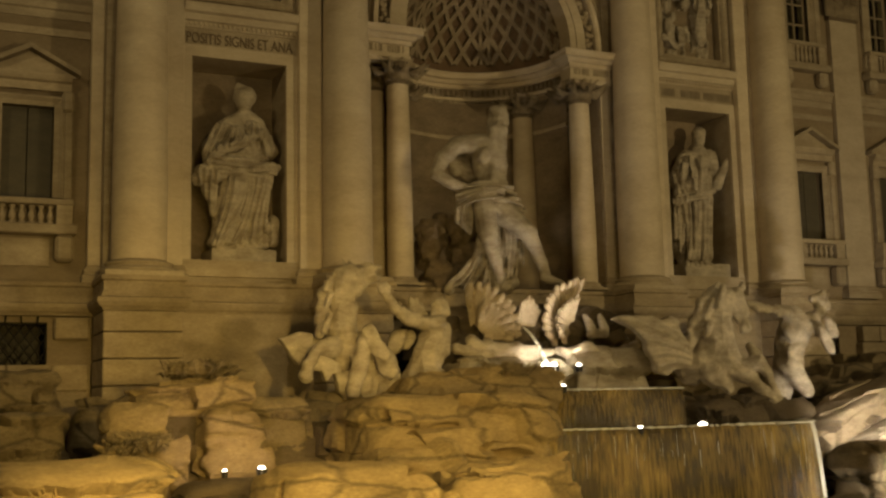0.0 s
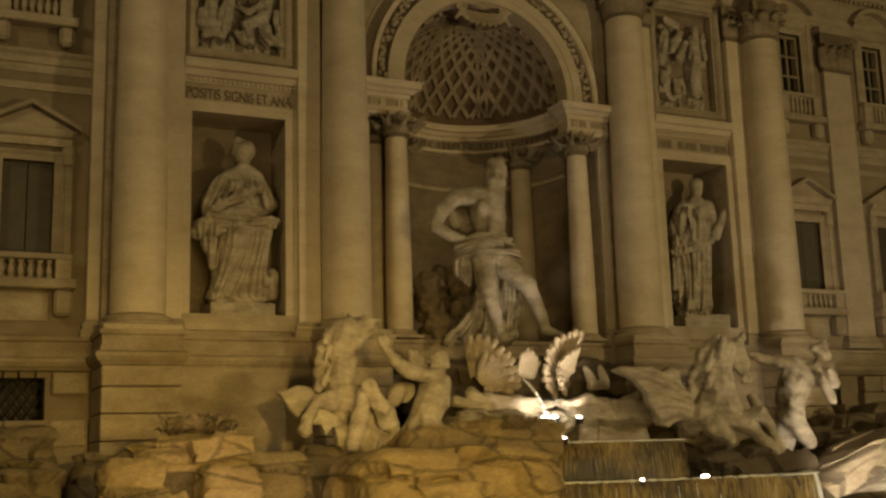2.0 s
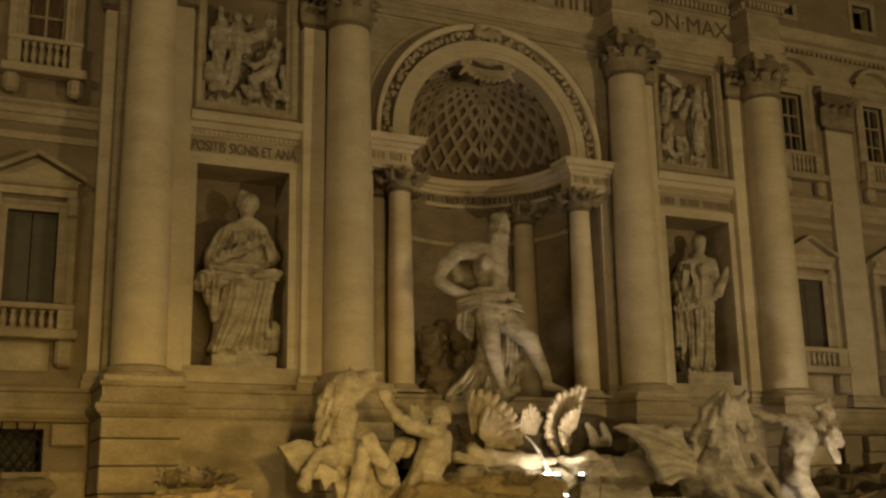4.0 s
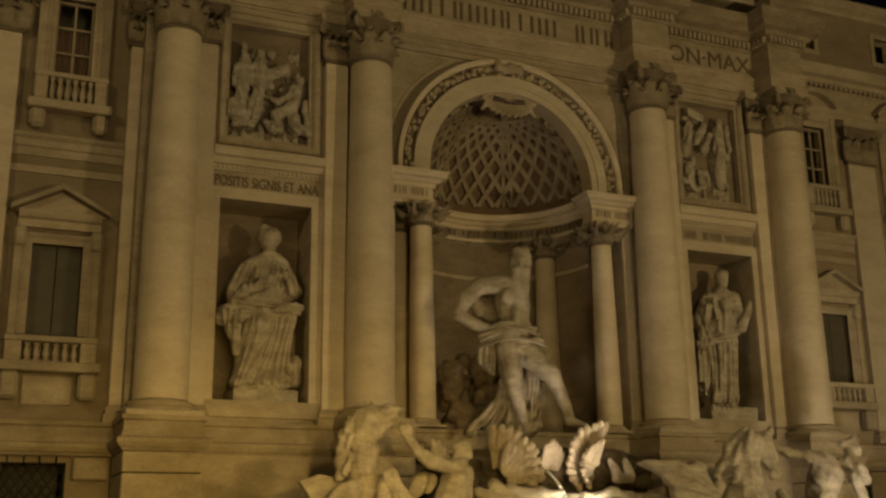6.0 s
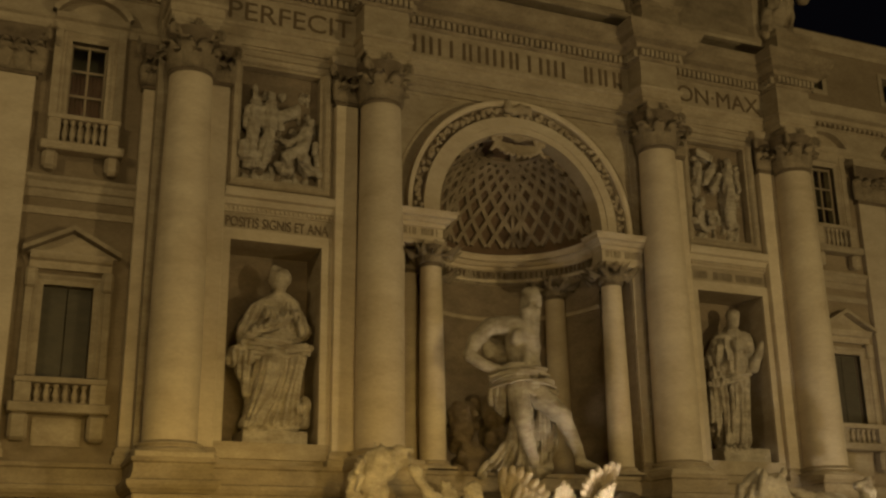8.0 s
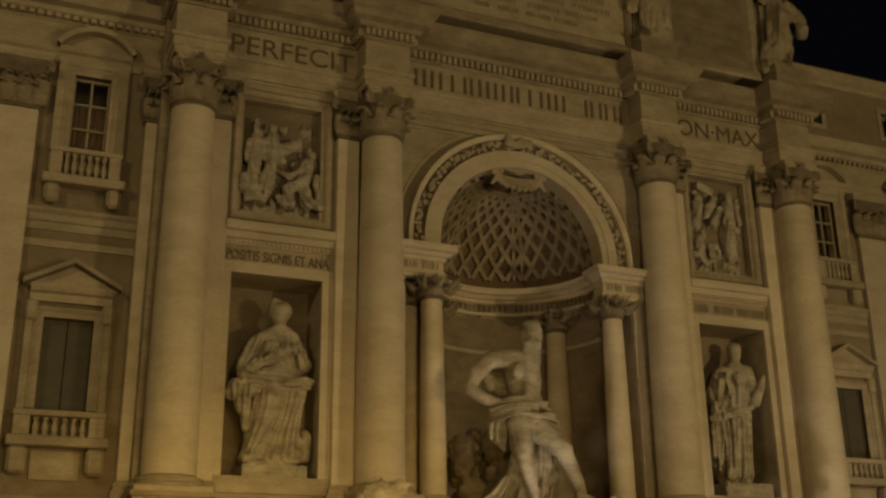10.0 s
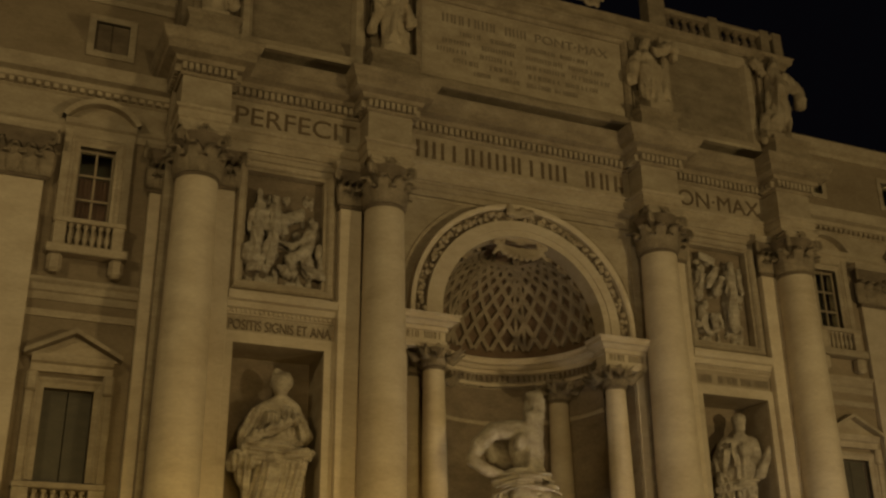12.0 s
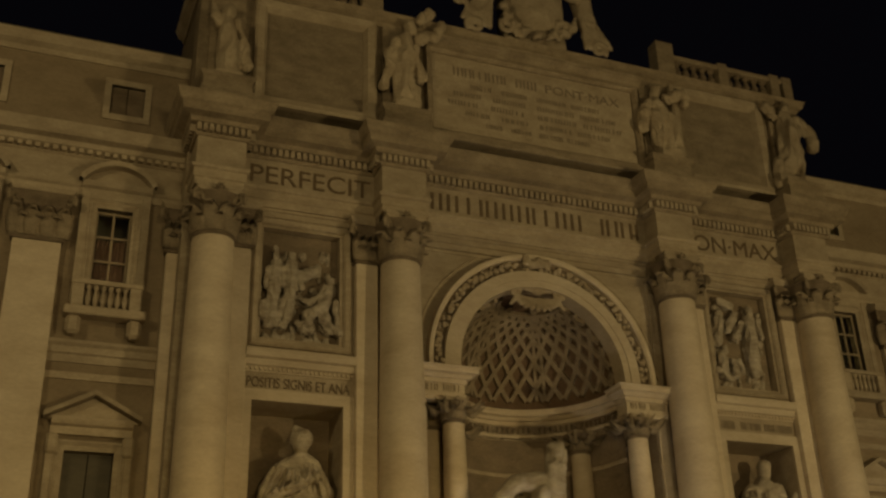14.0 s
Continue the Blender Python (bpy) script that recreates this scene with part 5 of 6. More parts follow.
SEA_GOD_CLOTH = [((-1.85, -1.95, 9.55), (-1.40, -2.30, 9.68), 0.13, 0.14),
    ((-1.40, -2.30, 9.68), (-0.59, -2.35, 9.72), 0.14, 0.15),
    ((-0.59, -2.35, 9.72), (-0.16, -2.15, 9.48), 0.15, 0.11),
    ((-1.81, -1.95, 9.39), (-1.30, -2.45, 9.46), 0.15, 0.14),
    ((-1.30, -2.45, 9.46), (-0.73, -2.40, 9.53), 0.13, 0.13),
    ((-1.70, -1.85, 9.22), (-1.36, -2.40, 9.30), 0.16, 0.13),
    ((-1.36, -2.40, 9.30), (-1.01, -2.50, 9.27), 0.13, 0.11),
    ((-0.98, -2.50, 9.14), (-0.26, -2.35, 9.25), 0.13, 0.13),
    ((-0.26, -2.35, 9.25), (0.10, -2.15, 9.06), 0.13, 0.11),
    ((-1.02, -2.50, 9.04), (-0.71, -2.50, 8.80), 0.10, 0.11),
    ((-0.71, -2.50, 8.80), (-0.16, -2.35, 8.65), 0.11, 0.13)]
SEA_GOD_CLOTH_B = [((-1.68, -1.80, 9.23), (-1.74, -1.75, 8.77), 0.19, 0.16),
    ((-1.74, -1.75, 8.77), (-1.47, -1.85, 8.41), 0.16, 0.08),
    ((-1.58, -1.90, 9.13), (-1.57, -1.90, 8.56), 0.16, 0.11),
    ((-1.18, -2.00, 9.13), (-1.18, -2.05, 8.42), 0.24, 0.18),
    ((-1.02, -1.80, 8.35), (-1.23, -1.75, 7.65), 0.15, 0.13),
    ((-1.23, -1.75, 7.65), (-1.79, -1.75, 7.02), 0.13, 0.14),
    ((-0.86, -1.70, 8.21), (-0.97, -1.65, 7.56), 0.13, 0.15),
    ((-0.97, -1.65, 7.56), (-1.59, -1.70, 6.84), 0.15, 0.14),
    ((-0.41, -1.80, 8.79), (-0.09, -1.75, 7.82), 0.20, 0.23),
    ((-0.76, -1.95, 8.59), (-0.52, -1.85, 7.63), 0.13, 0.13),
    ((-0.46, -2.15, 8.49), (-0.53, -2.05, 7.76), 0.10, 0.08)]
SEA_GOD_CLOTH_C = [((-0.53, -2.05, 7.76), (-0.18, -2.10, 8.10), 0.08, 0.08),
    ((-0.32, -2.15, 8.44), (-0.11, -2.05, 7.65), 0.10, 0.08),
    ((-0.11, -2.05, 7.65), (-0.48, -2.00, 7.02), 0.08, 0.08),
    ((0.07, -2.00, 8.29), (0.12, -1.95, 7.55), 0.10, 0.10),
    ((0.12, -1.95, 7.55), (-0.21, -1.90, 6.98), 0.10, 0.10),
    ((-0.32, -2.05, 8.02), (-0.29, -2.03, 7.51), 0.08, 0.08),
    ((-0.29, -2.03, 7.51), (-0.55, -2.00, 7.09), 0.08, 0.08),
    ((-0.23, -1.65, 7.66), (-0.45, -1.65, 6.92), 0.23, 0.28),
    ((-0.93, -1.55, 7.32), (-0.65, -1.55, 6.84), 0.23, 0.29),
    ((-1.62, -1.30, 10.58), (-1.27, -1.40, 10.19), 0.30, 0.30),
    ((-1.87, -1.45, 10.62), (-1.70, -1.45, 10.21), 0.16, 0.16)]
SEA_GOD_CLOTH_D = [((-1.15, -1.35, 10.94), (-1.11, -1.45, 10.16), 0.23, 0.23),
    ((-1.89, -1.65, 6.97), (-2.07, -1.65, 6.72), 0.14, 0.16),
    ((-0.07, -1.65, 7.01), (-0.45, -1.65, 6.80), 0.26, 0.29)]
# outline of the draped body: middle, height, half width, half depth
ABUNDANCE_BODY = [(-7.63, 11.56, 0.39, 0.26), (-7.71, 11.28, 0.59, 0.32), (-7.73, 10.99, 0.68, 0.38), (-7.71, 10.64, 0.77, 0.42), (-7.64, 10.30, 0.88, 0.46), (-7.62, 10.02, 0.86, 0.50), (-7.61, 9.64, 0.77, 0.50), (-7.64, 9.20, 0.74, 0.50), (-7.68, 8.70, 0.76, 0.50), (-7.69, 8.26, 0.80, 0.50), (-7.68, 7.95, 0.91, 0.50)]
ABUNDANCE = [((-7.53, 0.05, 11.78), (-8.02, 0.05, 11.39), 0.17, 0.24),
    ((-7.50, 0.05, 11.78), (-7.17, 0.05, 11.49), 0.17, 0.22),
    ((-7.50, -0.02, 12.27), (-7.58, -0.02, 12.05), 0.29, 0.24),
    ((-7.49, -0.05, 12.30), (-7.58, -0.05, 12.07), 0.26, 0.20),
    ((-7.61, 0.10, 12.45), (-7.68, 0.10, 12.25), 0.20, 0.19),
    ((-7.69, 0.08, 12.56), (-7.73, 0.08, 12.51), 0.12, 0.10),
    ((-7.56, 0.05, 11.92), (-7.51, 0.05, 11.64), 0.16, 0.20),
    ((-7.87, -0.25, 11.10), (-7.78, -0.25, 11.00), 0.20, 0.18),
    ((-7.42, -0.25, 11.20), (-7.39, -0.25, 11.08), 0.19, 0.17),
    ((-8.15, 0.00, 11.34), (-8.52, 0.00, 10.74), 0.22, 0.23),
    ((-8.56, -0.15, 10.70), (-8.58, -0.15, 10.31), 0.22, 0.18),
    ((-7.12, 0.00, 11.40), (-6.77, 0.00, 10.70), 0.19, 0.20),
    ((-7.18, -0.42, 11.12), (-7.71, -0.42, 10.88), 0.13, 0.15),
    ((-7.73, -0.48, 10.86), (-8.44, -0.48, 10.47), 0.15, 0.11)]
ABUNDANCE_B = [((-8.49, -0.45, 10.45), (-8.64, -0.45, 10.24), 0.11, 0.09),
    ((-8.52, -0.38, 10.24), (-7.75, -0.38, 10.23), 0.13, 0.15),
    ((-7.75, -0.38, 10.23), (-6.76, -0.38, 10.16), 0.15, 0.15),
    ((-8.89, -0.15, 9.78), (-8.41, -0.15, 10.09), 0.16, 0.22),
    ((-8.77, -0.20, 10.00), (-8.47, -0.20, 9.86), 0.20, 0.20),
    ((-8.55, -0.10, 9.59), (-8.37, -0.10, 8.88), 0.20, 0.13),
    ((-8.34, -0.35, 9.84), (-8.15, -0.35, 10.02), 0.15, 0.14),
    ((-7.80, -0.30, 9.82), (-7.96, -0.30, 9.04), 0.30, 0.27),
    ((-7.96, -0.30, 9.04), (-8.19, -0.30, 8.09), 0.26, 0.22),
    ((-7.06, -0.15, 9.90), (-7.32, -0.15, 8.31), 0.26, 0.28),
    ((-8.24, -0.42, 8.07), (-8.43, -0.42, 7.93), 0.17, 0.14)]
ABUNDANCE_C = [((-6.79, -0.05, 8.69), (-6.76, -0.05, 8.18), 0.20, 0.22),
    ((-6.86, -0.30, 8.56), (-6.94, -0.30, 8.45), 0.13, 0.12)]
HEALTH = [((8.35, 0.10, 12.52), (8.32, 0.10, 12.20), 0.25, 0.21),
    ((8.29, 0.10, 12.15), (8.24, 0.10, 11.87), 0.18, 0.19),
    ((8.21, 0.10, 11.77), (8.16, 0.10, 10.97), 0.39, 0.48),
    ((7.72, 0.10, 11.63), (8.76, 0.10, 11.75), 0.27, 0.25),
    ((7.70, 0.10, 11.59), (7.30, 0.10, 10.82), 0.27, 0.25),
    ((7.30, 0.10, 10.82), (7.26, -0.20, 10.18), 0.25, 0.21),
    ((8.81, 0.10, 11.71), (9.01, 0.10, 10.83), 0.23, 0.21),
    ((8.85, -0.10, 10.72), (9.20, -0.30, 11.56), 0.19, 0.12),
    ((8.12, 0.10, 10.97), (8.04, 0.10, 10.08), 0.50, 0.58),
    ((8.04, 0.10, 10.08), (7.98, 0.10, 8.91), 0.58, 0.52),
    ((7.98, 0.10, 8.91), (7.93, 0.10, 8.30), 0.52, 0.57)]
HEALTH_B = [((7.51, 0.10, 10.44), (7.30, 0.10, 8.50), 0.31, 0.28),
    ((7.24, 0.10, 8.60), (7.54, 0.10, 8.13), 0.23, 0.30),
    ((7.34, -0.40, 10.15), (7.33, -0.40, 8.12), 0.09, 0.11),
    ((7.63, -0.45, 10.15), (7.54, -0.45, 8.12), 0.08, 0.09),
    ((7.97, -0.40, 10.18), (7.86, -0.40, 8.14), 0.09, 0.11),
    ((8.34, -0.25, 10.09), (8.22, -0.30, 8.16), 0.10, 0.09),
    ((6.88, -0.30, 10.01), (7.61, -0.50, 10.14), 0.11, 0.11),
    ((7.61, -0.50, 10.14), (8.55, -0.30, 10.47), 0.11, 0.10),
    ((7.11, -0.20, 10.56), (6.92, -0.20, 8.83), 0.09, 0.11),
    ((7.27, -0.30, 10.35), (7.03, -0.30, 8.35), 0.08, 0.09),
    ((7.65, -0.30, 11.58), (7.72, -0.35, 10.91), 0.08, 0.08)]
HEALTH_C = [((8.15, -0.30, 11.62), (7.96, -0.35, 10.93), 0.08, 0.08),
    ((7.48, -0.20, 11.36), (7.20, -0.20, 10.56), 0.10, 0.09)]
SEA_HORSE_A = [((-5.91, -6.00, 6.73), (-6.20, -6.00, 6.66), 0.09, 0.17),
    ((-6.20, -6.00, 6.66), (-6.59, -6.00, 6.55), 0.17, 0.25),
    ((-5.94, -6.08, 6.50), (-6.19, -6.05, 6.37), 0.07, 0.10),
    ((-6.19, -6.05, 6.37), (-6.45, -6.00, 6.17), 0.10, 0.16),
    ((-6.72, -6.00, 6.48), (-6.74, -5.85, 5.87), 0.26, 0.31),
    ((-6.74, -5.85, 5.87), (-6.74, -5.90, 5.09), 0.31, 0.37),
    ((-6.69, -6.00, 6.71), (-6.79, -6.00, 6.90), 0.07, 0.03),
    ((-6.53, -5.85, 6.76), (-6.60, -5.85, 6.91), 0.07, 0.03),
    ((-6.40, -6.25, 6.65), (-6.46, -6.25, 6.62), 0.06, 0.06),
    ((-6.00, -6.12, 6.74), (-5.95, -6.12, 6.72), 0.05, 0.05),
    ((-6.88, -5.90, 6.57), (-7.08, -5.85, 6.37), 0.12, 0.12)]
SEA_HORSE_A_B = [((-7.13, -5.90, 6.27), (-7.24, -5.90, 6.09), 0.13, 0.12),
    ((-7.19, -5.90, 5.96), (-7.30, -5.90, 5.76), 0.13, 0.13),
    ((-7.21, -5.95, 5.65), (-7.33, -5.90, 5.50), 0.13, 0.12),
    ((-7.24, -5.95, 5.37), (-7.35, -5.95, 5.16), 0.13, 0.11),
    ((-7.14, -6.15, 6.09), (-7.25, -6.15, 5.79), 0.09, 0.08),
    ((-7.17, -6.15, 5.58), (-7.28, -6.15, 5.25), 0.08, 0.08),
    ((-7.09, -6.10, 6.42), (-7.25, -6.10, 6.20), 0.08, 0.06),
    ((-6.74, -5.90, 5.09), (-6.88, -5.90, 4.55), 0.37, 0.28),
    ((-7.12, -6.20, 4.88), (-7.59, -6.50, 4.81), 0.23, 0.15),
    ((-7.59, -6.50, 4.81), (-7.86, -6.70, 4.43), 0.15, 0.11),
    ((-7.86, -6.70, 4.43), (-7.91, -6.70, 4.21), 0.11, 0.15)]
SEA_HORSE_A_C = [((-6.47, -6.20, 4.71), (-6.38, -6.60, 5.14), 0.26, 0.16),
    ((-6.38, -6.60, 5.14), (-6.12, -6.70, 4.71), 0.19, 0.21),
    ((-6.12, -6.70, 4.71), (-5.86, -6.50, 4.36), 0.21, 0.24),
    ((-6.42, -6.50, 5.05), (-6.59, -6.50, 4.42), 0.17, 0.18),
    ((-6.59, -6.50, 4.42), (-6.76, -6.50, 3.86), 0.18, 0.15),
    ((-6.04, -5.90, 4.44), (-5.76, -5.90, 4.17), 0.42, 0.39),
    ((-6.21, -5.90, 4.05), (-6.08, -5.90, 3.82), 0.36, 0.31),
    ((-6.67, -5.90, 4.32), (-6.71, -6.00, 3.81), 0.15, 0.15)]
TRITON_A = [((-4.18, -5.60, 5.80), (-4.20, -5.60, 5.64), 0.18, 0.16),
    ((-4.07, -5.60, 5.94), (-4.02, -5.60, 5.75), 0.11, 0.11),
    ((-4.31, -5.60, 5.94), (-4.13, -5.60, 6.00), 0.10, 0.11),
    ((-4.42, -5.75, 5.74), (-4.41, -5.70, 5.63), 0.08, 0.07),
    ((-4.20, -5.60, 5.61), (-4.24, -5.60, 5.37), 0.14, 0.22),
    ((-4.31, -5.60, 5.26), (-4.47, -5.60, 4.76), 0.33, 0.42),
    ((-4.47, -5.60, 4.76), (-4.66, -5.60, 4.32), 0.42, 0.40),
    ((-4.14, -5.70, 5.33), (-4.19, -5.70, 4.82), 0.18, 0.19),
    ((-4.33, -5.80, 5.46), (-5.15, -6.00, 5.51), 0.19, 0.16),
    ((-5.15, -6.00, 5.51), (-5.55, -6.10, 5.80), 0.16, 0.12),
    ((-5.55, -6.10, 5.80), (-5.82, -6.10, 6.17), 0.12, 0.09)]
TRITON_A_B = [((-5.85, -6.10, 6.17), (-5.93, -6.10, 6.35), 0.08, 0.05),
    ((-5.81, -6.10, 6.22), (-5.79, -6.10, 6.38), 0.07, 0.05),
    ((-5.74, -6.10, 6.17), (-5.68, -6.10, 6.29), 0.07, 0.04),
    ((-4.72, -5.60, 4.30), (-4.93, -5.60, 3.96), 0.38, 0.35),
    ((-4.60, -5.80, 4.26), (-4.13, -5.90, 4.06), 0.32, 0.17),
    ((-5.01, -5.10, 5.13), (-5.17, -5.10, 4.93), 0.25, 0.22),
    ((-4.93, -5.10, 5.00), (-4.78, -5.10, 5.13), 0.16, 0.19)]
TRITON_A_SHELL = [((-4.86, -5.40, 6.06), (-4.80, -5.40, 5.76), 0.07, 0.12),
    ((-4.72, -5.40, 6.04), (-4.68, -5.40, 5.72), 0.07, 0.12),
    ((-4.57, -5.40, 5.96), (-4.58, -5.40, 5.68), 0.05, 0.11),
    ((-4.95, -5.40, 5.72), (-4.50, -5.40, 5.66), 0.14, 0.12)]
FIN_SHELL = [((1.16, -3.60, 5.86), (1.40, -3.60, 5.42), 0.08, 0.14),
    ((1.30, -3.60, 5.74), (1.47, -3.60, 5.39), 0.08, 0.13),
    ((1.65, -3.60, 5.88), (1.77, -3.60, 5.45), 0.08, 0.13),
    ((1.75, -3.60, 5.80), (1.85, -3.60, 5.49), 0.06, 0.10),
    ((1.32, -3.60, 5.36), (1.80, -3.60, 5.39), 0.13, 0.13)]
SEA_HORSE_B = [((4.44, -6.00, 6.26), (4.59, -6.10, 5.79), 0.25, 0.20),
    ((4.59, -6.10, 5.79), (4.68, -6.20, 5.40), 0.18, 0.12),
    ((4.52, -6.20, 5.34), (4.65, -6.20, 5.36), 0.11, 0.11),
    ((4.32, -6.02, 5.95), (4.49, -6.10, 5.61), 0.18, 0.12),
    ((4.65, -6.10, 6.49), (4.70, -6.10, 6.66), 0.09, 0.03),
    ((4.26, -6.00, 6.41), (4.20, -6.00, 6.54), 0.11, 0.05),
    ((4.45, -6.20, 6.09), (4.49, -6.22, 6.00), 0.06, 0.06),
    ((4.09, -6.00, 6.23), (3.85, -6.00, 5.65), 0.28, 0.33),
    ((3.85, -6.00, 5.65), (3.80, -6.00, 5.01), 0.33, 0.44),
    ((3.80, -6.00, 5.01), (3.93, -6.10, 4.40), 0.44, 0.44),
    ((3.70, -5.80, 4.68), (3.40, -5.30, 4.32), 0.52, 0.46)]
SEA_HORSE_B_B = [((3.83, -5.95, 6.44), (3.57, -5.90, 6.23), 0.12, 0.12),
    ((3.57, -5.90, 6.26), (3.32, -5.90, 6.02), 0.12, 0.11),
    ((3.36, -5.90, 6.03), (3.34, -5.80, 5.78), 0.11, 0.11),
    ((3.53, -5.90, 5.80), (3.25, -5.80, 5.57), 0.12, 0.12),
    ((3.25, -5.80, 5.57), (3.09, -5.80, 5.36), 0.12, 0.11),
    ((3.46, -5.85, 5.43), (3.14, -5.80, 5.15), 0.12, 0.12),
    ((3.14, -5.80, 5.15), (2.97, -5.80, 4.85), 0.12, 0.11),
    ((3.93, -6.00, 6.56), (3.73, -5.95, 6.38), 0.09, 0.09),
    ((3.62, -6.10, 6.09), (3.40, -6.05, 5.64), 0.09, 0.09),
    ((3.54, -6.15, 5.56), (3.32, -6.10, 5.19), 0.09, 0.09),
    ((3.84, -6.25, 6.46), (3.68, -6.30, 6.00), 0.09, 0.09)]
SEA_HORSE_B_C = [((3.93, -6.30, 4.28), (4.35, -6.60, 4.02), 0.28, 0.19),
    ((4.35, -6.60, 4.02), (4.77, -6.80, 3.54), 0.18, 0.12),
    ((4.73, -6.80, 3.54), (4.83, -6.85, 3.45), 0.12, 0.12),
    ((4.24, -6.30, 4.27), (4.53, -6.70, 4.46), 0.23, 0.18),
    ((4.53, -6.70, 4.46), (4.72, -6.80, 4.17), 0.18, 0.13),
    ((4.72, -6.80, 4.17), (4.94, -6.80, 3.68), 0.13, 0.10),
    ((4.90, -6.80, 3.68), (4.96, -6.85, 3.53), 0.12, 0.12),
    ((3.66, -6.00, 4.22), (3.94, -6.20, 3.77), 0.42, 0.15),
    ((4.98, -5.90, 4.89), (4.98, -6.10, 4.60), 0.12, 0.15)]
TRITON_B = [((8.01, -5.40, 6.21), (8.00, -5.40, 5.98), 0.21, 0.18),
    ((7.76, -5.40, 6.30), (8.16, -5.40, 6.41), 0.11, 0.13),
    ((8.23, -5.40, 6.31), (8.29, -5.40, 6.08), 0.12, 0.10),
    ((7.70, -5.60, 5.86), (7.68, -5.65, 5.72), 0.13, 0.10),
    ((7.84, -5.40, 5.84), (7.44, -5.40, 5.65), 0.16, 0.24),
    ((7.01, -5.40, 5.58), (6.78, -5.40, 4.91), 0.42, 0.42),
    ((6.78, -5.40, 4.91), (6.67, -5.40, 4.27), 0.42, 0.40),
    ((7.38, -5.50, 5.61), (7.03, -5.50, 5.06), 0.23, 0.26),
    ((6.99, -5.50, 5.86), (6.33, -5.60, 5.91), 0.21, 0.18),
    ((6.33, -5.60, 5.91), (5.68, -5.70, 5.96), 0.18, 0.13),
    ((5.68, -5.70, 5.96), (5.13, -5.80, 6.07), 0.13, 0.09)]
TRITON_B_B = [((7.54, -5.60, 5.63), (7.67, -5.90, 5.10), 0.19, 0.16),
    ((7.67, -5.90, 5.10), (7.75, -6.00, 4.80), 0.16, 0.13),
    ((7.73, -6.00, 4.80), (7.24, -6.20, 5.36), 0.13, 0.09),
    ((7.52, -6.20, 5.65), (7.93, -6.00, 5.26), 0.11, 0.16),
    ((6.57, -5.60, 4.27), (6.89, -5.90, 3.69), 0.35, 0.19),
    ((6.58, -5.30, 4.12), (6.49, -5.20, 3.52), 0.35, 0.30),
    ((6.38, -5.80, 5.36), (6.53, -5.80, 5.17), 0.14, 0.14),
    ((6.92, -5.75, 5.39), (6.99, -5.75, 5.23), 0.14, 0.13),
    ((6.49, -5.80, 4.81), (6.41, -5.80, 4.42), 0.13, 0.13)]
ATTIC_FIGURE_A = [((-10.64, -1.55, 25.38), (-10.64, -1.55, 25.16), 0.18, 0.16),
    ((-10.64, -1.55, 24.99), (-10.58, -1.55, 24.27), 0.14, 0.28),
    ((-10.58, -1.55, 24.27), (-10.53, -1.55, 23.65), 0.31, 0.33),
    ((-10.53, -1.55, 23.65), (-10.55, -1.55, 22.82), 0.33, 0.33),
    ((-10.87, -1.55, 24.84), (-11.12, -1.55, 25.43), 0.14, 0.11),
    ((-10.35, -1.55, 24.93), (-10.09, -1.55, 23.96), 0.14, 0.12),
    ((-10.22, -1.55, 24.15), (-9.99, -1.55, 23.36), 0.18, 0.14)]
ATTIC_FIGURE_B = [((-4.56, -1.55, 26.23), (-4.54, -1.55, 26.00), 0.19, 0.17),
    ((-4.71, -1.55, 25.73), (-4.82, -1.55, 24.97), 0.17, 0.32),
    ((-4.82, -1.55, 24.97), (-4.83, -1.55, 24.08), 0.34, 0.35),
    ((-4.83, -1.55, 24.08), (-4.83, -1.55, 23.04), 0.35, 0.33),
    ((-4.30, -1.55, 25.78), (-3.65, -1.55, 25.98), 0.15, 0.13),
    ((-3.65, -1.55, 25.98), (-3.43, -1.55, 26.58), 0.11, 0.10),
    ((-5.11, -1.55, 25.47), (-5.41, -1.55, 24.28), 0.17, 0.20),
    ((-5.41, -1.55, 24.28), (-5.52, -1.55, 23.71), 0.20, 0.16),
    ((-4.51, -1.55, 25.27), (-4.24, -1.55, 24.21), 0.19, 0.17),
    ((-4.29, -1.55, 26.48), (-3.87, -1.55, 26.94), 0.11, 0.15),
    ((-4.45, -1.55, 23.72), (-4.40, -1.55, 23.08), 0.17, 0.16)]
ATTIC_FIGURE_C = [((4.89, -1.55, 25.79), (4.86, -1.55, 25.54), 0.18, 0.18),
    ((4.82, -1.55, 25.29), (4.81, -1.55, 24.64), 0.18, 0.32),
    ((4.81, -1.55, 24.64), (4.90, -1.55, 23.71), 0.34, 0.36),
    ((4.90, -1.55, 23.71), (5.05, -1.55, 23.11), 0.36, 0.32),
    ((5.32, -1.55, 25.46), (6.04, -1.55, 25.79), 0.18, 0.15),
    ((6.04, -1.55, 25.79), (6.08, -1.55, 25.38), 0.12, 0.12),
    ((4.44, -1.55, 25.04), (4.15, -1.55, 24.03), 0.18, 0.18),
    ((5.33, -1.55, 24.62), (5.42, -1.55, 23.58), 0.18, 0.20)]
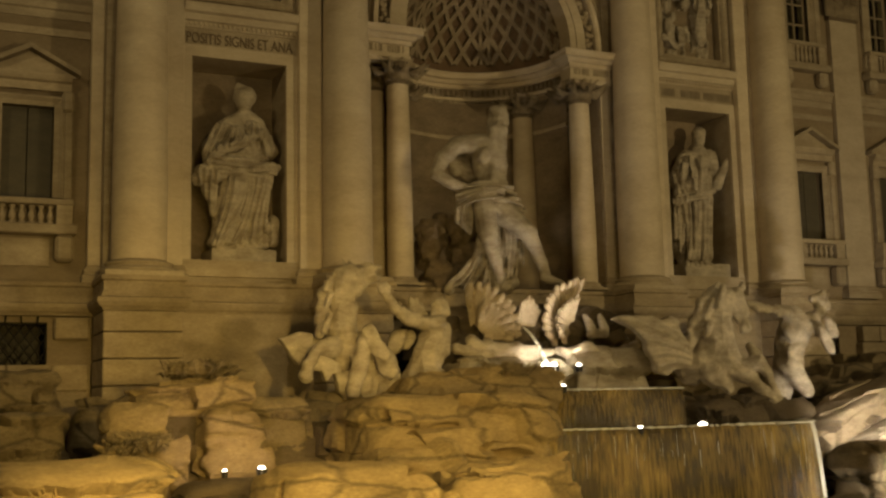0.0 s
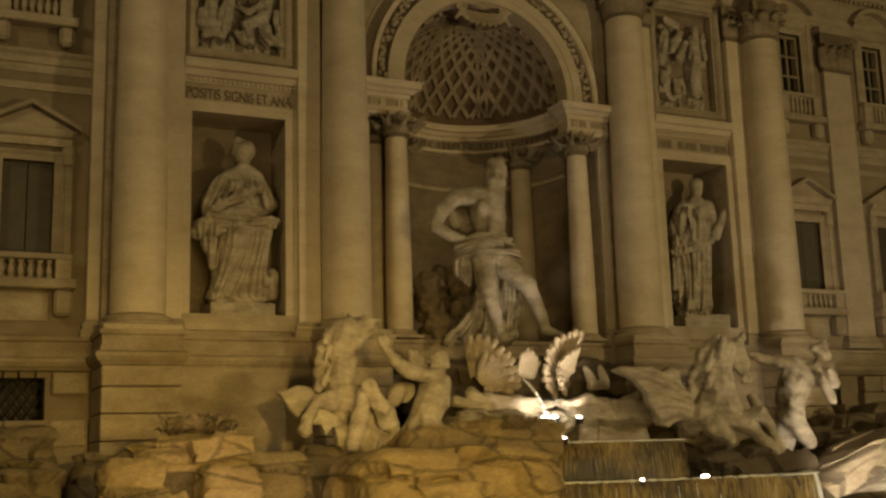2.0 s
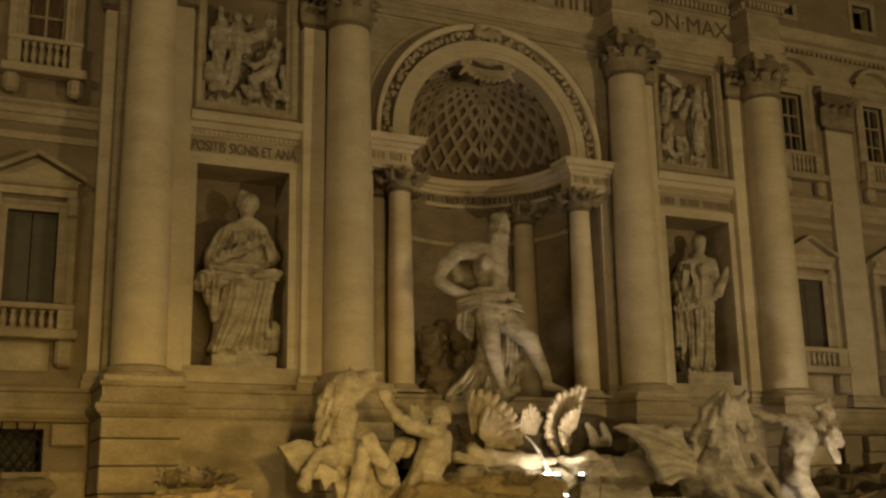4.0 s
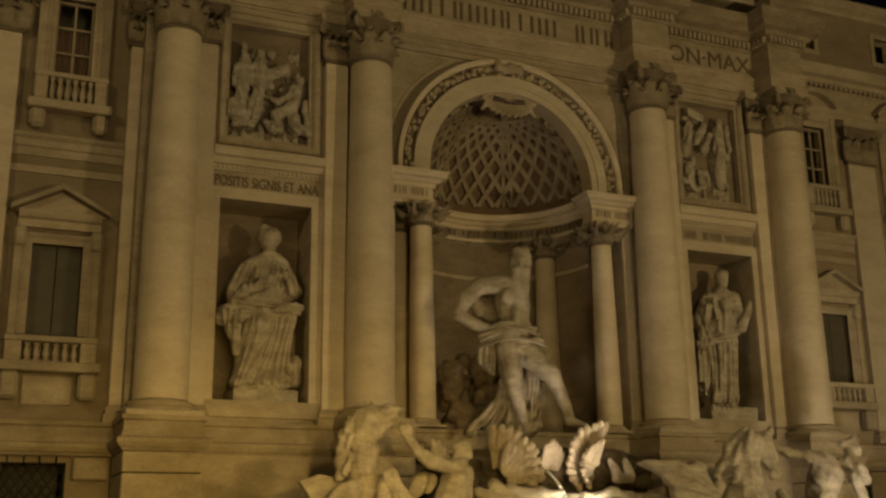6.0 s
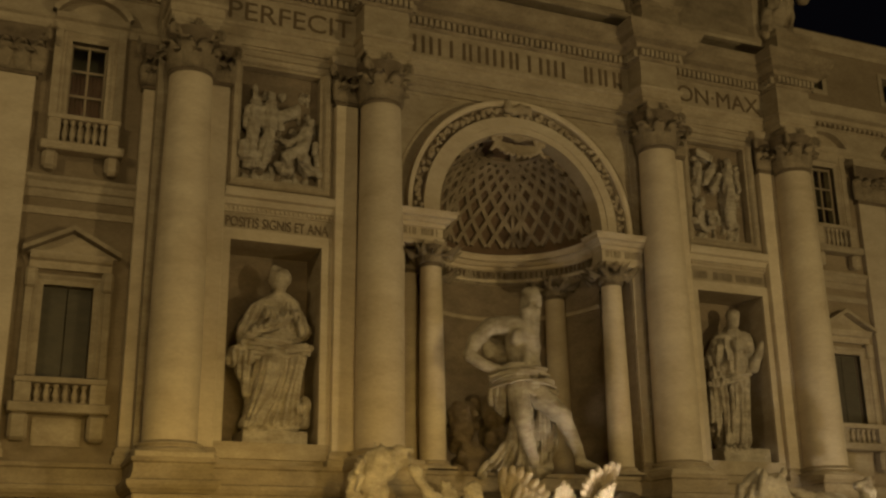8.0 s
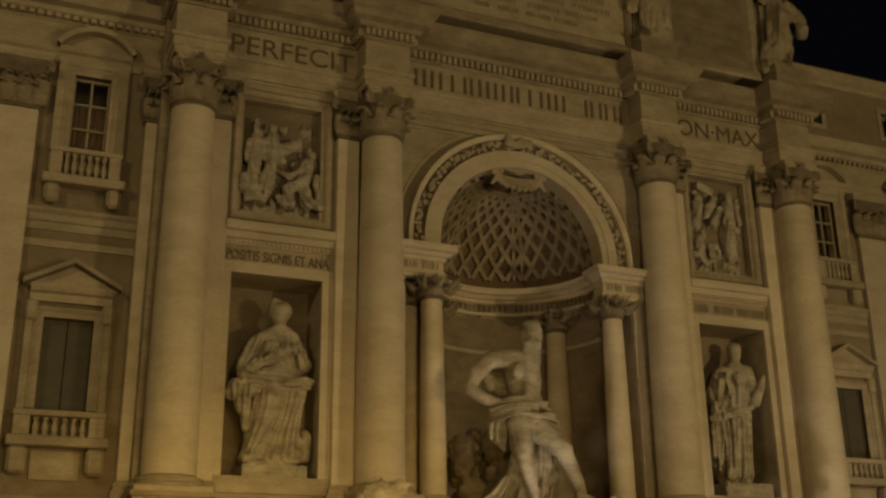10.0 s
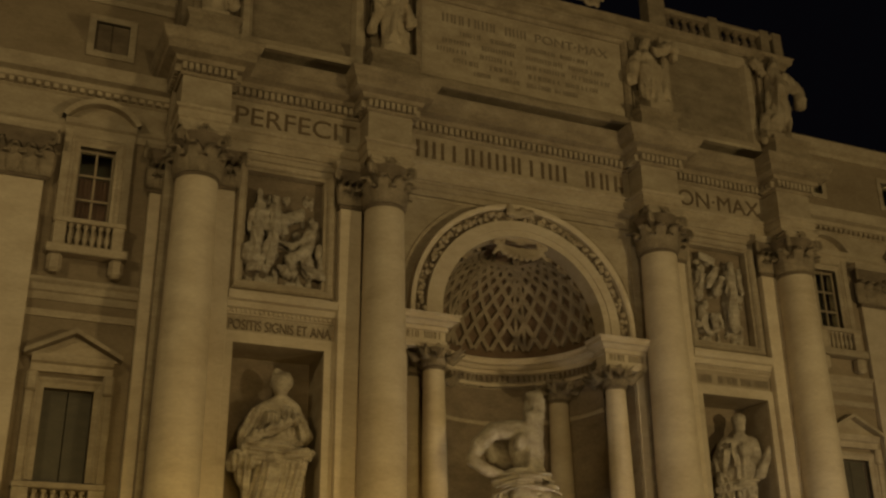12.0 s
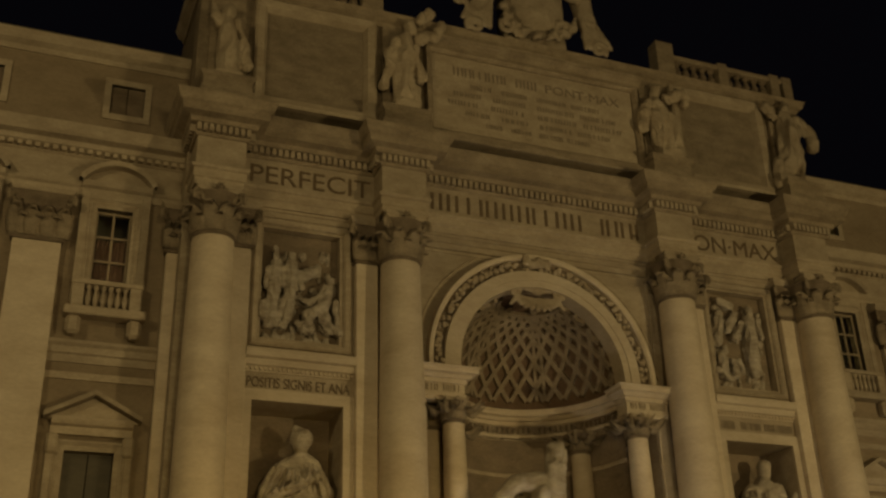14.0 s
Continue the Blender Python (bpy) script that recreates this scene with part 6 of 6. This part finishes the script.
ATTIC_FIGURE_D = [((10.60, -1.55, 26.20), (10.54, -1.55, 25.93), 0.19, 0.19),
    ((10.50, -1.55, 25.72), (10.61, -1.55, 25.06), 0.19, 0.38),
    ((10.61, -1.55, 25.06), (10.40, -1.55, 24.04), 0.41, 0.38),
    ((10.40, -1.55, 24.04), (10.00, -1.55, 22.93), 0.38, 0.33),
    ((10.98, -1.55, 25.64), (11.70, -1.55, 25.15), 0.22, 0.19),
    ((11.70, -1.55, 25.15), (11.63, -1.55, 24.59), 0.19, 0.17),
    ((10.75, -1.55, 24.47), (10.81, -1.55, 23.51), 0.26, 0.19),
    ((10.14, -1.55, 25.72), (9.68, -1.55, 26.01), 0.17, 0.17),
    ((9.93, -1.55, 23.59), (9.71, -1.55, 22.72), 0.21, 0.19)]
RELIEF_A = [((-8.60, -0.48, 17.85), (-8.58, -0.48, 17.67), 0.11, 0.09),
    ((-8.57, -0.48, 17.52), (-8.60, -0.48, 16.64), 0.12, 0.17),
    ((-8.60, -0.48, 16.64), (-8.68, -0.48, 15.65), 0.17, 0.14),
    ((-8.10, -0.48, 17.71), (-8.07, -0.48, 17.53), 0.11, 0.09),
    ((-8.10, -0.48, 17.41), (-8.12, -0.48, 16.62), 0.15, 0.19),
    ((-8.12, -0.48, 16.62), (-8.21, -0.48, 15.62), 0.17, 0.12),
    ((-8.22, -0.48, 16.52), (-8.48, -0.48, 15.62), 0.13, 0.09),
    ((-8.00, -0.48, 17.32), (-7.80, -0.48, 16.67), 0.09, 0.08),
    ((-8.87, -0.48, 16.06), (-8.88, -0.48, 15.71), 0.16, 0.17),
    ((-8.76, -0.48, 17.25), (-8.90, -0.48, 16.60), 0.08, 0.08),
    ((-8.34, -0.48, 17.32), (-8.39, -0.48, 16.67), 0.08, 0.07)]
RELIEF_A_B = [((-6.92, -0.48, 17.04), (-6.95, -0.48, 16.87), 0.11, 0.09),
    ((-7.02, -0.48, 16.73), (-7.14, -0.48, 16.16), 0.16, 0.20),
    ((-7.10, -0.48, 16.59), (-7.53, -0.48, 16.25), 0.09, 0.08),
    ((-7.53, -0.48, 16.25), (-7.87, -0.48, 16.35), 0.08, 0.07),
    ((-7.17, -0.48, 16.09), (-7.60, -0.48, 15.85), 0.20, 0.15),
    ((-7.60, -0.48, 15.85), (-7.46, -0.48, 15.37), 0.13, 0.09),
    ((-7.17, -0.48, 15.94), (-6.88, -0.48, 15.48), 0.19, 0.13),
    ((-6.75, -0.48, 16.36), (-6.65, -0.48, 15.74), 0.09, 0.11),
    ((-7.84, -0.48, 15.58), (-7.63, -0.48, 15.38), 0.11, 0.11),
    ((-7.35, -0.36, 17.34), (-7.78, -0.36, 17.09), 0.16, 0.19),
    ((-8.76, -0.48, 15.46), (-8.26, -0.48, 15.47), 0.12, 0.09)]
RELIEF_A_C = [((-6.81, -0.48, 15.54), (-6.60, -0.48, 15.39), 0.12, 0.11)]
RELIEF_B = [((8.29, -0.48, 17.94), (8.29, -0.48, 17.75), 0.13, 0.11),
    ((8.24, -0.48, 17.59), (8.20, -0.48, 16.68), 0.17, 0.20),
    ((8.20, -0.48, 16.68), (8.18, -0.48, 15.64), 0.20, 0.19),
    ((8.65, -0.48, 17.58), (8.67, -0.48, 16.95), 0.11, 0.10),
    ((7.91, -0.48, 17.42), (7.53, -0.48, 16.80), 0.09, 0.09),
    ((7.00, -0.48, 17.68), (6.97, -0.48, 17.51), 0.13, 0.11),
    ((6.91, -0.48, 17.35), (6.76, -0.48, 16.60), 0.19, 0.16),
    ((7.06, -0.48, 16.43), (7.04, -0.48, 16.27), 0.11, 0.11),
    ((6.90, -0.48, 16.11), (6.89, -0.48, 15.50), 0.17, 0.18),
    ((7.34, -0.48, 15.95), (7.39, -0.48, 15.45), 0.11, 0.11),
    ((7.13, -0.38, 18.16), (7.59, -0.38, 18.01), 0.16, 0.14)]
RELIEF_B_B = [((7.34, -0.38, 17.13), (7.75, -0.38, 17.82), 0.16, 0.13),
    ((6.62, -0.48, 15.57), (7.19, -0.48, 15.35), 0.14, 0.12)]


# ---- carved figures ----
def draped(me, amp, z0, z1, freq=2.6, fall=0.4):
    """Carves hanging folds into a skin between two heights."""
    me.calc_loop_triangles()
    nor = [v.normal.copy() for v in me.vertices]
    for v, n in zip(me.vertices, nor):
        p = v.co
        w = min(1, max(0, (p.z - z0) / 0.3)) * min(1, max(0, (z1 - p.z) / 0.4))
        if w > 0:
            sway = 0.5 * noise.noise(Vector((p.x * 0.6, p.y * 0.6, p.z * 0.8)))
            q = Vector((p.x * freq + sway * 2, p.y * freq, p.z * fall + sway))
            r = 1 - 3.2 * abs(noise.noise(q)) - 0.8 * abs(noise.noise(q * 2.3))
            v.co = p + n * (amp * w * max(-1.2, r))


def fan_lines(n, tops, mids, feet, seed=1):
    """Fold lines in the upright plane, spread evenly between a first and a last one."""
    rnd = random.Random(seed)
    out = []
    for k in range(n):
        t = (k + rnd.uniform(-0.18, 0.18)) / max(1, n - 1)
        out.append([tuple(p[0][i] + (p[1][i] - p[0][i]) * t for i in (0, 1)) for p in (tops, mids, feet)])
    return out


def carve_folds(me, lines, amp, width):
    """Raises a ridge along each line on the front of a skin and sinks the stone between."""
    n = len(me.vertices)
    co, no = np.empty(n * 3, np.float32), np.empty(n * 3, np.float32)
    me.vertices.foreach_get("co", co)
    me.vertices.foreach_get("normal", no)
    co, no = co.reshape(-1, 3), no.reshape(-1, 3)
    p = co[:, (0, 2)]
    near = np.full(n, 9.0)
    for a, b, c in lines:
        a, b, c = (np.array(q) for q in (a, b, c))
        m = 2 * b - (a + c) / 2
        pts = [(1 - t) ** 2 * a + 2 * t * (1 - t) * m + t * t * c for t in np.linspace(0, 1, 9)]
        for u, v in zip(pts, pts[1:]):
            e = v - u
            t = np.clip(((p - u) @ e) / (e @ e), 0, 1)
            near = np.minimum(near, np.hypot(*(p - u - t[:, None] * e).T))
    shape = 2 * np.exp(-(near / width) ** 2) - 1
    fade = np.clip(1 - (near - 2.2 * width) / (1.5 * width), 0, 1) * np.clip(0.35 - no[:, 1], 0, 1)
    co = co + no * (amp * shape * fade)[:, None]
    me.vertices.foreach_set("co", co.astype(np.float32).ravel())
    me.update()


def wing(outline, y, label, lines=(), lean=0.0):
    """A solid marble fin of the given outline, its middle swelling forward."""
    bm = bmesh.new()
    f = bm.faces.new([bm.verts.new((x, y, z)) for x, z in outline])
    ext = bmesh.ops.extrude_face_region(bm, geom=[f])
    bmesh.ops.translate(bm, verts=[v for v in ext["geom"] if isinstance(v, bmesh.types.BMVert)], vec=(0, 0.26, 0))
    me = baked(bm, "statue_wing", MARBLE, 0.028, 5, 0.05, 0.25)
    cx, cz = sum(p[0] for p in outline) / len(outline), sum(p[1] for p in outline) / len(outline)
    wide = max(abs(p[0] - cx) for p in outline)
    for v in me.vertices:
        u, w = (v.co.x - cx) / wide, (v.co.z - cz) / wide
        v.co.y += 0.28 * wide * (u * u + w * w) + lean * u
    if lines:
        carve_folds(me, lines, 0.075, 0.13)
    return tagged(part("statue_wing", me, None), label, "statue", "sea horse wings")


def figure(name, limbs, material, label, category, voxel=0.05, body=(), blocks=(), rough=0.05, scale=0.22, group="", drape=None, bare=(), lines=(), carve=(0.085, 0.06)):
    bm = bmesh.new()
    for a, b, ra, rb in limbs:
        capsule(bm, a, b, ra, rb)
    for (xa, za, wa, da), (xb, zb, wb, db) in zip(body, body[1:]):
        for k in range(4):
            t = k / 4
            ball(bm, (xa + (xb - xa) * t, 0.1, za + (zb - za) * t), (wa + (wb - wa) * t, da + (db - da) * t, 0.2), 20, 10)
    for bx in blocks:
        box(bm, *bx)
    me = baked(bm, name, material, voxel, 3 if voxel < 0.033 else 1, rough, scale)
    for d in drape or ():
        draped(me, *d)
    if lines:
        carve_folds(me, lines, *carve)
    if bare:
        b2 = bmesh.new()
        for a, b, ra, rb in bare:
            capsule(b2, a, b, ra, rb)
        skin = baked(b2, name, material, 0.032, 2, 0.03, 0.3)
        draped(skin, 0.018, 6.5, 12.6, 2.0, 2.2)
        both = bmesh.new()
        both.from_mesh(me)
        both.from_mesh(skin)
        both.to_mesh(me)
        both.free()
    return tagged(part(name, me, None), label, category, group)


# fold lines of the drapery: first and last line of each run
ABUNDANCE_FOLDS = (fan_lines(4, ((-8.54, 10.36), (-8.39, 9.95)), ((-7.6, 10.31), (-7.59, 9.92)), ((-6.92, 10.45), (-6.75, 9.97)), 1)
    + fan_lines(7, ((-7.7, 9.8), (-6.77, 9.92)), ((-7.75, 9.13), (-7.02, 9.11)), ((-8.38, 7.98), (-7.01, 8.12)), 2)
    + fan_lines(3, ((-8.17, 9.83), (-7.92, 9.79)), ((-8.35, 8.93), (-8.07, 8.89)), ((-8.62, 7.92), (-8.44, 7.9)), 3)
    + fan_lines(4, ((-8.88, 10.0), (-8.37, 9.98)), ((-8.79, 9.51), (-8.41, 9.43)), ((-8.65, 8.97), (-8.45, 8.66)), 4)
    + fan_lines(6, ((-8.34, 11.38), (-7.78, 11.32)), ((-8.55, 11.03), (-7.72, 10.93)), ((-8.78, 10.45), (-7.94, 10.74)), 5)
    + fan_lines(3, ((-7.47, 11.52), (-7.24, 11.48)), ((-7.44, 11.23), (-7.1, 11.15)), ((-7.55, 11.0), (-6.92, 10.59)), 6))
HEALTH_FOLDS = (fan_lines(6, ((7.27, 11.56), (8.52, 11.52)), ((7.3, 11.04), (8.47, 10.99)), ((7.25, 10.49), (8.43, 10.53)), 1)
    + fan_lines(5, ((6.73, 11.13), (7.34, 11.5)), ((6.63, 10.3), (7.25, 10.4)), ((6.58, 8.29), (7.14, 8.56)), 2)
    + fan_lines(2, ((6.64, 10.04), (6.78, 9.83)), ((7.51, 10.28), (7.64, 10.1)), ((8.53, 10.41), (8.52, 10.28)), 3)
    + fan_lines(6, ((7.37, 10.08), (8.44, 10.24)), ((7.36, 9.0), (8.33, 9.05)), ((7.18, 7.87), (8.19, 7.96)), 4))
SEA_GOD_FOLDS = (fan_lines(5, ((-2.03, 9.54), (-1.92, 8.97)), ((-1.24, 9.65), (-1.25, 9.27)), ((-0.24, 9.64), (0.01, 9.14)), 1)
    + fan_lines(4, ((-1.89, 9.04), (-1.4, 9.27)), ((-1.87, 8.7), (-1.45, 8.79)), ((-1.73, 8.3), (-1.47, 8.31)), 2)
    + fan_lines(6, ((-0.7, 8.75), (0.03, 8.72)), ((-0.62, 7.87), (0.03, 7.89)), ((-0.65, 7.03), (-0.12, 7.14)), 3)
    + fan_lines(7, ((-1.4, 8.25), (-0.87, 8.2)), ((-1.64, 7.5), (-0.79, 7.53)), ((-2.5, 6.82), (-0.74, 6.86)), 4))
figure("statue_central", SEA_GOD_CLOTH + SEA_GOD_CLOTH_B + SEA_GOD_CLOTH_C + SEA_GOD_CLOTH_D, MARBLE, "towering pale marble statue in the great niche", "statue", 0.032, rough=0.03,
       lines=SEA_GOD_FOLDS, carve=(0.075, 0.05), bare=SEA_GOD + SEA_GOD_B + SEA_GOD_C)
figure("statue_niche", ABUNDANCE + ABUNDANCE_B + ABUNDANCE_C, MARBLE, "draped pale marble statue in a square niche", "statue", 0.03,
       ABUNDANCE_BODY, [(-8.55, -6.75, -0.42, 0.9, 7.5, 7.86)], group="niche statues", drape=[(0.05, 7.95, 11.5, 2.8, 0.9)], lines=ABUNDANCE_FOLDS, carve=(0.065, 0.05))
figure("statue_niche", HEALTH + HEALTH_B + HEALTH_C, MARBLE, "slim draped marble statue in a square niche", "statue", 0.03,
       [], [(7.1, 8.95, -0.45, 0.9, 7.5, 7.95)], group="niche statues", drape=[(0.03, 8.02, 11.7, 2.8, 0.45), (0.02, 11.7, 13, 4, 3)], lines=HEALTH_FOLDS, carve=(0.055, 0.055))
figure("statue_sea_horse", SEA_HORSE_A + SEA_HORSE_A_B + SEA_HORSE_A_C, MARBLE, "rearing marble sea horse on shaded rocks", "statue", 0.03, rough=0.04, group="sea horses", drape=[(0.04, 3, 7.2, 2.6, 1.6)])
wing([(-8.15, 5.1), (-7.71, 5.25), (-7.3, 5.2), (-6.95, 4.9), (-7.3, 4.5), (-7.55, 4.7), (-7.72, 4.48), (-7.9, 4.68)], -5.7, "pale scalloped marble wing beside a sea horse")
wing([(-7.62, 4.78), (-7.0, 4.5), (-6.9, 4.2), (-7.18, 4.28), (-7.33, 4.08), (-7.44, 4.34), (-7.7, 4.31)], -6.42, "small pale marble fin with a ragged edge")
wing([(-7.12, 4.34), (-6.72, 4.32), (-6.84, 3.72), (-7.04, 3.86)], -6.42, "narrow pale marble fin beside a hoof")
figure("statue_triton", TRITON_A + TRITON_A_B, MARBLE, "crouching marble statue reaching out on the rocks", "statue", 0.032, group="marble attendants", drape=[(0.035, 3, 7, 2.8, 1.8)])
figure("statue_shell", TRITON_A_SHELL, MARBLE, "small bright marble shell carving", "statue", 0.03)
figure("statue_shell", FIN_SHELL, MARBLE, "two small pale fins on the rocks", "statue", 0.035)
figure("statue_sea_horse", SEA_HORSE_B + SEA_HORSE_B_B + SEA_HORSE_B_C, MARBLE, "galloping marble sea horse at the basin", "statue", 0.03, rough=0.04, group="sea horses", drape=[(0.04, 3, 7.2, 2.6, 1.6)])
wing([(1.02, 5.68), (1.5, 5.76), (1.98, 5.74), (2.25, 5.62), (2.5, 5.74), (2.75, 5.62), (2.8, 5.3), (3.3, 4.85), (3.25, 4.3), (2.7, 4.3), (2.4, 4.14), (2.1, 4.2), (1.95, 4.5), (1.75, 4.78), (1.7, 5.05), (1.48, 5.35)], -5.85,
     "broad pale marble wing of a sea horse", fan_lines(4, ((1.2, 5.66), (2.05, 4.3)), ((2.1, 5.3), (2.5, 4.5)), ((3.0, 4.9), (3.2, 4.4))), -0.15)
figure("statue_triton", TRITON_B + TRITON_B_B, MARBLE, "standing marble statue leaning from the rocks", "statue", 0.032, group="marble attendants", drape=[(0.035, 3, 7, 2.8, 1.8)])
for L, lb in ((ATTIC_FIGURE_A, "draped stone statue on an attic pedestal"), (ATTIC_FIGURE_B, "stone statue with raised arm on the attic"), (ATTIC_FIGURE_C, "draped stone statue beside the tablet"), (ATTIC_FIGURE_D, "stone statue with flying drapery at the corner")):
    low = min(min(a[2], b[2]) for a, b, ra, rb in L)
    x, y = L[3][1][0], L[3][1][1]
    figure("statue_attic", L, TRAV, lb, "statue", 0.04, (), [(x - 0.42, x + 0.42, y - 0.35, y + 0.4, 22.7, max(low, 22.9) + 0.06)], rough=0.07, group="attic statues", drape=[(0.11, 23.0, 27.5, 2.6, 0.6)])
bm = bmesh.new()
ball(bm, (0.3, -1.35, 28.7), (1.05, 0.42, 1.45), 24, 16)
for x, z, r, side in ((-0.95, 27.15, 0.36, 1), (1.35, 27.55, 0.36, -1), (-1.35, 28.6, 0.42, -1), (1.75, 29.2, 0.42, 1), (-0.45, 26.95, 0.24, -1), (0.95, 27.2, 0.24, 1), (-2.2, 26.9, 0.34, -1), (2.7, 27.0, 0.32, 1), (-2.75, 27.9, 0.3, 1), (2.4, 28.2, 0.3, -1)):
    volute(bm, Vector((x, -1.55, z)), Vector((side, 0, 0)), r)
for k in range(26):
    a = math.pi * (1.08 + 0.84 * k / 25)
    ball(bm, (0.3 + 1.5 * math.cos(a), -1.65, 28.3 + 1.35 * math.sin(a) + 0.12 * math.sin(k * 2.1)), 0.12 + 0.05 * math.sin(k * 1.7), 8, 6)
for side in (-1, 1):
    for k in range(7):
        capsule(bm, (0.3 + side * (1.75 + 0.06 * k), -1.45 + 0.03 * k, 29.3 - 0.1 * k), (0.3 + side * (1.9 + 0.17 * k), -1.5, 27.0 + 0.03 * k), 0.17, 0.1, 8)
    capsule(bm, (0.3 + side * 1.9, -1.3, 29.5), (0.3 + side * 2.1, -1.3, 28.2), 0.42, 0.34)
    ball(bm, (0.3 + side * 1.85, -1.35, 30.35), 0.26, 12, 8)
    capsule(bm, (0.3 + side * 1.8, -1.4, 29.7), (0.3 + side * 0.9, -1.6, 30.1), 0.17, 0.12)
box(bm, -2.7, 3.3, -1.2, -0.5, 26.2, 26.75)
box(bm, -0.9, 1.5, -1.3, -0.6, 26.2, 30.0)
ball(bm, (0.3, -1.3, 30.9), (0.85, 0.5, 0.75), 16, 12)
tagged(part("heraldic_carving", baked(bm, "heraldic_carving", TRAV, 0.045, 1, 0.07, 0.2), None), "large carved stone coat of arms with scrolls", "carving")
for L, x0, x1 in ((RELIEF_A + RELIEF_A_B + RELIEF_A_C, -8.99, -6.63), (RELIEF_B + RELIEF_B_B, 6.63, 8.99)):
    ob = thing("relief_panel", "deeply carved marble relief in a moulded frame", "relief", "relief panels")
    bm = cube(x0, x1, -0.2, -0.101, 15.03, 18.52)
    # slab takes the recess tone as shade between the figures
    part("ground_slab", bm, SHADE, ob, "ground slab toned dark for the shade behind the figures")
    bm = bmesh.new()
    for a, b, ra, rb in L:
        capsule(bm, a, b, ra, rb)
        capsule(bm, (a[0], -0.2, a[2]), (b[0], -0.2, b[2]), ra * 0.8, rb * 0.8)
    rnd = random.Random(round(x1 * 10))
    for k in range(60):
        x, z = rnd.uniform(x0 + 0.15, x1 - 0.15), 15.1 + 2.9 * rnd.random() ** 1.6
        ball(bm, (x, -0.2, z), (rnd.uniform(0.05, 0.12), 0.12, rnd.uniform(0.07, 0.22)))
    me = baked(bm, "carving", MARBLE, 0.032, 1, 0.07, 0.12)
    draped(me, 0.05, 15.0, 18.6, 4.5, 1.6)
    part("carving", me, None, ob)


# ---- lettering ----
def words(text, x0, x1, y, z, h, parent, material=BRONZE):
    cu = bpy.data.curves.new("lettering", "FONT")
    cu.body, cu.size, cu.extrude = text, 1.0, 0.02
    tmp = new("lettering_core", cu)
    me = bpy.data.meshes.new_from_object(tmp.evaluated_get(bpy.context.evaluated_depsgraph_get()))
    bpy.data.objects.remove(tmp)
    xs, ys = [v.co.x for v in me.vertices], [v.co.y for v in me.vertices]
    fx, fz = (x1 - x0) / (max(xs) - min(xs)), h / (max(ys) - min(ys))
    mx, my = min(xs), min(ys)
    for v in me.vertices:
        v.co = ((v.co.x - mx) * fx + x0, y - v.co.z, (v.co.y - my) * fz + z)
    me.materials.append(material)
    return part("lettering", me, None, parent, "dark bronze letters")


def bars(x0, x1, y, z, h, n, parent, seed, gaps=(), material=BRONZE):
    """Upright bars in the place of letters."""
    rnd = random.Random(seed)
    bm = bmesh.new()
    step = (x1 - x0) / n
    for k in range(n):
        if k in gaps:
            continue
        x = x0 + step * k
        w = min(0.055, step * 0.09)
        marks = rnd.choice(((0.2, 0.7), (0.2, 0.72), (0.45,), (0.25, 0.65)))
        for m in marks:
            box(bm, x + step * m - w, x + step * m + w, y - 0.02, y + 0.01, z, z + h)
    ob = part("lettering", bm, material, parent, "dark lettering bars")
    ob["kind"] = "stuff"
    return ob


FADED = plain("faded_letter", (0.25, 0.2, 0.14), 0.8)
YF = -0.8
words("PERFECIT", -9.55, -5.75, YF - 0.003, 19.86, 0.6, frieze)
words("PON·MAX", 5.75, 9.65, YF - 0.003, 19.86, 0.6, frieze)
bars(-3.78, 4.05, YF - 0.003, 19.86, 0.6, 14, frieze, 3, (10,))
niche_text = thing("inscription", "small dark capitals carved above a niche", "inscription", "niche inscriptions")
words("POSITIS SIGNIS ET ANA", -9.3, -6.3, YW - 0.012, 13.52, 0.3, niche_text)
niche_text = thing("inscription", "small dark unreadable lettering above a niche", "inscription", "niche inscriptions")
bars(6.3, 9.3, YW - 0.004, 13.55, 0.26, 26, niche_text, 5, (6, 7, 15), FADED)
niche_text = thing("inscription", "small dark lettering along the curved band", "inscription", "niche inscriptions")
for s in (-1, 1):
    bars(min(s * 4.2, s * 2.9), max(s * 4.2, s * 2.9), -0.754, 13.83, 0.22, 9, niche_text, 7 + s, (4,), FADED)
rnd = random.Random(2)
bm = bmesh.new()
for k in range(44):
    if k % 8 == 7:
        continue
    a = math.pi * (0.08 + 0.84 * k / 43)
    m = Matrix.Translation((2.985 * math.cos(a), -0.1 + 2.985 * math.sin(a), 13.92)) @ Matrix.Rotation(a, 4, "Z")
    bmesh.ops.create_cube(bm, size=1, matrix=m @ Matrix.Diagonal((0.04, rnd.uniform(0.04, 0.09), 0.2, 1)))
part("lettering", bm, BRONZE, niche_text)["kind"] = "stuff"
TY = YA - 0.203
bars(-3.0, 0.2, TY, 24.82, 0.34, 11, tab, 21, (7,), FADED)
words("PONT·MAX", 0.5, 3.4, TY - 0.003, 24.82, 0.34, tab, FADED)
for k, (a, b) in enumerate(((-2.4, 2.6), (-3.0, 3.2), (-3.2, 3.4), (-2.6, 2.9), (-1.9, 2.1))):
    bars(a, b, TY, 24.37 - k * 0.36, 0.18, 30, tab, 30 + k, (5, 6, 13, 14, 22), FADED)
